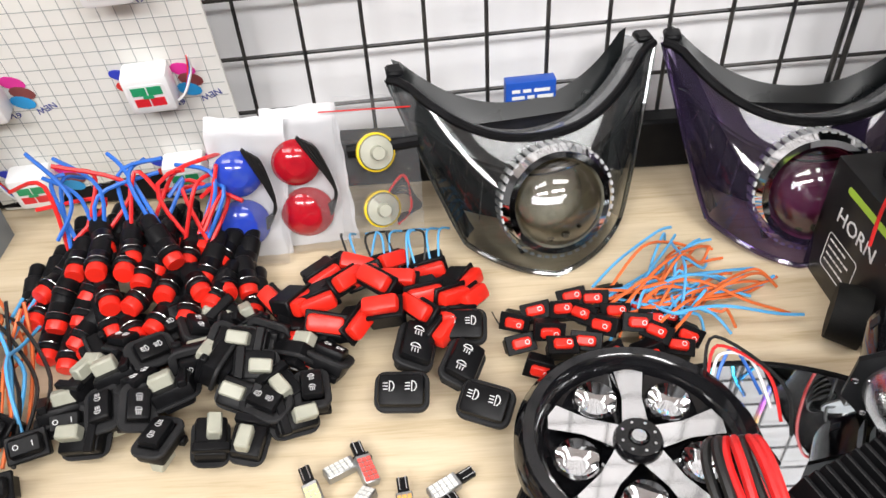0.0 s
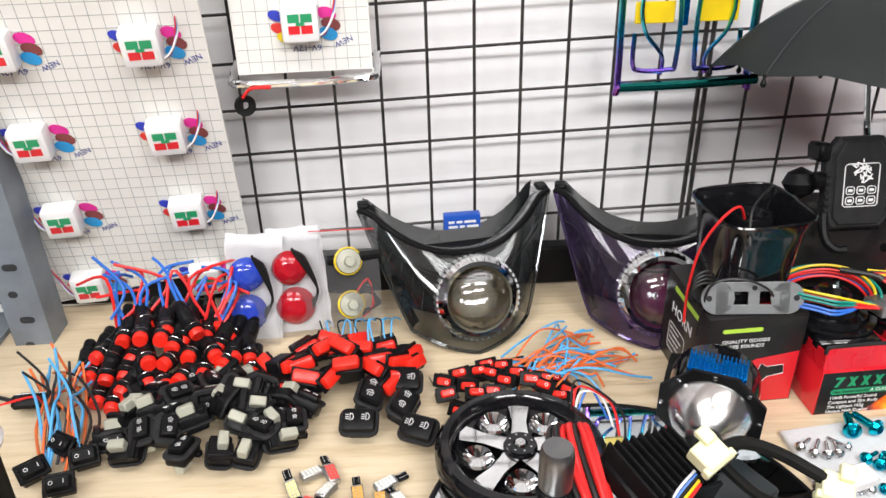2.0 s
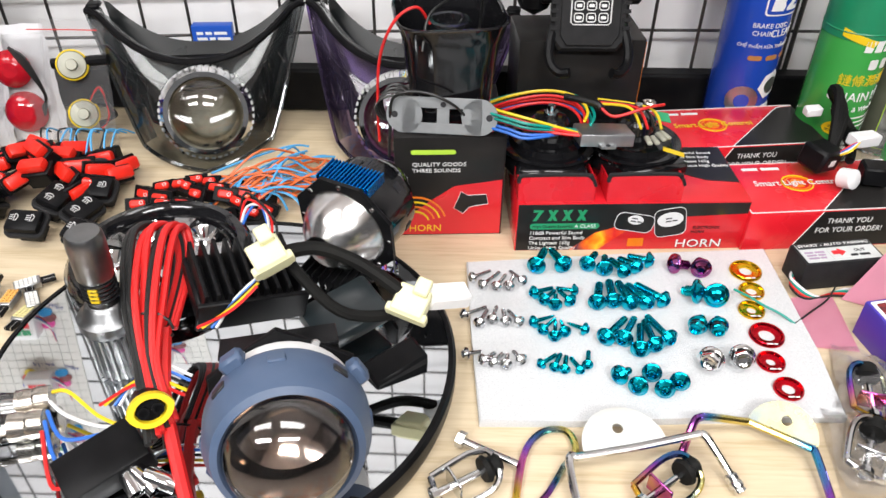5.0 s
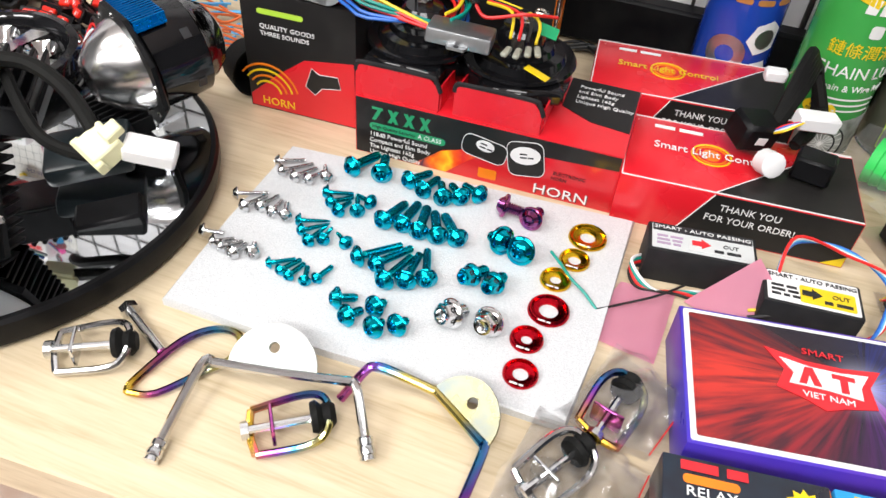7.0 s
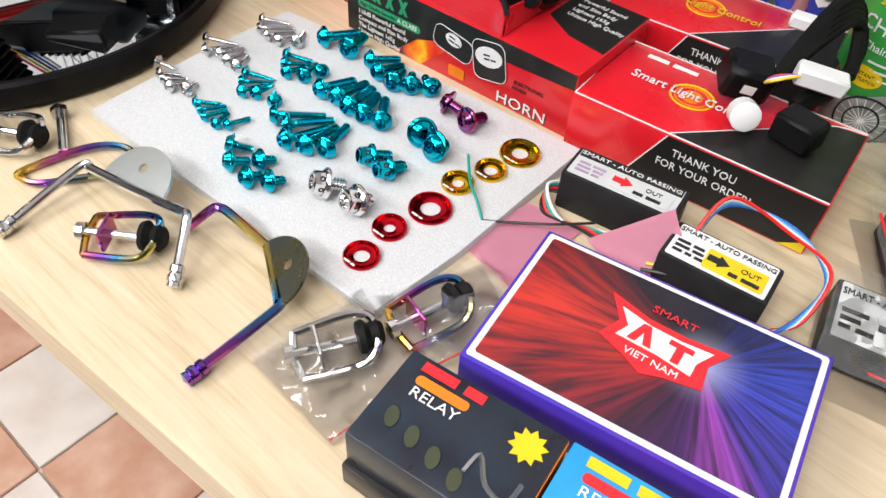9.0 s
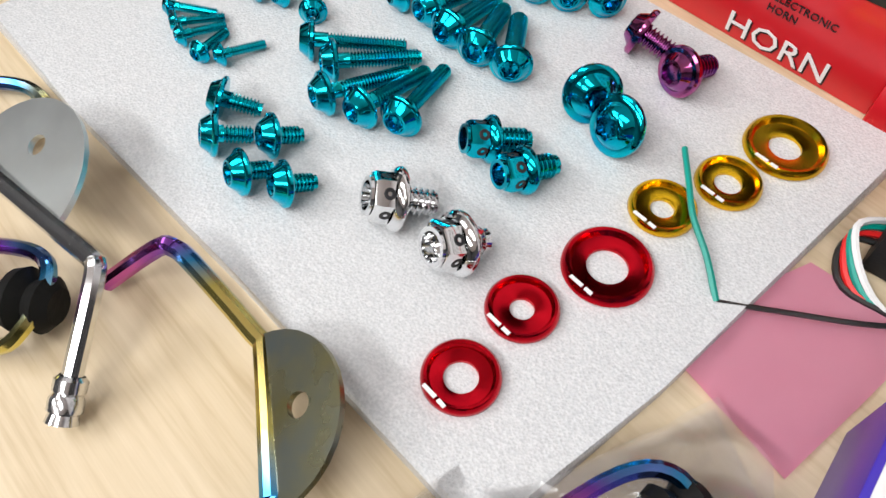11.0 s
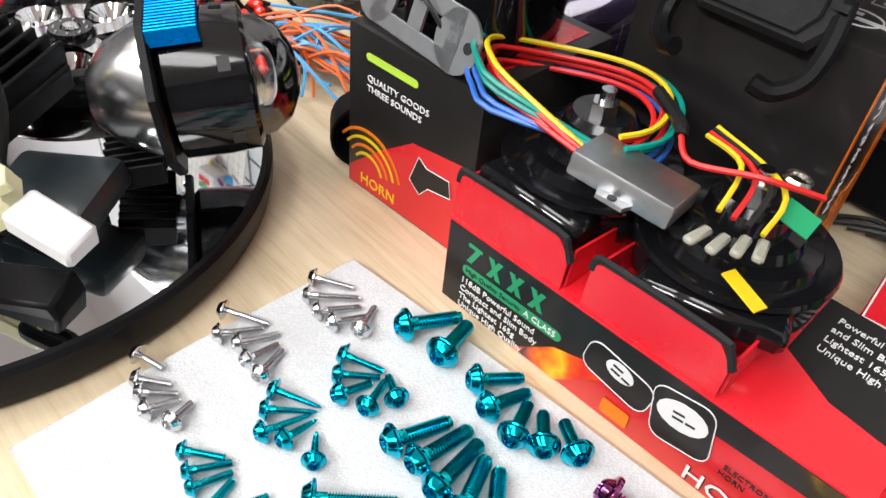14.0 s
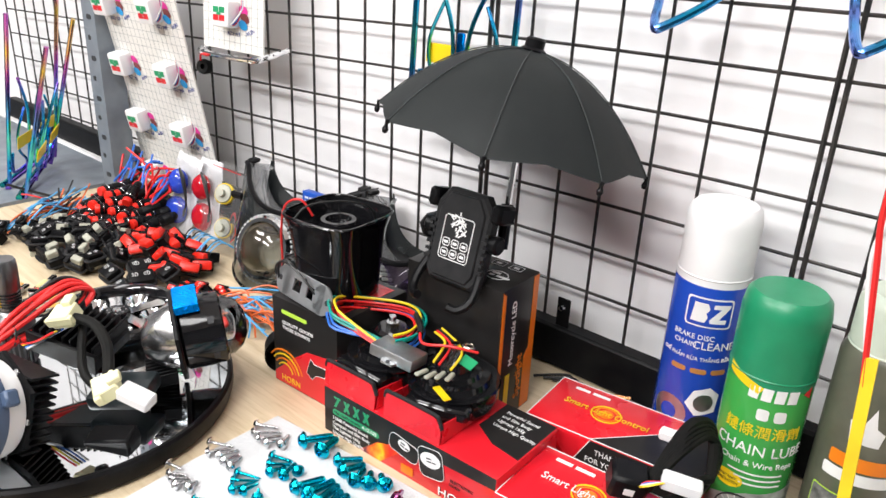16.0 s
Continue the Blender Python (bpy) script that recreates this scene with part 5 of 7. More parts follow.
headlight(pose(0.240, 0.470, Z0 + 0.002, 0, 0, -9) @ Matrix.Diagonal((0.98, 0.98, 0.99, 1)), "violet-tinted smoked headlight unit with a projector lens", SMOKEP, (0.90, 0.25, 0.28), 2)
bc = carton("blue_carton", "small blue carton standing behind the headlight", 0.042, 0.012, 0.106, pose(0.040, 0.572, Z0, 0, 0, 4), mat("blue_card", (0.01, 0.08, 0.45), 0.35))
bars(bc, face(0, -0.006, 0.098) @ pose(-0.016, 0, 0.0003), 2, 0.03, 0.003, INKW, 0.006, 50)

# ---- siren ----
sr = thing("siren_horn", "gloss black siren horn with a flared square mouth", "siren", pose(0.291, 0.397, Z0 + 0.1005, 0, 0, 8) @ Matrix.Diagonal((0.88, 0.88, 0.86, 1)))
sq = lambda a: (abs(math.cos(a)) ** 4.5 + abs(math.sin(a)) ** 4.5) ** (-1 / 4.5)
part("body", L([(0, 0), (0.034, 0), (0.0375, 0.003), (0.0395, 0.030), (0.0420, 0.060), (0.0450, 0.084), (0.0500, 0.100), (0.0510, 0.102), (0.0490, 0.102), (0.0435, 0.086), (0.040, 0.060), (0.038, 0.045), (0, 0.045)], 48, ID, sq), GLOSSB, sr)
part("driver", L([(0.024, 0.045), (0.023, 0.088), (0.020, 0.094), (0.015, 0.094), (0.013, 0.089), (0, 0.088)], 32), GLOSSB, sr)
part("mouth_rim", T([(1.0 * x * sq(a), y * sq(a), 0.102) for (x, y), a in zip(circle(0.0500, 48), [2 * math.pi * i / 48 for i in range(48)])], 0.0018, 6, 1, True), GLOSSB, sr)
part("hanger", T([(-0.030, -0.050, 0.085), (-0.020, -0.030, 0.112), (0.015, 0.0, 0.118), (0.034, 0.020, 0.104), (0.030, 0.026, 0.050)], 0.0012, 6, 6), W_BLK, sr)
part("red_lead", T([(-0.020, -0.020, 0.098), (-0.032, -0.026, 0.116), (-0.052, -0.030, 0.106), (-0.066, -0.024, 0.070), (-0.070, -0.020, 0.020), (-0.070, -0.022, -0.020)], 0.0014, 6, 7), W_RED, sr)
part("black_lead", T([(0.02, -0.045, 0.000), (0.0, -0.052, 0.030), (-0.030, -0.048, 0.044), (-0.056, -0.040, 0.036), (-0.060, -0.036, 0.0), (-0.062, -0.036, -0.03)], 0.0014, 6, 7), W_BLK, sr)
for k in range(4):
    part("coil", T([(-0.058 + 0.014 * math.cos(a) + 0.002 * k, -0.030 + 0.004 * k, 0.020 + (0.013 + 0.002 * k) * math.sin(a)) for a in np.linspace(0, 6.0, 12)], 0.0013, 5, 3), W_BLK, sr)
bk = thing("mounting_bracket", "dark steel slotted mounting bracket on the siren carton", "bracket", pose(0.286, 0.350, Z0 + 0.0995, 72, 0, -4))
bm = bmesh.new()
SLOT = mat("grey_zinc_plate", (0.42, 0.44, 0.45), 0.42, 0.8, color2=(0.34, 0.35, 0.36), scale=60)
# plate in three strips with two square slots
box(bm, 0.066, 0.009, 0.0016, (0, 0.0275, 0), bev=0.0005)
box(bm, 0.066, 0.009, 0.0016, (0, 0.0065, 0), bev=0.0005)
for x, w in ((-0.0275, 0.011), (0.001, 0.010), (0.0285, 0.009)):
    box(bm, w, 0.0125, 0.0016, (x, 0.017, 0))
part("plate", bm, SLOT, bk, smooth=False)
for s in (-1, 1):
    part("end", L([(0, -0.0008), (0.015, -0.0008), (0.015, 0.0008), (0, 0.0008)], 20, pose(s * 0.031, 0.017, 0)), SLOT, bk)
    # The bracket's holes are black discs, their shade put into the colour.
    part("bolt_hole", L([(0, 0), (0.0028, 0), (0.0028, 0.0004), (0, 0.0004)], 12, pose(s * 0.039, 0.017, 0.0007)), INKB, bk)
part("top_hole", L([(0, 0), (0.0024, 0), (0.0024, 0.0004), (0, 0.0004)], 12, pose(0.001, 0.0265, 0.0007)), INKB, bk)

# ---- phone holder with parasol ----
ph = thing("phone_holder", "black plastic phone holder with a white printed back on the carton", "phone holder", pose(0.412, 0.425, 0.893, -15, 0, 1))
F = face(0, 0, 0)
oct_ = [(-0.025, 0), (0.025, 0), (0.033, 0.010), (0.033, 0.074), (0.021, 0.089), (-0.021, 0.089), (-0.033, 0.074), (-0.033, 0.010)]
part("back_plate", P(oct_, -0.012, 0, F, bev=0.003), MATTEB, ph)
part("raised_panel", P([(x * 0.78, y * 0.9 + 0.005) for x, y in oct_], 0, 0.002, F, bev=0.001), MATTEB, ph)
for s in (-1, 1):
    bm = bmesh.new()
    for k in range(6):
        box(bm, 0.006, 0.003, 0.003, (s * 0.031, 0.020 + 0.007 * k, 0), m=F)
    part("grip_ribs", bm, MATTEB, ph, smooth=False)
    part("upper_claw", B(0.012, 0.026, 0.018, (s * 0.037, 0.010, 0.076), bev=0.003), BLACK, ph)
    part("lower_claw", T([(s * 0.030, 0.006, 0.022), (s * 0.034, -0.002, 0.004), (s * 0.033, -0.008, -0.009), (s * 0.026, -0.014, -0.016), (s * 0.018, -0.018, -0.015)], 0.0042, 8, 5), BLACK, ph)
    part("knob", L([(0, 0), (0.008, 0), (0.009, 0.003), (0.009, 0.008), (0.007, 0.010), (0, 0.010)], 14, pose(s * 0.033, 0.008, 0.048, 0, 90 * s, 0)), BLACK, ph)
part("print_frame", T([(x, y, 0.0021) for x, y in ((-0.015, 0.023), (0.015, 0.023), (0.017, 0.025), (0.017, 0.062), (0.015, 0.064), (-0.015, 0.064), (-0.017, 0.062), (-0.017, 0.025))], 0.0006, 4, 1, True, F), INKW, ph)
rnd = random.Random(4)
for k in range(30):
    a, q = rnd.uniform(0, 6.28), 0.0100 * math.sqrt(rnd.random())
    part("emblem_stroke", B(rnd.uniform(0.003, 0.007), 0.0014, 0.0003, m=F @ pose(q * math.cos(a), 0.056 + 1.1 * q * math.sin(a), 0.0022 + 0.00002 * k, 0, 0, rnd.uniform(0, 180))), INKW, ph, smooth=False)
for i in range(3):
    for j in range(2):
        mm = F @ pose(-0.0105 + 0.0105 * i, 0.0288 + 0.0098 * j, 0.0022)
        part("printed_icon", T([(x, y, 0) for x, y in rrect(0.0078, 0.0072, 0.002, 3)], 0.0005, 4, 1, True, mm), INKW, ph)
        ink("icon_mark", rrect(0.0045, 0.0026, 0.0005, 1), INKW, ph, mm)
part("stand", T([(0, 0.016, 0.045), (0, 0.030, 0.036), (0, 0.036, 0.016)], 0.009, 10, 4), BLACK, ph)
part("ball_joint", L([(0, -0.016), (0.012, -0.010), (0.017, 0), (0.012, 0.010), (0, 0.016)], 18, pose(-0.046, 0.024, 0.044)), BLACK, ph)

CLOTH = mat("black_nylon_cloth", (0.036, 0.042, 0.043), 0.55, color2=(0.050, 0.057, 0.058), scale=12, bump=0.25, bscale=1400, spec=0.3)
um = thing("mini_umbrella", "small black cloth umbrella on a chrome pole over the holder", "umbrella", pose(0.424, 0.514, 1.101, -7, 10, 27))
N, RR = 8, 0.131
def canopy(a, t):
    seam = abs(((a * N / (2 * math.pi)) % 1) - 0.5) * 2          # 1 at a rib, 0 between
    r = RR * t * (0.93 + 0.07 * seam ** 1.5)
    return Vector((r * math.cos(a), r * math.sin(a), -0.083 * t ** 2.1 + 0.006 * (1 - seam) * t * t))
bm = bmesh.new()
rings = [[bm.verts.new(canopy(2 * math.pi * i / 64, t)) for i in range(64)] for t in np.linspace(0.03, 1, 14)]
for a, b2 in zip(rings, rings[1:]):
    for i in range(64):
        bm.faces.new((a[i], b2[i], b2[(i + 1) % 64], a[(i + 1) % 64]))
bmesh.ops.solidify(bm, geom=bm.faces[:], thickness=0.0006)
part("canopy", bm, CLOTH, um)
for i in range(N):
    a = 2 * math.pi * i / N
    rb = part("rib", T([canopy(a, t) + Vector((0, 0, -0.002)) for t in (0.05, 0.3, 0.55, 0.8, 1.0)], 0.0011, 5, 4), BLACK, um)
    part("seam", T([canopy(a, t) + Vector((0, 0, 0.0010)) for t in (0.05, 0.3, 0.55, 0.8, 1.0)], 0.0006, 5, 4), CLOTH, um)
    e = canopy(a, 1.0)
    part("tip", L([(0, 0.003), (0.0018, 0.002), (0.0014, -0.002), (0.0030, -0.006), (0.0020, -0.009), (0, -0.010)], 10, Matrix.Translation(e)), BLACK, rb, "black ball tip")
part("finial", L([(0.011, -0.002), (0.012, 0.001), (0.009, 0.003), (0.009, 0.010), (0.007, 0.012), (0, 0.012)], 18), BLACK, um)
inv = um.matrix_basis.inverted()
part("pole", T([inv @ Vector((0.436, 0.476, 0.950)), inv @ Vector((0.424, 0.514, 1.097))], 0.0032, 10, 1), CHROME, um, "chrome pole")
part("socket", T([inv @ Vector((0.440, 0.468, 0.925)), inv @ Vector((0.434, 0.480, 0.965))], 0.0055, 10, 1), BLACK, um)

# tangle of leads behind the cartons
lt = thing("cable_tangle", "tangle of thin black cables lying behind the cartons", "cables", pose(0, 0, Z0))
rnd = random.Random(11)
for k in range(7):
    x0 = 0.44 + 0.01 * k
    part("cable", T([(x0, 0.545 + 0.004 * k, 0.004), (x0 + 0.03, 0.570 - 0.005 * k, 0.006 + 0.002 * k), (x0 + 0.055, 0.545 + rnd.uniform(-0.01, 0.01), 0.010), (x0 + 0.09, 0.560, 0.004), (x0 + 0.11, 0.572 - 0.003 * k, 0.006)], 0.0016, 6, 6), W_BLK if k < 6 else W_RED, lt)
part("copper_end", T([(0.530, 0.562, 0.012), (0.546, 0.566, 0.014)], 0.0024, 6, 1), mat("bare_copper", (0.6, 0.28, 0.12), 0.3, 1.0), lt)

# controller harness lying on the carton
hn = thing("controller_harness", "black wired controller with white plugs on the red carton", "wire harness", pose(0.648, 0.405, Z0 + 0.041, 0, 0, 10))
part("module", B(0.030, 0.026, 0.022, (-0.022, 0.006, 0.013), bev=0.003, m=pose(0, 0, 0, 6, 10, 24)), BLACK, hn)
part("module_label", B(0.008, 0.0004, 0.006, (-0.022, -0.0075, 0.013), m=pose(0, 0, 0, 6, 10, 24)), INKW, hn, smooth=False)
for k in range(5):
    part("loop", T([(-0.006, 0.0, 0.012), (0.010, 0.020 + 0.004 * k, 0.040 + 0.004 * k), (0.024, 0.052 + 0.003 * k, 0.044), (0.034, 0.060 - 0.006 * k, 0.020), (0.028, 0.020, 0.010 + 0.003 * k), (0.012, -0.004, 0.010)], 0.0042, 7, 5), RUBBER, hn)
part("socket", B(0.026, 0.020, 0.018, (0.030, -0.020, 0.011), bev=0.002, m=pose(0, 0, 0, 0, 0, -20)), BLACK, hn)
part("white_plug", B(0.030, 0.014, 0.011, (0.016, -0.006, 0.032), bev=0.0015, m=pose(0, 0, 0, 0, 6, 12)), WHITE, hn, "white nylon plug")
part("white_plug", B(0.016, 0.010, 0.009, (-0.004, 0.046, 0.036), bev=0.0015), WHITE, hn, "white nylon plug")
wp = part("round_plug", L([(0, 0), (0.009, 0), (0.009, 0.012), (0.0075, 0.013), (0, 0.013)], 14, pose(-0.012, -0.030, 0.010, 70, 0, 20)), WHITE, hn, "round white plug")
for k, mt in enumerate((W_RED, W_BLUE, W_WHT, W_YEL)):
    part("lead", T([(-0.012, -0.006 + 0.002 * k, 0.012), (-0.004, -0.012 - 0.002 * k, 0.028), (0.010, -0.010, 0.033)], 0.0010, 5, 5), mt, hn)

# green foam grip in a bag
gg = thing("bagged_grip", "bright green ribbed handlebar grip in a clear bag", "grip", pose(0.775, 0.440, Z0 + 0.022, 0, 0, -22))
GRN = mat("bright_green_foam", (0.03, 0.55, 0.10), 0.6, color2=(0.02, 0.46, 0.08), bump=0.3, bscale=600)
prof = []
for k in range(15):
    prof += [(0.0185, -0.052 + k * 0.0075), (0.0170, -0.052 + k * 0.0075 + 0.0062)]
part("grip", L([(0, -0.053)] + prof + [(0, 0.060)], 24, pose(0, 0, 0, 0, 90, 0)), GRN, gg)
ink("red_band", rrect(0.050, 0.012, 0.002, 2), INKR, gg, pose(-0.008, -0.002, 0.0190, -10, 0, 0))
bars(gg, pose(-0.030, -0.002, 0.0196, -10, 0, 0), 1, 0.044, 0.007, INKB, 0.01, 60)
part("bag", sheet_patch([(-0.075, -0.040, -0.016), (0.070, -0.044, -0.018), (0.070, 0.036, -0.004), (-0.070, 0.036, -0.004)], 18, 14, 0.016, 9), BAG, gg, "clear film bag", m=pose(0, 0, 0.012))
for k, (x, y, r, w, d) in enumerate(((0.768, 0.376, -60, 0.080, 0.062), (0.786, 0.302, 12, 0.094, 0.076))):
    o = thing("clear_bag", "crumpled clear film bag round a module", "bag", pose(x, y, Z0, 0, 0, r), "clear film bags")
    q = [(-w / 2, -d / 2), (w / 2, -d / 2), (w / 2, d / 2), (-w / 2, d / 2)]
    part("film", sheet_patch([(a, b2, 0.024) for a, b2 in q], 22, 20, 0.014, 20 + k), BAG, o, "clear crumpled film")
    part("under_film", sheet_patch([(a, b2, 0.0012) for a, b2 in q], 6, 6, 0.0008, 25 + k), BAG, o)
    part("red_print", B(w * 0.5, 0.0016, 0.0004, (0, -d * 0.44, 0.026)), INKR, o, smooth=False)

# ---- brackets and clamps along the front edge ----


def rod(o, pts, material, r=0.0026, knurl=True, name="rod"):
    part(name, T(pts, r, 10, 5), material, o)
    if knurl:
        e, f = Vector(pts[-1]), Vector(pts[-2])
        q = (e - f).to_track_quat("Z", "Y").to_matrix().to_4x4()
        part("foot_sleeve", L([(0.0032, -0.012), (0.0042, -0.011), (0.0042, -0.008), (0.0034, -0.0075), (0.0044, -0.006), (0.0044, -0.003), (0.0036, -0.0025), (0.0042, 0), (0, 0.001)], 14, Matrix.Translation(e) @ q), material, o)


def half_plate(o, mid, along, up, r, material, hole=0.0033):
    """A half-round plate with a bore, its flat side along a rod."""
    a, u = Vector(along).normalized(), Vector(up).normalized()
    n = a.cross(u)
    mm = Matrix((a, u, n)).transposed().to_4x4()
    mm.translation = mid
    outer = [(r * math.cos(t), r * math.sin(t)) for t in np.linspace(0, math.pi, 17)] + [(-r + 2 * r * i / 8, -0.001) for i in range(1, 8)]
    inner = []
    for x, y in outer:
        d = Vector((x, y - r * 0.45)).normalized()
        inner.append((d.x * hole, r * 0.45 + d.y * hole))
    part("plate", plate(bmesh.new(), outer, inner, -0.0009, 0.0009, mm), material, o)


TINT = mat("straw_tinted_steel", (0.26, 0.23, 0.10), 0.28, 1.0, color2=(0.12, 0.16, 0.20), scale=45)
BRUSH = mat("brushed_zinc", (0.60, 0.62, 0.60), 0.33, 1.0, color2=(0.52, 0.55, 0.54), scale=50)
s1 = thing("mirror_bracket", "zinc-plated bent rod bracket with a half-round plate", "bracket", pose(0, 0, Z0), "rod brackets")
rod(s1, [(0.455, 0.108, 0.024), (0.460, 0.104, 0.022), (0.477, 0.080, 0.004)], STEEL, 0.0027)
rod(s1, [(0.376, 0.096, 0.014), (0.371, 0.091, 0.014), (0.377, 0.036, 0.004)], STEEL, 0.0027)
part("bar", T([(0.376, 0.096, 0.014), (0.414, 0.102, 0.017), (0.455, 0.108, 0.024)], 0.0027, 10, 2), STEEL, s1)
half_plate(s1, (0.408, 0.104, 0.0155), (0.081, 0.012, 0.014), (-0.30, 0.86, 0.30), 0.0265, BRUSH)
s2 = thing("mirror_bracket", "heat-tinted rainbow bent rod bracket with a half-round plate", "bracket", pose(0, 0, Z0), "rod brackets")
rod(s2, [(0.529, 0.108, 0.011), (0.531, 0.103, 0.010), (0.529, 0.050, 0.004)], RAINBOW, 0.0027)
rod(s2, [(0.460, 0.126, 0.018), (0.456, 0.123, 0.017), (0.447, 0.108, 0.004)], RAINBOW, 0.0027, False)
part("bar", T([(0.460, 0.126, 0.018), (0.466, 0.127, 0.018), (0.492, 0.1285, 0.012), (0.498, 0.127, 0.0115), (0.529, 0.108, 0.011)], 0.0027, 10, 3), RAINBOW, s2)
half_plate(s2, (0.513, 0.118, 0.0115), (0.034, -0.020, -0.001), (0.42, 0.70, 0.52), 0.0225, TINT)
cl = thing("carabiner", "heat-tinted rainbow snap hook lying on the table", "carabiner", pose(0.352, 0.096, Z0 + 0.003, 0, 0, 46) @ Matrix.Diagonal((1.15, 1.1, 1, 1)), "")
part("hook", T([(-0.026, -0.010, 0), (-0.022, -0.004, 0), (0.004, 0.012, 0.001), (0.022, 0.013, 0.001), (0.031, 0.003, 0.001), (0.024, -0.009, 0.001), (0.010, -0.011, 0)], 0.0022, 8, 6), RAINBOW, cl)
part("gate", T([(0.010, -0.011, 0), (-0.014, -0.016, 0), (-0.026, -0.010, 0)], 0.0019, 8, 4), RAINBOW, cl)
bb = thing("hex_bolt", "long zinc hexagon bolt lying on the table", "bolt", pose(0.306, 0.114, Z0 + 0.004, 0, 0, -27))
part("head", L([(0, -0.005), (0.0058, -0.005), (0.0058, 0), (0, 0)], 6, pose(0, 0, 0.001, 0, 90, 0)), STEEL, bb)
part("shank", L([(0.003, 0), (0.003, 0.038), (0, 0.0385)], 14, pose(0, 0, 0, 0, 90, 0)), STEEL, bb)
for x, y, r, mt, lab in ((0.306, 0.081, 30, STEEL, "chrome wire clamp with a hexagon bolt"), (0.431, 0.080, 36, RAINBOW, "heat-tinted wire clamp with a black rubber pad"), (0.568, 0.110, 60, STEEL, "bagged chrome wire clamp with a bolt"), (0.588, 0.158, 75, RAINBOW, "bagged rainbow wire clamp with a bolt")):
    o = thing("wire_clamp", lab, "clamp", pose(x, y, Z0 + 0.002, 0, 0, r), "wire clamps")
    part("bow", T([(-0.018, -0.012, 0.002), (0.010, -0.013, 0.004), (0.020, -0.008, 0.010), (0.021, 0.006, 0.014), (0.010, 0.013, 0.012), (-0.018, 0.012, 0.008)], 0.0022, 8, 5), mt, o)
    part("foot_bar", T([(-0.018, -0.012, 0.002), (-0.020, 0.0, 0.005), (-0.018, 0.012, 0.008)], 0.0022, 8, 3), mt, o)
    part("bolt", L([(0.0050, -0.024), (0.0050, -0.020), (0.0024, -0.020), (0.0024, 0.016), (0, 0.016)], 10, pose(0, 0, 0.008, 90, 0, 90)), STEEL, o)
    part("tab", B(0.002, 0.018, 0.014, (-0.008, 0, 0.009), bev=0.0005), mt, o)
    part("rubber_pad", L([(0, 0), (0.008, 0), (0.009, 0.003), (0.006, 0.006), (0.008, 0.010), (0.005, 0.013), (0, 0.013)], 18, pose(0.012, 0, 0.009, 0, 90, 0)), RUBBER, o)
for k, (c, s) in enumerate((([(0.540, 0.078), (0.604, 0.074), (0.614, 0.126), (0.550, 0.146)], 5), ([(0.560, 0.142), (0.612, 0.138), (0.628, 0.184), (0.582, 0.208)], 6))):
    o = thing("zip_bag", "crumpled clear zip bag over a wire clamp", "bag", pose(0, 0, Z0), "clear zip bags")
    part("film", sheet_patch([(x, y, 0.007) for x, y in c], 26, 22, 0.024, s), BAG, o, "clear crumpled film")
    part("under_film", sheet_patch([(x, y, 0.0015) for x, y in c], 8, 8, 0.001, s + 30), BAG, o)
    part("seal", T([(c[1][0], c[1][1], 0.008), ((c[1][0] + c[2][0]) / 2, (c[1][1] + c[2][1]) / 2, 0.010), (c[2][0], c[2][1], 0.008)], 0.0005, 4, 3), W_RED, o, "thin red seal strip")

# ---- the round mirror and what stands on it ----
MIRROR = mat("silvered_mirror", (0.66, 0.69, 0.71), 0.02, 1.0, color2=(0.63, 0.66, 0.68), scale=5, rvar=0.015)
dm = thing("round_mirror", "round table mirror with a thick black rim", "mirror", pose(0.138, 0.172, Z0))
part("base", L([(0, 0), (0.150, 0), (0.160, 0.004), (0.162, 0.012), (0.162, 0.021), (0.160, 0.0235), (0.157, 0.0235), (0.157, 0.020), (0, 0.020)], 96), BLACK, dm, "black rim")
part("glass", L([(0.1572, 0.0205), (0.1565, 0.0225), (0, 0.0225)], 96), MIRROR, dm, "mirror glass")
MZ = Z0 + 0.0227


def ring_of(o, name, n, r, mk, material, a0=0.0):
    for i in range(n):
        part(name, mk(), material, o, m=pose(0, 0, 0, 0, 0, a0 + 360 * i / n) @ pose(r, 0, 0))


# spoked wheel-style lamp
hb = thing("wheel_lamp", "round black lamp with five chrome spokes and cups", "lamp", pose(0.066, 0.266, MZ, 0, 0, 12) @ Matrix.Diagonal((1.04, 1.04, 1.0, 1)))
part("ring", L([(0.052, 0), (0.066, 0), (0.069, 0.004), (0.069, 0.014), (0.064, 0.021), (0.058, 0.022), (0.054, 0.018), (0.052, 0.008)], 56), GLOSSB, hb)
part("dish", L([(0, 0.002), (0.040, 0.003), (0.053, 0.010)], 40), GLOSSB, hb)
for i in range(5):
    a = 72 * i
    part("spoke", P([(0.010, -0.009), (0.030, -0.0045), (0.050, -0.010), (0.053, 0), (0.050, 0.010), (0.030, 0.0045), (0.010, 0.009)], 0.010, 0.0145, pose(0, 0, 0, 0, 0, a), bev=0.0012), CHROME, hb, "polished spoke")
    part("cup", L([(0.0135, 0.013), (0.012, 0.015), (0.0105, 0.013), (0.006, 0.006), (0, 0.005)], 20, pose(0, 0, 0, 0, 0, a + 36) @ pose(0.036, 0, 0)), CHROME, hb, "chrome cup")
for i in range(8):
    part("light_slot", P(rrect(0.015, 0.0042, 0.002, 3), 0, 0.0006, pose(0, 0, 0.0195, 0, 0, 45 * i + 10) @ pose(0, 0.0625, 0, -22, 0, 0)), WHITE, hb, "white lit slot")
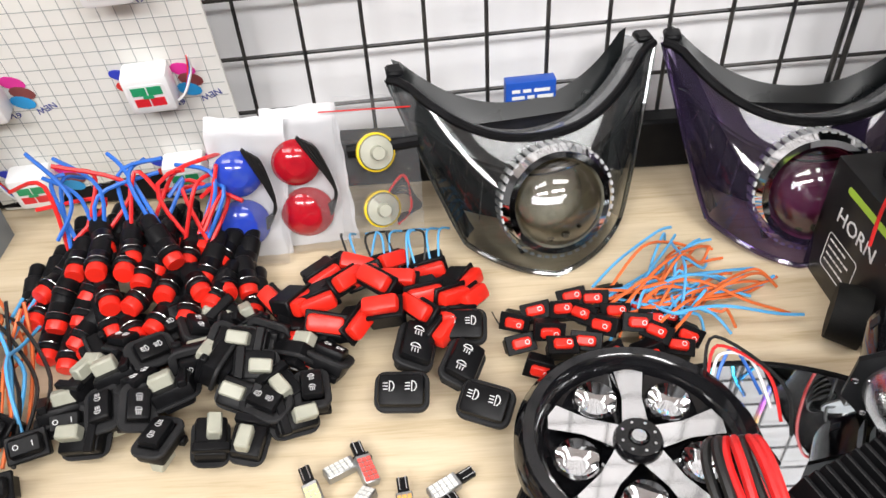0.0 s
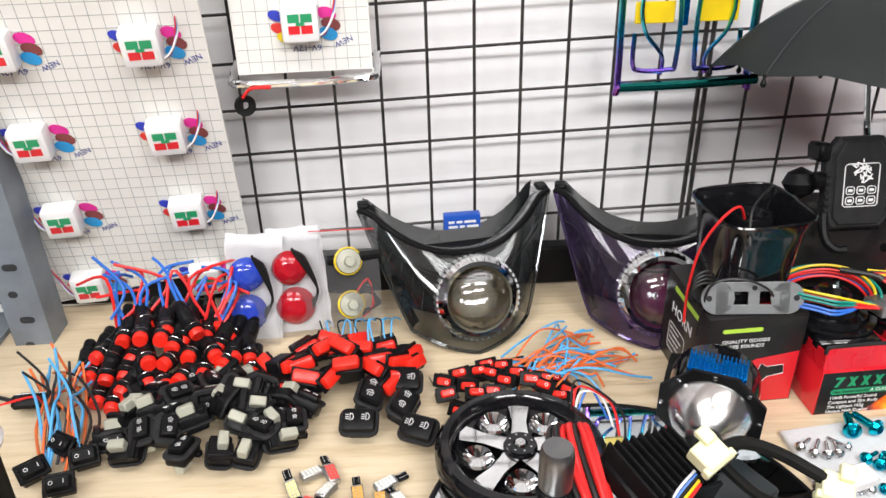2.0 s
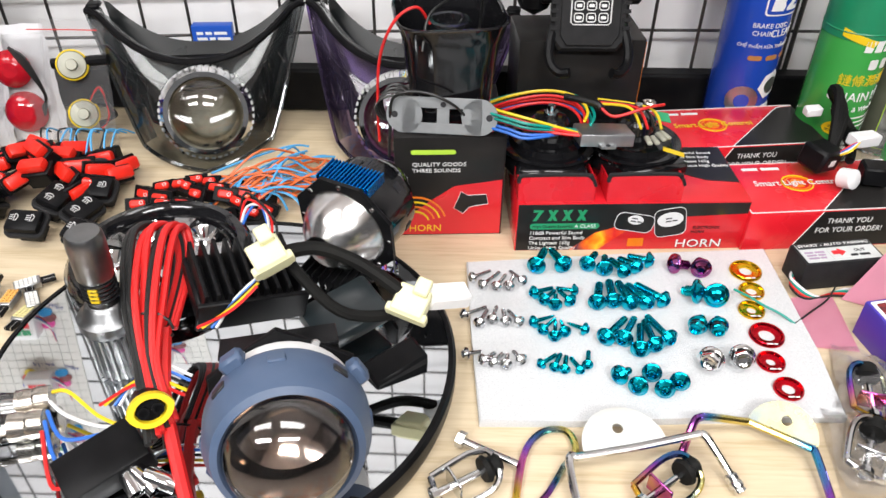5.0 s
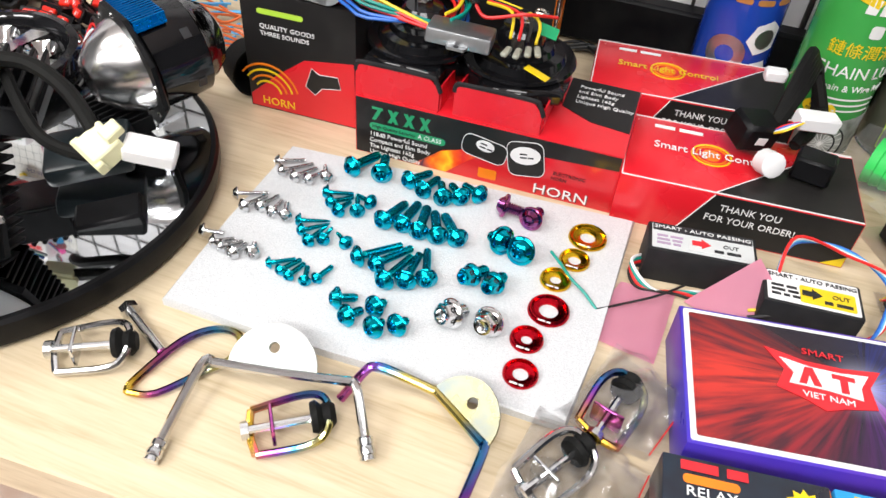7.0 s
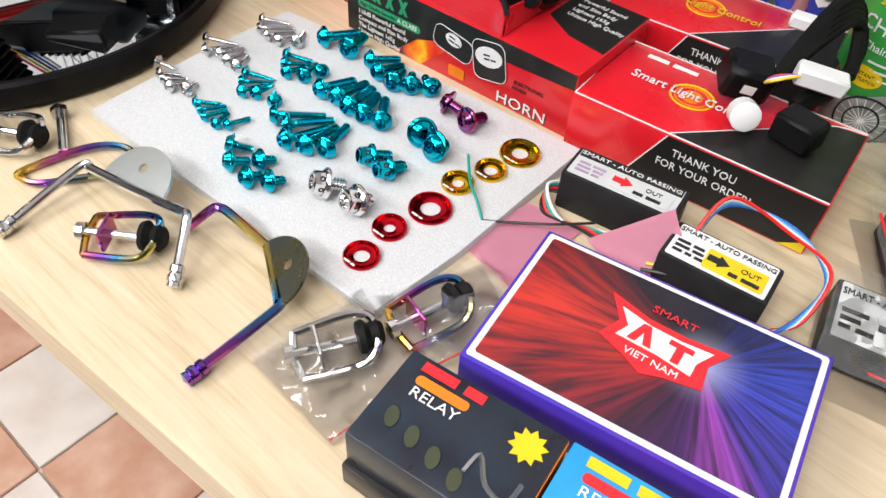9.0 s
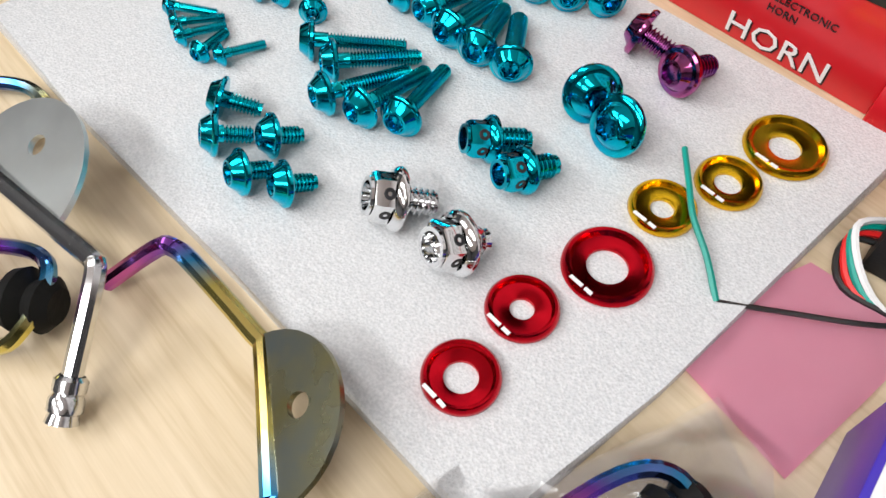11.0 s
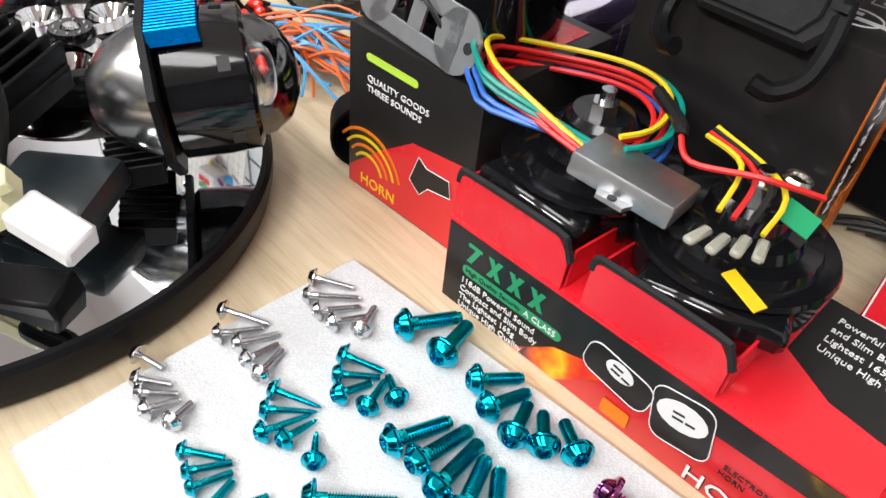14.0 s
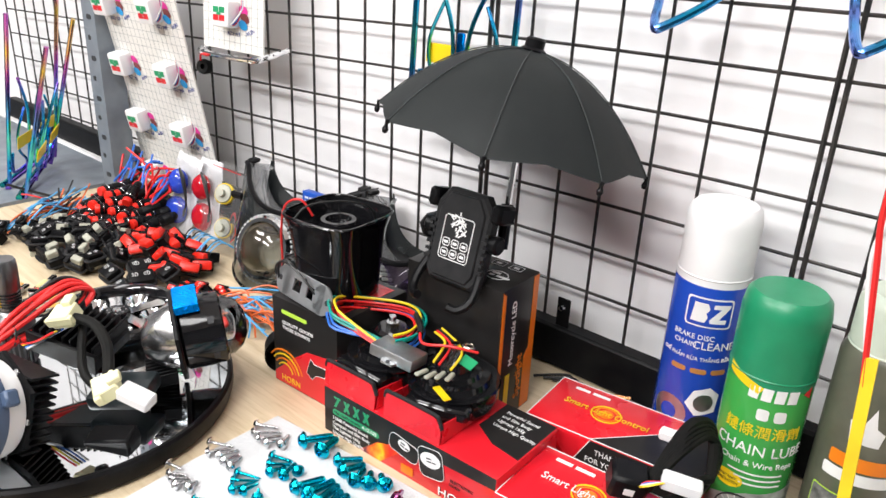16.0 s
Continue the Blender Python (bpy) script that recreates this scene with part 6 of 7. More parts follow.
hub = part("hub", L([(0, 0.018), (0.005, 0.018), (0.006, 0.0195), (0.0125, 0.0195), (0.014, 0.016), (0.014, 0.010)], 28), GLOSSB, hb)
part("hub_bolt", L([(0, 0.0215), (0.004, 0.021), (0.005, 0.0195)], 14), STEEL, hub)
for i in range(8):
    part("hub_screw", L([(0, 0.0202), (0.0009, 0.0200), (0.001, 0.0195)], 8, pose(0, 0, 0, 0, 0, 45 * i) @ pose(0.0095, 0, 0)), STEEL, hub)
for k, mt in enumerate((W_BLUE, W_WHT, W_RED, W_BLK)):
    part("lead", T([(0.058, 0.020 + 0.004 * k, 0.012), (0.066, 0.030 + 0.004 * k, 0.024 + 0.004 * k), (0.076 + 0.004 * k, 0.034 - 0.010 * k, 0.030), (0.082, 0.010 - 0.010 * k, 0.014)], 0.0011, 5, 6), mt, hb)

# upright LED bulb
DKALU = mat("dark_anodised_aluminium", (0.24, 0.245, 0.25), 0.34, 1.0, color2=(0.18, 0.185, 0.19), scale=60)
lb = thing("led_bulb", "grey finned LED headlamp bulb standing on the mirror", "bulb", pose(0.071, 0.160, MZ, 0, 1, 0) @ Matrix.Diagonal((1, 1, 1.08, 1)))
part("heat_sink", L([(0, 0), (0.014, 0), (0.0145, 0.002), (0.0145, 0.036), (0.012, 0.038)], 24), DKALU, lb)
bm = bmesh.new()
for i in range(22):
    box(bm, 0.0035, 0.0013, 0.033, (0.0155, 0, 0.019), m=pose(0, 0, 0, 0, 0, 360 * i / 22))
part("fin_ring", bm, ALU, lb, "bright cooling fins", smooth=False)
part("collar", L([(0.012, 0.038), (0.0185, 0.038), (0.0195, 0.041), (0.0195, 0.046), (0.015, 0.049), (0.013, 0.054), (0.010, 0.056)], 28), DKALU, lb)
part("lamp_stem", L([(0.0095, 0.056), (0.0095, 0.074), (0.0085, 0.075)], 18), DKALU, lb)
part("chip", B(0.006, 0.002, 0.010, (0, -0.0095, 0.066), bev=0.0004), INKY, lb, "yellow light chip")
bm = bmesh.new()
for i in range(5):
    lathe(bm, [(0.0100, 0.060 + 0.003 * i), (0.0112, 0.0608 + 0.003 * i), (0.0100, 0.0616 + 0.003 * i)], 16)
part("stem_ribs", bm, BLACK, lb)
part("cap", L([(0.0085, 0.074), (0.0115, 0.076), (0.0118, 0.098), (0.0112, 0.104), (0.010, 0.106), (0, 0.106)], 24), DKALU, lb)

# bundle of red and black leads with a waterproof plug
wb = thing("lead_bundle", "tied bundle of red and black leads with a yellow-ringed plug", "wire harness", pose(0, 0, MZ))
rnd = random.Random(5)
for k in range(7):
    d = 0.0042 * (k - 3)
    part("lead", T([(0.128 + d * 0.4, 0.070 + 0.003 * k, 0.030), (0.110 + d * 0.5, 0.118, 0.046), (0.098 + d, 0.160, 0.062 + 0.003 * (k % 3)), (0.092 + d * 1.2, 0.205, 0.078 + 0.004 * (k % 2)), (0.098 + d * 0.8, 0.226, 0.070), (0.108 + d * 0.5, 0.205, 0.056), (0.112 + d * 0.4, 0.150, 0.046)], 0.0026, 8, 6), W_BLK if k in (0, 1, 4) else W_RED, wb)
part("heat_shrink", T([(0.112, 0.148, 0.046), (0.124, 0.100, 0.034), (0.140, 0.062, 0.016), (0.148, 0.045, 0.006)], 0.0042, 8, 5), W_RED, wb)
part("tie", T([(x, 0.145 + 0.3 * z, 0.050 + z) for x, z in [(0.105 + 0.014 * math.cos(a), 0.011 * math.sin(a)) for a in np.linspace(0, 6.0, 12)]], 0.0010, 5, 1), W_BLK, wb)
cn = part("plug", L([(0, -0.014), (0.010, -0.014), (0.010, 0.010), (0.008, 0.012), (0, 0.012)], 20, pose(0, 0, 0), lambda a: 1 - 0.25 * abs(math.sin(a))), BLACK, wb, "black waterproof plug", m=pose(0.118, 0.092, 0.040, 62, 0, 30))
part("seal", L([(0.0085, 0.009), (0.0135, 0.009), (0.0140, 0.012), (0.0135, 0.015), (0.0095, 0.015), (0.0085, 0.012)], 24, ID, lambda a: 1 - 0.25 * abs(math.sin(a))), W_YEL, cn, "yellow rubber seal")
for s in (-1, 1):
    part("pin_well", L([(0.0022, 0.0125), (0.0036, 0.0125), (0.0036, 0.0155), (0.0022, 0.0155)], 12, pose(s * 0.0042, 0, 0)), BLACK, cn)

# black ballast with its sockets
ba = thing("bulb_driver", "black plastic bulb driver box with metal sockets", "driver", pose(0.094, 0.072, MZ, 0, 0, 38))
part("case", B(0.050, 0.032, 0.018, (0, 0, 0.013), bev=0.002, seg=2, m=pose(0, 0, 0, 8, -10, 0)), BLACK, ba)
for k in range(3):
    part("socket", L([(0.0035, 0), (0.0055, 0), (0.0055, 0.018), (0.0045, 0.020), (0, 0.020)], 14, pose(0.006 + 0.010 * k, -0.030 - 0.004 * k, 0.008, -70, 0, 20 * k)), CHROME, ba, "chrome socket")
# clear glass bulbs with loose leads
gb = thing("clear_bulb_socket", "clear glass bulbs in metal sockets with coloured leads", "bulb", pose(0.040, 0.100, MZ, 0, 0, 12))
for k in range(2):
    mm = pose(0, 0.020 * k, 0.010, 0, -90, 6 * k)
    part("socket", L([(0, -0.004), (0.009, -0.004), (0.0095, 0.004), (0.0085, 0.006), (0.0095, 0.010), (0.0095, 0.016), (0, 0.016)], 20, mm), NICKEL, gb)
    part("bulb", L([(0.008, 0.016), (0.010, 0.024), (0.010, 0.036), (0.007, 0.042), (0, 0.044)], 18, mm), GLASS, gb, "clear bulb glass")
for k, mt in enumerate((W_YEL, W_WHT, W_BLUE, W_BLUE, W_RED)):
    part("lead", T([(0.006, 0.020 - 0.008 * k, 0.016), (0.018, 0.014 - 0.016 * k, 0.020 - 0.003 * k), (0.036, -0.002 - 0.008 * k, 0.012), (0.052, -0.012, 0.010)], 0.0013, 6, 6), mt, gb)


# projector with the blue heat fins
ax = Vector((0.45, 0.88, 0.10)).normalized()
q = ax.to_track_quat("Z", "Y").to_matrix().to_4x4()
p1 = thing("projector_lamp", "black projector lamp with blue fins and a polished bowl", "projector lamp", Matrix.Translation((0.216, 0.254, MZ + 0.052)) @ q @ Matrix.Diagonal((0.88, 0.88, 0.95, 1)), "projector lamps")
part("bowl", L([(0, -0.034), (0.016, -0.031), (0.028, -0.021), (0.036, -0.006), (0.038, 0)], 36), mat("polished_bowl", (0.80, 0.80, 0.80), 0.20, 1.0, rvar=0.06), p1, "polished reflector bowl")
octo = circle(0.050, 8, 0, 0, math.pi / 8)
part("flange", P(octo, 0, 0.005, bev=0.0015), BLACK, p1)
part("barrel", L([(0.036, 0.005), (0.040, 0.008), (0.041, 0.030), (0.040, 0.046), (0.036, 0.048), (0.033, 0.046)], 40), GLOSSB, p1)
# Barrel slots are black blocks whose colour stands for the inner shade.
for i in range(6):
    part("barrel_slot", B(0.002, 0.008, 0.006, (0.0405, 0, 0.036), m=pose(0, 0, 0, 0, 0, 60 * i + 20)), INKB, p1)
part("lens", L([(0.034, 0.046), (0.033, 0.054), (0.026, 0.064), (0.014, 0.070), (0, 0.072)], 36), GLASS, p1, "domed glass lens")
part("shutter", L([(0.032, 0.046), (0.012, 0.040), (0, 0.038)], 28), CHROME, p1)
upv = Vector((0, 0, 1)) - ax * ax.z
loc_up = (q.inverted() @ upv.normalized())
ang = math.degrees(math.atan2(loc_up.y, loc_up.x))
fin_block = part("fin_block", B(0.004, 0.050, 0.024, (0.0385, 0, 0.016)), BLUEA, p1, "blue anodised fin block", smooth=False, m=pose(0, 0, 0, 0, 0, ang))
for i in range(15):
    part("blue_fin", B(0.007, 0.0017, 0.024, (0.0425, -0.0245 + 0.0035 * i, 0.016), bev=0.0004), BLUEA, fin_block, smooth=False)
for i in range(8):
    part("screw", L([(0, -0.0012), (0.002, -0.001), (0.0024, 0)], 8, pose(0, 0, 0, 0, 0, 45 * i) @ pose(0.043, 0, 0)), STEEL, p1)
for i in range(9):
    part("cooling_fin", B(0.014, 0.0018, 0.030, (-0.036, -0.028 + 0.007 * i, -0.020), bev=0.0004), BLACK, p1, smooth=False, m=pose(0, 0, 0, 0, 0, ang))

# projector with the slate ring
ax = Vector((0.22, -0.90, 0.30)).normalized()
q = ax.to_track_quat("Z", "Y").to_matrix().to_4x4()
p2 = thing("projector_lamp", "projector lamp with a slate blue ring and clear lens", "projector lamp", Matrix.Translation((0.2005, 0.088, MZ + 0.040)) @ q, "projector lamps")
part("slate_ring", L([(0.042, 0.010), (0.046, 0.010), (0.047, 0.014), (0.046, 0.030), (0.041, 0.044), (0.037, 0.046), (0.035, 0.042), (0.040, 0.026), (0.041, 0.010)], 48), NAVY, p2, "slate blue front ring")
# Every second slot is a black block, coloured as the shade of an opening.
for i in range(8):
    sl = B(0.0022, 0.010, 0.007, (0.0463, 0, 0.022), bev=0.0008, m=pose(0, 0, 0, 0, 0, 45 * i))
    part("ring_slot", sl, INKB if i % 2 else NAVY, p2)
for i in range(4):
    part("ring_tab", B(0.009, 0.014, 0.012, (0.049, 0, 0.010), bev=0.002, m=pose(0, 0, 0, 0, 0, 90 * i + 30)), NAVY, p2)
part("collar", L([(0.030, -0.008), (0.0420, -0.007), (0.0435, 0.000), (0.0435, 0.010), (0.040, 0.014)], 40), WHITE, p2, "white inner collar")
part("lens", L([(0.036, 0.040), (0.035, 0.048), (0.029, 0.058), (0.018, 0.065), (0, 0.068)], 40), GLASS, p2, "large domed glass lens")
part("reflector", L([(0.037, 0.040), (0.030, 0.014), (0.015, 0.002), (0, 0.0)], 36), mat("amber_reflector", (0.62, 0.50, 0.40), 0.10, 1.0, color2=(0.30, 0.24, 0.22), scale=45), p2)
part("flange", P([(0.044 * math.cos(a) * (1.12 if i % 2 else 0.98), 0.044 * math.sin(a) * (1.12 if i % 2 else 0.98)) for i, a in enumerate(np.linspace(0, 2 * math.pi, 13)[:-1])], -0.012, -0.008, bev=0.001), BLACK, p2)
for i in range(6):
    part("flange_screw", L([(0, 0.0010), (0.0024, 0.0008), (0.003, 0)], 8, pose(0, 0, -0.008, 0, 0, 60 * i) @ pose(0.0425, 0, 0)), STEEL, p2)
hs = part("heat_sink", B(0.060, 0.066, 0.012, (0, 0, -0.018)), BLACK, p2, "black finned heat sink", smooth=False)
for i in range(11):
    part("cooling_fin", B(0.070, 0.0022, 0.026, (0, -0.033 + 0.0066 * i, -0.026), bev=0.0005), BLACK, hs, smooth=False)

# finned driver block
fd = thing("finned_driver", "black finned aluminium lamp driver lying across the lamps", "driver", pose(0.152, 0.192, MZ + 0.048, 10, 12, 28))
part("block", B(0.070, 0.052, 0.016, bev=0.002), BLACK, fd)
for i in range(9):
    part("cooling_fin", B(0.0026, 0.052, 0.014, (-0.031 + 0.0078 * i, 0, 0.014), bev=0.0005), BLACK, fd, smooth=False)
part("side_rail", B(0.074, 0.004, 0.024, (0, -0.028, 0.004), bev=0.001), BLACK, fd)
# Added dark piece for the mirror's dark reflections, with the black module beside it.
tl = thing("reflection_piece", "added dark piece in place of dark reflections on the mirror", "cover", pose(0.220, 0.196, MZ + 0.018, 8, -8, 35))
part("shell", B(0.056, 0.040, 0.016, bev=0.004, seg=2), mat("slate_reflection_tone", (0.014, 0.020, 0.023), 0.3, color2=(0.022, 0.030, 0.033)), tl)
part("dark_module", B(0.042, 0.022, 0.018, (0.010, -0.050, -0.014), bev=0.002), BLACK, tl)
# drab leads and cream plugs
hp = thing("plug_lead", "sleeved black lead with two cream nylon plugs", "wire harness", pose(-0.033, 0.004, 0.001))
part("sleeve", T([(0.215, 0.166, 0.862), (0.240, 0.178, 0.860), (0.268, 0.176, 0.850), (0.296, 0.162, 0.838)], 0.0048, 9, 6), RUBBER, hp, "black braided sleeve")
part("sleeve", T([(0.222, 0.176, 0.850), (0.256, 0.158, 0.824), (0.292, 0.166, 0.815), (0.318, 0.172, 0.826)], 0.0040, 9, 6), RUBBER, hp)
for mm in (pose(0.213, 0.166, 0.862, 20, -15, 30), pose(0.303, 0.157, 0.832, 25, 10, -20)):
    pl = part("cream_plug", B(0.022, 0.020, 0.014, bev=0.0012), CREAM, hp, "cream nylon plug", m=mm)
    part("latch", B(0.010, 0.012, 0.006, (0.004, 0.010, 0.009), bev=0.001), CREAM, pl)
    part("key", B(0.028, 0.006, 0.009, (0, -0.008, 0.001), bev=0.001), CREAM, pl)
part("white_plug", B(0.030, 0.016, 0.011, bev=0.0015), WHITE, hp, "white nylon plug", m=pose(0.326, 0.170, 0.828, 10, 14, 24))
for k, mt in enumerate((W_RED, W_YEL, W_BLK, W_BLUE, W_WHT)):
    part("lead", T([(0.168 + 0.003 * k, 0.140, 0.824), (0.190, 0.146 + 0.003 * k, 0.834), (0.206, 0.156 + 0.003 * k, 0.846)], 0.0011, 5, 5), mt, hp)
    part("lead", T([(0.116 + 0.003 * k, 0.096, 0.800), (0.142, 0.104 + 0.004 * k, 0.812), (0.168, 0.100 + 0.004 * k, 0.806)], 0.0011, 5, 5), mt, hp)
# cables on the table in front
for pts, r, mt, lab in (([(-0.028, 0.108, 0.003), (-0.050, 0.084, 0.003), (-0.090, 0.062, 0.003), (-0.150, 0.043, 0.003), (-0.22, 0.02, 0.003)], 0.0026, W_GRN, "thin green cable curving along the table front"), ([(0.010, 0.094, 0.003), (-0.002, 0.072, 0.003), (-0.006, 0.040, 0.003), (-0.004, 0.002, 0.003)], 0.0016, W_BLK, "thin black cable from the mirror to the table edge")):
    tagged(part("cable", T([(x, y, Z0 + z) for x, y, z in pts], r, 8, 6), mt), lab, "cable")

# ---- heaps of switches and bulbs ----


def heap(n, cx, cy, rx, ry, top, seed, rise=0.0, slump=0.55):
    """Places for n things in a heap: x, y, height over the table and outward angle; the larger heights lie further in."""
    rnd = random.Random(seed)
    out, tries = [], 0
    while len(out) < n and tries < 5000:
        tries += 1
        a, q = rnd.uniform(0, 2 * math.pi), math.sqrt(rnd.random())
        x, y = cx + rx * q * math.cos(a), cy + ry * q * math.sin(a)
        h = top * max(0, 1 - q ** 1.4) * rnd.uniform(slump, 1) + rise * max(0, (y - cy) / ry)
        gap = 0.011 + 0.010 * (tries < 1500) * min(rx, ry) / 0.1
        if all((x - u) ** 2 + (y - v) ** 2 + (h - w) ** 2 > gap * gap for u, v, w, _ in out):
            out.append((x, y, max(h, 0), math.degrees(math.atan2(y - cy, x - cx))))
    return out


def spread(make, places, jig, seed):
    """The first thing is built, the others are copies of it."""
    rnd = random.Random(seed)
    first = None
    for k, (x, y, h, a) in enumerate(places):
        m = jig(x, y, h, a, rnd, k)
        if first is None:
            first = make(m)
        else:
            copy_thing(first, m)


def push_button(m):
    o = thing("push_button", "black push-button switch with a red cap in a heap", "switch", m, "red push buttons")
    part("body", L([(0, -0.036), (0.0050, -0.036), (0.0062, -0.034), (0.0066, -0.024), (0.0084, -0.022), (0.0084, -0.010), (0.0080, -0.009), (0.0085, -0.008), (0.0085, -0.002), (0.0092, -0.001), (0.0092, 0.004), (0.0080, 0.005)], 18), BLACK, o)
    part("steel_ring", L([(0.0092, -0.0006), (0.0094, -0.0003), (0.0092, 0)], 18), STEEL, o)
    part("cap", L([(0.0074, 0.004), (0.0074, 0.010), (0.0066, 0.0116), (0, 0.0120)], 18), REDP, o, "red cap")
    return o


pb = heap(60, -0.270, 0.438, 0.092, 0.062, 0.060, 21, 0.014, 0.6)
spread(push_button, pb, lambda x, y, h, a, rnd, k: pose(x, y, Z0 + 0.0105 + h) @ pose(0, 0, 0, 98 + rnd.uniform(-14, 18), 0, rnd.uniform(-30, 30) + (x + 0.270) * 240), 31)
for k in range(26):
    rnd = random.Random(100 + k)
    x = -0.275 + rnd.uniform(-0.060, 0.060)
    pts = [(x, 0.462, Z0 + 0.03 + rnd.uniform(0, 0.03)), (x + rnd.uniform(-0.03, 0.03), 0.480 + rnd.uniform(0, 0.02), Z0 + 0.065 + rnd.uniform(0, 0.03)), (x + rnd.uniform(-0.05, 0.05), 0.500 + rnd.uniform(-0.02, 0.02), Z0 + 0.080 + rnd.uniform(-0.02, 0.028))]
    tagged(part("lead_end", T(pts, 0.0017, 6, 5), (W_RED, W_BLUE, W_BLUE, W_RED)[k % 4]), ("red lead of a push button" if k % 4 in (0, 3) else "blue lead of a push button") + " sticking up", "wire", "push button leads")


def bar_switch(m):
    o = thing("handlebar_switch", "black handlebar switch with a milky nylon plug", "switch", m, "handlebar switches")
    part("body", B(0.036, 0.026, 0.014, (0, 0, 0), bev=0.003, seg=2), BLACK, o)
    part("skirt", P([(x, y) for x, y in rrect(0.044, 0.032, 0.010, 4)], 0.004, 0.007, bev=0.001), MATTEB, o)
    part("rocker", B(0.028, 0.019, 0.008, (0, 0, 0.010), bev=0.003, seg=2), BLACK, o)
    for s in (-1, 1):
        part("printed_mark", T([(s * 0.006 + 0.0026 * math.cos(t), 0.0028 * math.sin(t), 0.0141) for t in np.linspace(-1.57, 1.57, 6)] + [(s * 0.006, 0.0028, 0.0141)], 0.0003, 4, 1, True), INKW, o)
        for j in (-1, 0, 1):
            part("printed_ray", B(0.0030, 0.0005, 0.0003, (s * 0.006 - 0.0026, 0.0016 * j, 0.0141)), INKW, o, smooth=False)
    part("plug", B(0.020, 0.012, 0.012, (0.006, 0.002, -0.011), bev=0.0015), GREYP, o, "milky nylon plug")
    part("clip", B(0.008, 0.030, 0.006, (-0.012, 0, -0.008), bev=0.001), BLACK, o)
    return o


SPOTS = heap(36, -0.212, 0.346, 0.092, 0.058, 0.026, 8)
spread(bar_switch, SPOTS, lambda x, y, h, a, rnd, k: pose(x, y, Z0 + 0.018 + h) @ pose(0, 0, 0, rnd.choice((20, 160, 75, 200, 110, 10)) + rnd.uniform(-15, 15), rnd.uniform(-25, 25), rnd.uniform(0, 360)) @ Matrix.Diagonal((0.87, 0.87, 0.92, 1)), 41)


def red_switch(m):
    o = thing("red_rocker", "black rocker switch with a long red key", "switch", m, "red rocker switches")
    part("body", B(0.026, 0.014, 0.018, (0, 0, -0.006), bev=0.0015), BLACK, o)
    part("frame", B(0.030, 0.017, 0.003, (0, 0, 0.004), bev=0.001), BLACK, o)
    part("key", B(0.026, 0.0125, 0.010, (0, 0, 0.009), bev=0.003, seg=2), REDP, o, "red key")
    return o


RS = heap(24, -0.095, 0.408, 0.078, 0.050, 0.034, 15)
spread(red_switch, RS, lambda x, y, h, a, rnd, k: pose(x, y, Z0 + 0.015 + h) @ pose(0, 0, 0, rnd.uniform(15, 85), rnd.uniform(-20, 20), rnd.uniform(-60, 60)), 51)
for k in range(12):
    rnd = random.Random(200 + k)
    x = -0.11 + 0.006 * k
    tagged(part("lead_end", T([(x, 0.445, Z0 + 0.02), (x + rnd.uniform(-0.01, 0.01), 0.470, Z0 + 0.034), (x + rnd.uniform(-0.02, 0.02), 0.490, Z0 + 0.020)], 0.0010, 5, 5), W_SKY if k % 3 else W_BLK), "thin blue lead behind the red rockers" if k % 3 else "thin black lead behind the red rockers", "wire", "red rocker leads")


def pass_switch(m):
    o = thing("passing_switch", "black passing switch with white lamp symbols", "switch", m, "passing switches")
    part("base", B(0.026, 0.020, 0.018, (0, 0, 0.009), bev=0.003), MATTEB, o)
    part("flange", P(rrect(0.040, 0.030, 0.008, 4), 0.016, 0.020, bev=0.001), MATTEB, o)
    part("rocker", B(0.034, 0.024, 0.009, (0, 0, 0.0235), bev=0.004, seg=2), BLACK, o)
    for s in (-1, 1):
        part("printed_mark", T([(s * 0.008 + 0.0034 * math.cos(t), 0.002 + 0.0038 * math.sin(t), 0.0281) for t in np.linspace(-1.57, 1.57, 6)] + [(s * 0.008, 0.0058, 0.0281)], 0.0004, 4, 1, True), INKW, o)
        for j in (-1, 0, 1):
            part("printed_ray", B(0.0036, 0.0006, 0.0003, (s * 0.008 - 0.003, 0.002 + 0.0022 * j, 0.0281)), INKW, o, smooth=False)
    return o


PS = [(-0.062, 0.352, 80), (-0.022, 0.374, -4), (-0.030, 0.336, 68), (-0.064, 0.320, -4), (-0.008, 0.306, -24)]
spread(pass_switch, [(x, y, 0, a) for x, y, a in PS], lambda x, y, h, a, rnd, k: pose(x - 0.008, y + 0.012, Z0 + 0.006, 24, 0, a) @ Matrix.Diagonal((0.95, 0.95, 0.95, 1)), 1)


def mini_switch(m):
    o = thing("mini_rocker", "small black rocker switch with a red key", "switch", m, "mini rocker switches")
    part("body", B(0.018, 0.011, 0.014, (0, 0, -0.004), bev=0.0012), BLACK, o)
    part("frame", B(0.022, 0.0135, 0.002, (0, 0, 0.004), bev=0.0006), BLACK, o)
    part("key", B(0.0135, 0.0072, 0.005, (0, 0, 0.006), bev=0.0014), REDP, o, "red key")
    part("key_mark", T([(x, y, 0.0086) for x, y in circle(0.0016, 8, 0.0035)], 0.0003, 4, 1, True), INKW, o)
    return o


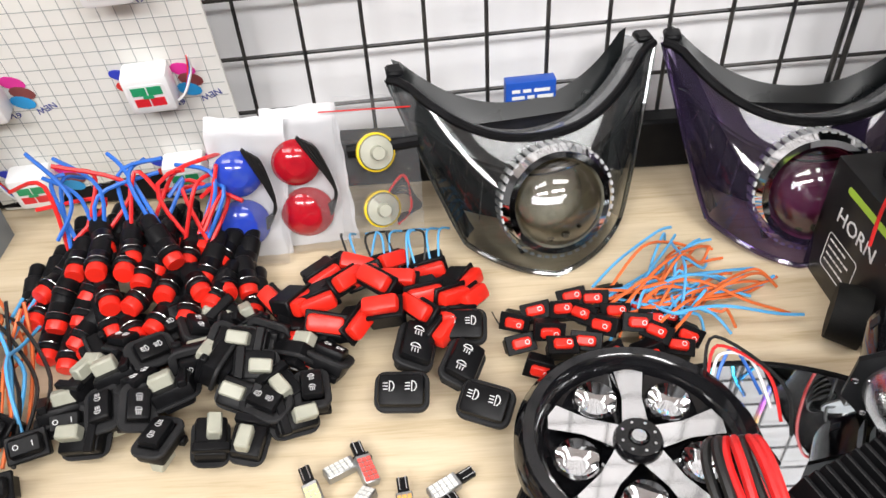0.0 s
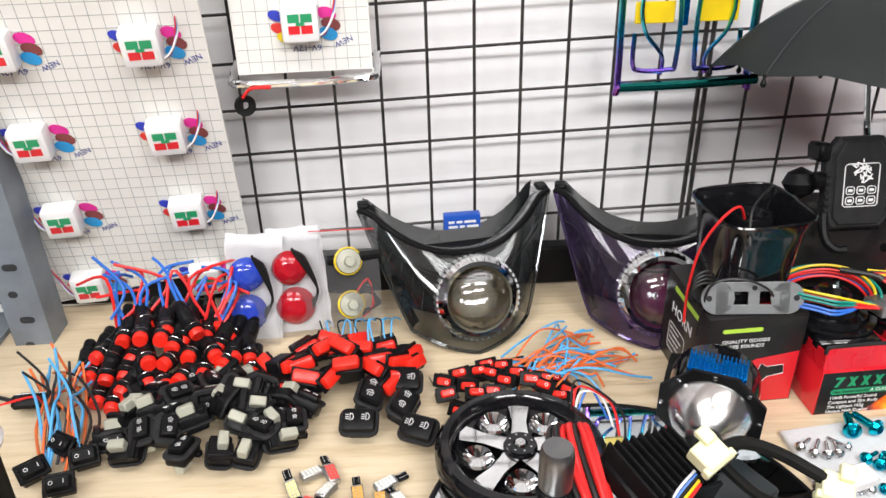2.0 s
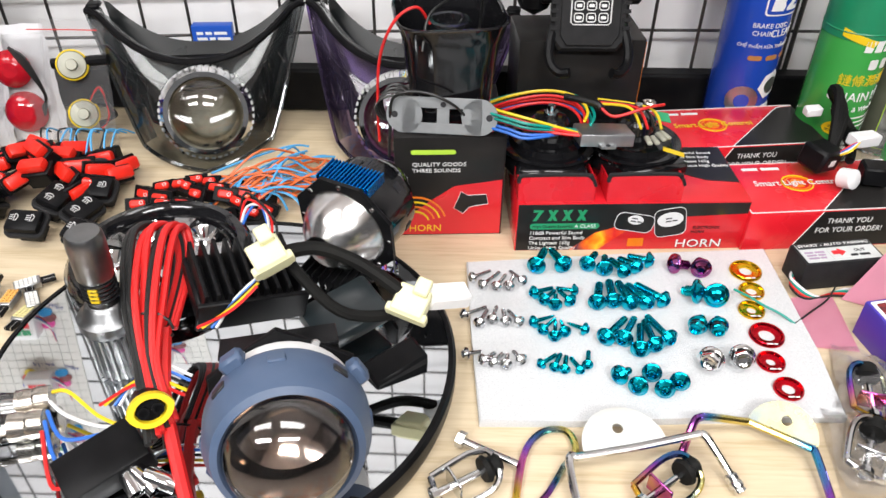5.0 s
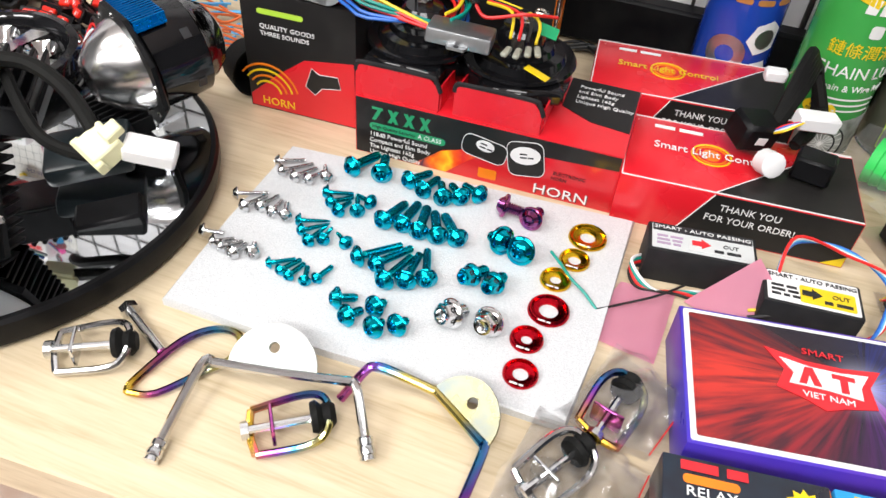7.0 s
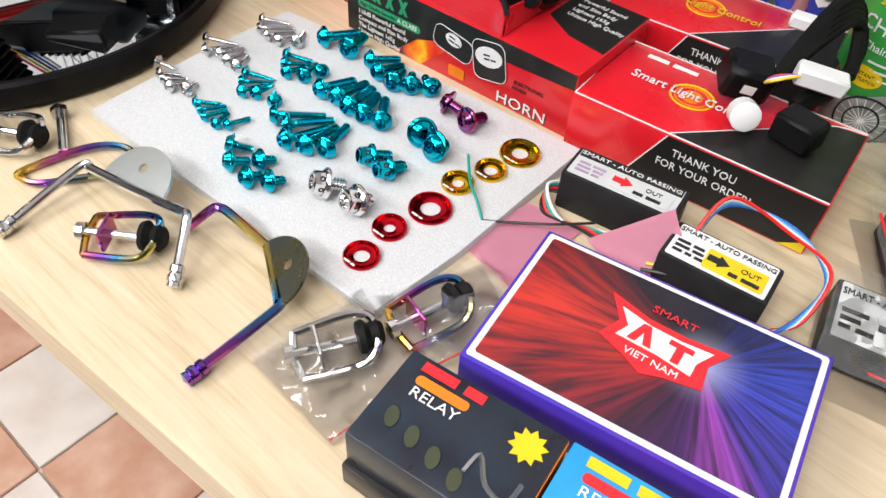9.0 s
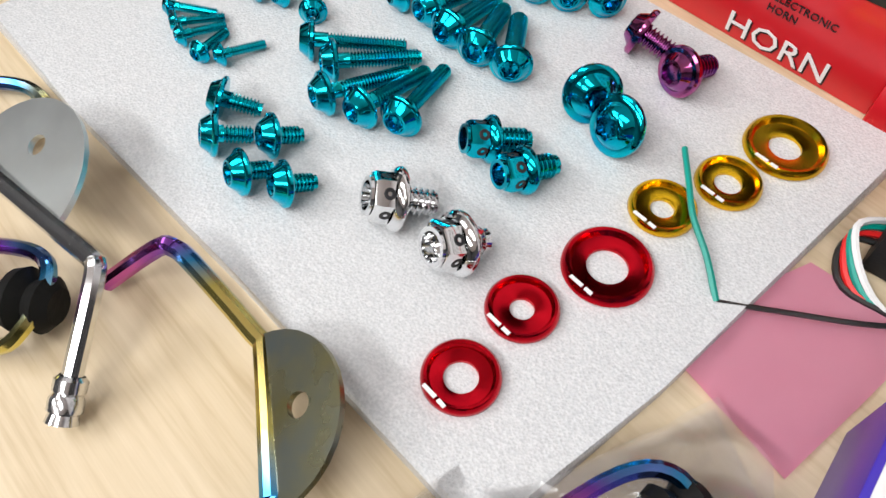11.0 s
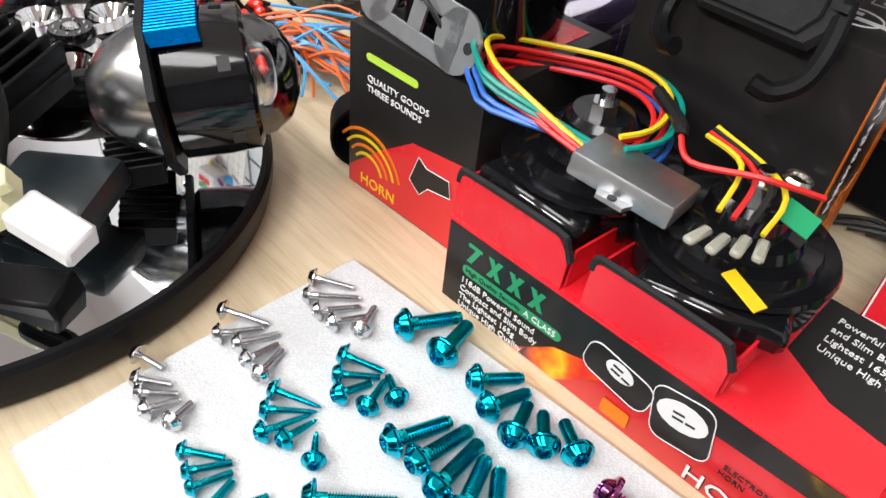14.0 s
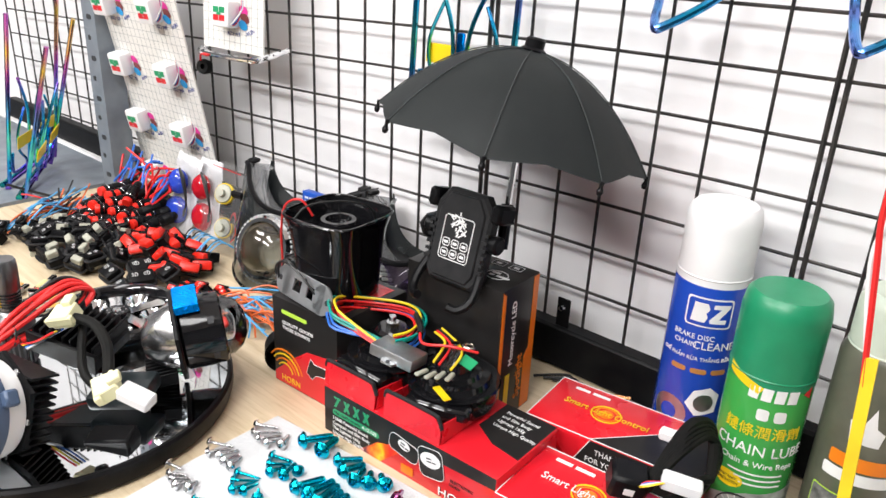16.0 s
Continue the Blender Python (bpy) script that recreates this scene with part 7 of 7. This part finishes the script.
MS = heap(26, 0.066, 0.372, 0.064, 0.042, 0.018, 17)
spread(mini_switch, MS, lambda x, y, h, a, rnd, k: pose(x, y, Z0 + 0.011 + h) @ pose(0, 0, 0, rnd.uniform(10, 70), rnd.uniform(-20, 20), rnd.uniform(-50, 30)), 61)
for k in range(44):
    rnd = random.Random(300 + k)
    x, y = 0.085 + rnd.uniform(-0.02, 0.05), 0.385 + rnd.uniform(-0.025, 0.025)
    ex, ey = rnd.uniform(0.13, 0.215), rnd.uniform(0.37, 0.485)
    pts = [(x, y, Z0 + 0.012 + rnd.uniform(0, 0.012)), (x * 0.6 + ex * 0.4 + rnd.uniform(-0.01, 0.01), y * 0.6 + ey * 0.4 + rnd.uniform(-0.012, 0.012), Z0 + rnd.uniform(0.012, 0.034)), (ex * 0.8 + x * 0.2, ey * 0.85 + y * 0.15 + rnd.uniform(-0.012, 0.012), Z0 + rnd.uniform(0.004, 0.022)), (ex, ey, Z0 + rnd.uniform(0.002, 0.012))]
    tagged(part("lead_end", T(pts, 0.0012, 5, 5), (W_ORG, W_SKY)[k % 2]), ("orange", "sky blue")[k % 2] + " stripped lead of a mini rocker switch", "wire", "mini rocker leads")


def led_board(kind):
    def make(m):
        o = thing("led_wedge", "small LED wedge lamp with " + kind[0] + " chips", "LED lamp", m, "LED wedge lamps " + kind[0])
        part("board", B(0.010, 0.020, 0.006, (0, 0, 0), bev=0.0006), ALU, o)
        bm = bmesh.new()
        for i in range(3):
            for j in range(5):
                box(bm, 0.0024, 0.0026, 0.0008, (-0.003 + 0.003 * i, -0.0075 + 0.0034 * j, 0.0033))
        tagged(part("chip_grid", bm, kind[1], o, smooth=False), kind="stuff")
        part("foot", B(0.007, 0.012, 0.003, (0, 0.015, 0), bev=0.0004), BLACK, o)
        for s in (-1, 1):
            part("pin", T([(s * 0.002, 0.012, 0.002), (s * 0.002, 0.021, 0.002), (s * 0.002, 0.021, -0.002)], 0.0004, 4, 1), STEEL, o)
        return o
    return make


LS = heap(15, -0.088, 0.246, 0.060, 0.042, 0.008, 23)
LED_KINDS = (("cream", mat("cream_led", (0.75, 0.68, 0.32), 0.4)), ("white", mat("white_led", (0.80, 0.80, 0.76), 0.4)), ("red", mat("red_led", (0.80, 0.10, 0.08), 0.4)), ("amber", mat("amber_led", (0.80, 0.42, 0.10), 0.4)))
for k in range(4):
    spread(led_board(LED_KINDS[k]), LS[k::4], lambda x, y, h, a, rnd, i: pose(x, y, Z0 + 0.005 + h, rnd.uniform(-8, 14), rnd.uniform(-14, 14), rnd.uniform(-60, 60) + (180 if rnd.random() < 0.3 else 0)), 70 + k)


def tail_bulb(m):
    o = thing("led_tail_bulb", "nickel bayonet LED bulb with a white chip face", "bulb", m, "nickel LED bulbs")
    part("shell", L([(0, -0.018), (0.0035, -0.018), (0.004, -0.016), (0.0065, -0.015), (0.0068, -0.002), (0.0080, 0.003), (0.0092, 0.006), (0.0088, 0.0072)], 18), NICKEL, o)
    part("face", L([(0.0088, 0.0070), (0.0084, 0.0074), (0, 0.0074)], 18), WHITE, o, "white chip face")
    bm = bmesh.new()
    for i in range(9):
        box(bm, 0.0016, 0.0022, 0.0006, (0.0062, 0, 0.0076), m=pose(0, 0, 0, 0, 0, 40 * i))
    part("chip_ring", bm, mat("pale_yellow_chip", (0.75, 0.70, 0.35), 0.4), o, smooth=False)
    part("core", L([(0.0026, 0.0074), (0.0026, 0.0082), (0, 0.0082)], 10), mat("violet_chip", (0.22, 0.05, 0.35), 0.4), o)
    part("contact", L([(0, -0.0200), (0.0018, -0.0195), (0.0025, -0.018)], 10), BLACK, o)
    return o


TB = heap(26, -0.082, 0.118, 0.072, 0.050, 0.016, 29)
spread(tail_bulb, TB, lambda x, y, h, a, rnd, k: pose(x, y, Z0 + 0.0095 + h) @ pose(0, 0, 0, rnd.choice((25, 40, 95, 92, 60, 100)) + rnd.uniform(-10, 10), 0, rnd.uniform(-120, 120)), 81)


def dash_bulb(m):
    o = thing("dash_bulb", "tiny dashboard bulb in a black holder", "bulb", m, "dashboard bulbs")
    part("holder", L([(0, -0.010), (0.0018, -0.010), (0.0022, -0.004), (0.0052, -0.003), (0.0054, 0.002), (0.0040, 0.003), (0.0036, 0.007), (0, 0.007)], 12), BLACK, o)
    part("wing", B(0.011, 0.0022, 0.005, (0, 0, -0.006), bev=0.0006), BLACK, o)
    part("bulb", L([(0.0030, 0.007), (0.0034, 0.011), (0.0026, 0.015), (0, 0.0165)], 10), clear("pinkish_bulb_glass", (0.92, 0.84, 0.84), 1.0, 0.03, haze=0.25, haze_color=(0.85, 0.72, 0.70)), o, "clear bulb glass")
    return o


DB = heap(85, -0.250, 0.138, 0.098, 0.078, 0.022, 37)
spread(dash_bulb, DB, lambda x, y, h, a, rnd, k: pose(x, y, Z0 + 0.006 + h) @ pose(0, 0, 0, rnd.uniform(40, 130), rnd.uniform(-30, 30), rnd.uniform(0, 360)), 91)
for k, (x, y) in enumerate(((-0.203, 0.236), (-0.191, 0.236))):
    o = thing("crystal_wedge", "clear ribbed wedge bulb lying on the table", "bulb", pose(x, y, Z0 + 0.005, 0, 0, 12 - 16 * k), "clear wedge bulbs")
    part("body", B(0.009, 0.018, 0.009, bev=0.0015), clear("icy_plastic", (0.9, 0.93, 0.95), 1.0, 0.1, haze=0.45), o)
    for j in range(3):
        part("rib", B(0.010, 0.0022, 0.010, (0, -0.006 + 0.005 * j, 0), bev=0.0008), WHITE, o)


def orange_unit(m):
    o = thing("orange_flasher", "bright orange plastic flasher unit with ribbed sides", "flasher", m, "orange flasher units")
    part("case", B(0.038, 0.034, 0.026, (0, 0, 0.013), bev=0.002, seg=2), ORANGEP, o)
    for j in range(4):
        part("ridge", B(0.030, 0.0012, 0.0014, (0, -0.0172, 0.006 + 0.0045 * j), bev=0.0004), ORANGEP, o)
    for q in (-0.005, 0.005):
        part("mark", B(0.007, 0.0018, 0.0004, (0.004, q, 0.0262)), INKB, o, smooth=False)
        part("mark", B(0.0018, 0.006, 0.0004, (0.0, q, 0.0262)), INKB, o, smooth=False)
    for s in (-1, 1):
        part("blade", B(0.012, 0.0010, 0.006, (0.024, s * 0.006, 0.013), bev=0.0003), STEEL, o)
    return o


spread(orange_unit, [(-0.168, 0.058, 0, 2), (-0.130, 0.068, 0, 12), (-0.196, 0.094, 0, 8), (-0.146, 0.106, 0, 6)], lambda x, y, h, a, rnd, k: pose(x, y, Z0 + h, 0, 0, a + (180 if k in (1,) else 0)), 2)


def boat_switch(m):
    o = thing("rocker_switch", "black two-way rocker switch with white marks", "switch", m, "black rocker switches")
    part("body", B(0.020, 0.014, 0.016, (0, 0, -0.007), bev=0.001), BLACK, o)
    part("frame", B(0.026, 0.019, 0.003, (0, 0, 0.002), bev=0.001), BLACK, o)
    part("key", B(0.021, 0.013, 0.006, (0, 0, 0.005), bev=0.002), BLACK, o)
    for x, s in ((-0.005, "O"), (0.005, "I")):
        lettering(s, 0.005, INKW, o, pose(x, 0, 0.0082), 1, "CENTER")
    return o


spread(boat_switch, [(-0.292, 0.322, 0, 10), (-0.335, 0.318, 0.004, -30), (-0.312, 0.305, 0, 20), (-0.322, 0.274, 0, 14), (-0.352, 0.292, 0, 40)], lambda x, y, h, a, rnd, k: pose(x, y, Z0 + 0.016 + h, 32, 0, a), 3)
for k in range(22):
    rnd = random.Random(400 + k)
    x, y = -0.335 + rnd.uniform(-0.02, 0.025), 0.308 + rnd.uniform(-0.02, 0.02)
    pts = [(x, y, Z0 + 0.012), (x - 0.012 + rnd.uniform(-0.01, 0.01), y + 0.045, Z0 + 0.02 + rnd.uniform(-0.01, 0.02)), (x - 0.030 + rnd.uniform(-0.015, 0.015), y + 0.080, Z0 + 0.024 + rnd.uniform(-0.015, 0.015)), (x - 0.045 + rnd.uniform(-0.02, 0.03), y + 0.120 + rnd.uniform(-0.02, 0.02), Z0 + 0.022 + rnd.uniform(-0.015, 0.02))]
    tagged(part("lead_end", T(pts, 0.0014, 6, 5), (W_SKY, W_ORG, W_BLK)[k % 3]), ("sky blue", "orange", "black")[k % 3] + " lead of a rocker switch", "wire", "rocker switch leads")
qm = thing("tagged_module", "small black module with a white printed code label", "module", pose(-0.394, 0.392, Z0 + 0.012, -35, 10, 18))
part("case", B(0.034, 0.036, 0.014, bev=0.003), BLACK, qm)
part("label_plate", B(0.026, 0.030, 0.0006, (0, 0, 0.0072)), CARDW, qm, smooth=False)
bars(qm, pose(-0.010, 0.008, 0.0078), 3, 0.018, 0.003, INKB, 0.006, 70)
part("cable", T([(-0.016, 0.010, 0), (-0.05, 0.03, 0.01), (-0.08, 0.02, 0.005), (-0.10, -0.01, 0)], 0.0022, 7, 6), W_BLK, qm)
part("lead", T([(0.010, -0.018, -0.002), (0.004, -0.030, 0.004), (-0.02, -0.040, 0.0), (-0.04, -0.034, -0.004)], 0.0012, 6, 6), W_RED, qm)
gr = thing("throttle_grip", "black rubber throttle grip standing with a white tube end", "grip", pose(-0.338, 0.212, Z0))
part("rubber", L([(0.024, 0), (0.026, 0.003), (0.025, 0.010), (0.019, 0.018), (0.0175, 0.060), (0.0185, 0.104), (0.021, 0.110), (0.021, 0.116), (0.015, 0.117)], 32), RUBBER, gr)
part("white_end", L([(0.015, 0.112), (0.024, 0.114), (0.026, 0.119), (0.024, 0.124), (0.015, 0.125), (0.0135, 0.118), (0.0135, 0.080), (0, 0.080)], 32), WHITE, gr, "white throttle tube end")

# ---- printed cards, bags and racks on the wall ----
GRIDC = mat("off_white_card", (0.78, 0.77, 0.73), 0.55, color2=(0.72, 0.71, 0.68), scale=6)
FINE = mat("grey_print_line", (0.36, 0.38, 0.38), 0.6)


def flasher_card(m, w, h, label, boxes):
    """A white card, ruled with fine lines, hung upside down, with small white relays fixed on it."""
    o = thing("display_card", label, "display card", m, "flasher display cards")
    F = face(0, 0, 0)
    part("card", B(w, 0.003, h, (0, 0, h / 2), bev=0.0005), GRIDC, o, smooth=False)
    bm = bmesh.new()
    n = int(w / 0.0128)
    for i in range(1, n + 1):
        box(bm, 0.0005, 0.0003, h - 0.004, (-w / 2 + i * w / (n + 1), -0.0016, h / 2))
    k = int(h / 0.0128)
    for j in range(1, k + 1):
        box(bm, w - 0.004, 0.0003, 0.0005, (0, -0.0016, j * h / (k + 1)))
    tagged(part("ruled_grid", bm, FINE, o, smooth=False), kind="stuff")
    for bx, bz in boxes:
        u = part("relay_box", B(0.036, 0.022, 0.036, bev=0.004, seg=2), WHITE, o, "white plastic flasher relay", m=pose(bx, -0.0128, bz, 0, 0, 4))
        G = face(0, -0.011, 0)
        ink("badge", rrect(0.028, 0.022, 0.003, 3), mat("badge_white", (0.86, 0.86, 0.86), 0.3), u, G)
        for sx in (-1, 1):
            for sz, mt in ((1, INKG), (-1, INKR)):
                ink("emblem_half", [(sx * 0.0060 - 0.0054, 0.0015 * sz), (sx * 0.0060 + 0.0054, 0.0015 * sz), (sx * 0.0060 + 0.0054, 0.0092 * sz), (sx * 0.0060 - 0.0054, 0.0092 * sz)] if sz > 0 else [(sx * 0.0060 - 0.0054, -0.0092), (sx * 0.0060 + 0.0054, -0.0092), (sx * 0.0060 + 0.0054, -0.0015), (sx * 0.0060 - 0.0054, -0.0015)], mt, u, G @ pose(0, 0, 0.0004))
        ink("emblem_bar", rrect(0.008, 0.003, 0.0005, 1), INKG, u, G @ pose(0, 0, 0.0008))
        for q, (px, pz, c) in enumerate(((0.030, 0.010, (0.75, 0.03, 0.32)), (0.034, 0.000, (0.22, 0.05, 0.05)), (0.030, -0.009, (0.02, 0.32, 0.70)), (-0.028, 0.010, (0.03, 0.05, 0.50)), (-0.026, -0.002, (0.75, 0.04, 0.03)), (-0.020, -0.011, (0.85, 0.65, 0.02)))):
            ink("printed_petal", [(x * 1.25, y * 0.8) for x, y in circle(0.0078 if px > 0 else 0.0062, 12)], mat("petal_%d" % q, c, 0.5), o, F @ pose(bx + px * 0.85, bz + pz - 0.004, 0.0019 + 0.0003 * q, 0, 0, -20))
        for q, mt in enumerate((W_RED, W_BLUE, W_WHT)):
            side = 1 if bx > -0.02 or w < 0.2 else -1
            part("lead", T([(bx + side * 0.010, -0.016, bz - 0.016), (bx + side * 0.024, -0.012 - 0.002 * q, bz - 0.010 + 0.001 * q), (bx + side * (0.032 + 0.001 * q), -0.010, bz + 0.010), (bx + side * 0.036, -0.012, bz + 0.026)], 0.0011, 5, 5), mt, u, m=u.matrix_basis.inverted())
        lettering("6V-12V", 0.0082, mat("blue_ink", (0.04, 0.06, 0.28), 0.5), o, F @ pose(bx + 0.004, bz - 0.026, 0.0018, 0, 0, 180), 1.15, "CENTER")
        lettering("NEW", 0.0082, mat("blue_ink", (0.04, 0.06, 0.28), 0.5), o, F @ pose(bx + 0.040, bz - 0.021, 0.0018, 0, 0, 200), 1.0, "CENTER")
    return o


flasher_card(pose(-0.322, 0.584, Z0 + 0.002, 11, 0, 2), 0.236, 0.52, "tall ruled white card with rows of flasher relays", [(bx, 0.040 + 0.0965 * j) for j in range(6) for bx in (-0.070, 0.062)])
flasher_card(pose(-0.116, 0.556, 1.030, -4, 0, 3), 0.134, 0.17, "small ruled white card with flasher relays on a rack", [(0.0, 0.050), (0.0, 0.135)])
cr_ = thing("chrome_rack", "chrome wire rack end holding a display card", "rack", pose(0, 0, 0))
part("hoop", T([(-0.190, 0.598, 1.034), (-0.190, 0.560, 1.026), (-0.183, 0.545, 1.023), (-0.120, 0.540, 1.024), (-0.054, 0.543, 1.026), (-0.046, 0.556, 1.028), (-0.046, 0.598, 1.036)], 0.0042, 10, 5), CHROME, cr_)
part("rubber_stop", L([(0.004, -0.005), (0.010, -0.006), (0.011, 0), (0.010, 0.006), (0.004, 0.005)], 18, pose(-0.180, 0.548, 1.000, 80, 0, 20)), RUBBER, cr_, "black rubber ring")
part("red_tie", T([(-0.180, 0.542, 1.010), (-0.170, 0.538, 1.020), (-0.150, 0.536, 1.021)], 0.0016, 6, 4), W_RED, cr_)

# slotted steel post and grey side counter
po = thing("slotted_post", "grey painted slotted angle steel post", "post", pose(-0.442, 0.505, 0.45))
part("front_leaf", B(0.040, 0.002, 1.45, (0, 0, 0.725)), GREYST, po, smooth=False)
part("side_leaf", B(0.002, 0.040, 1.45, (0.021, 0.019, 0.725)), GREYST, po, smooth=False)
# Slots are flat patches on the leaf, with the shade inside painted dark.
for k in range(30):
    part("slot", P(rrect(0.016 if k % 2 else 0.010, 0.008, 0.004, 4), 0, 0.0005, face(-0.004 + 0.006 * (k % 2), -0.001, 0.30 + 0.033 * k)), mat("slot_shade", (0.03, 0.032, 0.035), 0.7), po, smooth=False)
sc = thing("side_counter", "grey painted steel side counter with a white edge strip", "counter", pose(0, 0, 0))
part("top", B(0.90, 0.34, 0.02, (-0.93, 0.40, Z0 - 0.004)), GREYST, sc, smooth=False)
part("edge_strip", B(0.90, 0.018, 0.024, (-0.93, 0.575, Z0 - 0.002), bev=0.002), WHITE, sc, "white edge strip")
for x in (-1.34, -0.66):
    part("leg", B(0.04, 0.04, 0.736, (x, 0.30, 0.368), bev=0.002), GREYST, sc)


def reflector_bag(m, disc_mat, label):
    o = thing("zip_pouch", label, "pouch", m, "small parts pouches")
    bm = sheet_patch([(-0.030, 0, 0.0), (0.030, 0, 0.0), (0.030, 0.012, 0.120), (-0.030, 0.012, 0.120)], 14, 20, 0.013, 7)
    part("back_film", bm, mat("white_film", (0.80, 0.80, 0.82), 0.3), o, "white film back")
    for z, r in ((0.034, 0.0215), (0.080, 0.0190)):
        part("reflector", L([(0, 0.010), (r * 0.4, 0.0095), (r * 0.75, 0.0070), (r, 0.0015), (r, 0), (0, 0)], 24, pose(-0.007, -0.002, z, 82, 0, 10)), disc_mat, o, "round reflector")
    for k in range(4):
        part("lead", T([(0.012, -0.004, 0.030 + 0.003 * k), (0.020, -0.006, 0.055), (0.012 - 0.004 * k, -0.007, 0.092 + 0.003 * k), (0.004, -0.006, 0.096), (0.016, -0.006, 0.075)], 0.0014, 6, 6), W_BLK, o)
    part("front_film", sheet_patch([(-0.029, -0.014, 0.002), (0.029, -0.014, 0.002), (0.029, 0.006, 0.112), (-0.029, 0.006, 0.112)], 14, 18, 0.011, 8), BAG, o, "clear film front")
    return o


reflector_bag(pose(-0.196, 0.492, Z0 + 0.001, -6, 6, 4), mat("blue_reflector", (0.015, 0.045, 0.46), 0.12, color2=(0.04, 0.08, 0.42), scale=80), "white zip pouch with blue horn discs and leads")
reflector_bag(pose(-0.140, 0.504, Z0 + 0.001, -6, -3, 0), mat("red_reflector", (0.48, 0.01, 0.02), 0.12, color2=(0.35, 0.005, 0.015), scale=80), "white zip pouch with red reflectors and leads")
cb = thing("clear_pouch", "clear zip pouch with yellow-capped parts", "pouch", pose(-0.088, 0.510, Z0 + 0.001, -6, 0, 0))
for z in (0.030, 0.082):
    part("knob", L([(0, 0), (0.014, 0), (0.015, 0.004), (0.013, 0.012), (0.006, 0.013), (0.005, 0.018), (0, 0.018)], 20, pose(-0.002, -0.004, z, 70, 0, 20)), GREYP, cb)
    part("band", L([(0.0152, 0.004), (0.0155, 0.009), (0.0140, 0.010)], 20, pose(-0.002, -0.004, z, 70, 0, 20)), W_YEL, cb, "yellow band")
part("shaft", T([(-0.022, -0.006, 0.084), (0.034, -0.002, 0.088)], 0.0055, 10, 1), BLACK, cb)
for k in range(5):
    part("lead", T([(0.004, -0.004, 0.040), (0.020, -0.006, 0.060 - 0.004 * k), (0.024 + 0.002 * k, -0.006, 0.030), (0.012, -0.006, 0.014 + 0.002 * k)], 0.0013, 6, 6), W_BLK if k else W_RED, cb)
part("film", sheet_patch([(-0.032, -0.022, 0.0), (0.034, -0.022, 0.0), (0.034, 0.004, 0.125), (-0.032, 0.004, 0.125)], 14, 20, 0.013, 12), BAG, cb, "clear film")
part("seal", T([(-0.040, -0.004, 0.118), (0.0, -0.005, 0.1185), (0.030, -0.004, 0.118)], 0.0006, 4, 2), W_RED, cb, "red seal line")


def carrier_rack(m, label, s=1.0):
    """A bent-tube rear rack: outer hoop, two inner loops and yellow strips."""
    o = thing("carrier_rack", label, "rack", m, "heat-tinted racks")
    part("hoop", T([(-0.070 * s, 0, 0.26 * s), (-0.070 * s, 0, 0.012), (-0.066 * s, -0.004, 0.002), (0, -0.006, 0.0), (0.066 * s, -0.004, 0.002), (0.070 * s, 0, 0.012), (0.070 * s, 0, 0.26 * s)], 0.0036, 10, 4), RAINBOWZ, o)
    part("front_bar", T([(-0.070 * s, -0.008, 0.0), (0, -0.010, 0.001), (0.078 * s, -0.008, 0.003)], 0.0050, 10, 3), mat("teal_tube", (0.02, 0.30, 0.28), 0.15, 1.0), o, "teal cross bar")
    for c in (-1, 1):
        part("loop", T([(c * 0.056 * s, -0.002, 0.055), (c * 0.056 * s, -0.002, 0.024), (c * 0.048 * s, -0.002, 0.016), (c * 0.018 * s, -0.002, 0.016), (c * 0.010 * s, -0.002, 0.024), (c * 0.012 * s, -0.002, 0.10 * s), (c * 0.040 * s, -0.002, 0.16 * s)], 0.0026, 8, 5), RAINBOWZ, o)
        part("curl", T([(c * 0.024 * s, 0.002, 0.010), (c * 0.024 * s, 0.002, 0.030), (c * 0.044 * s, 0.002, 0.056), (c * 0.048 * s, 0.002, 0.090), (c * 0.030 * s, 0.002, 0.13)], 0.0022, 8, 5), RAINBOWZ, o)
        part("strip", B(0.042 * s, 0.002, 0.022, (c * 0.034 * s, 0.006, 0.074), bev=0.0006), INKY, o, "yellow strip")
    part("clip", B(0.010, 0.004, 0.040, (-0.004, 0.004, 0.080), bev=0.001), BLUEA, o)
    return o


carrier_rack(pose(0.279, 0.580, 0.996, -3, 0, 1), "heat-tinted rainbow carrier rack hanging on the grid")
carrier_rack(pose(-0.600, 0.440, Z0 + 0.020, -12, 6, -50), "heat-tinted rainbow carrier rack standing on the counter", 1.15)
carrier_rack(pose(-0.540, 0.425, Z0 + 0.018, -18, 10, -40), "heat-tinted blue carrier rack standing on the counter", 1.05)
for x in (0.524, 0.683):
    o = thing("grid_hook", "heat-tinted bent steel hook hanging on the grid", "hook", pose(x, 0.600, 1.128), "grid hooks")
    part("rod", T([(-0.030, 0.002, 0.075), (-0.022, -0.010, 0.030), (-0.004, -0.050, 0.004), (0.006, -0.050, 0.004), (0.032, -0.020, 0.026), (0.060, 0.002, 0.060)], 0.0040, 10, 6), RAINBOWZ, o)
# handwriting on the table
hw = tagged(part("pen_writing", T([(0.0, 0.010, 0), (0.002, -0.008, 0), (0.012, -0.006, 0), (0.016, 0.002, 0)], 0.0005, 4, 4), INKB, m=pose(-0.004, 0.402, Z0 + 0.0004, 0, 0, 14)), "black pen writing on the table top", "writing")
for k in range(4):
    part("pen_stroke", T([(0.016 + 0.006 * k, -0.005, 0), (0.017 + 0.006 * k, 0.001, 0), (0.020 + 0.006 * k, -0.004, 0)], 0.0005, 4, 3), INKB, hw)
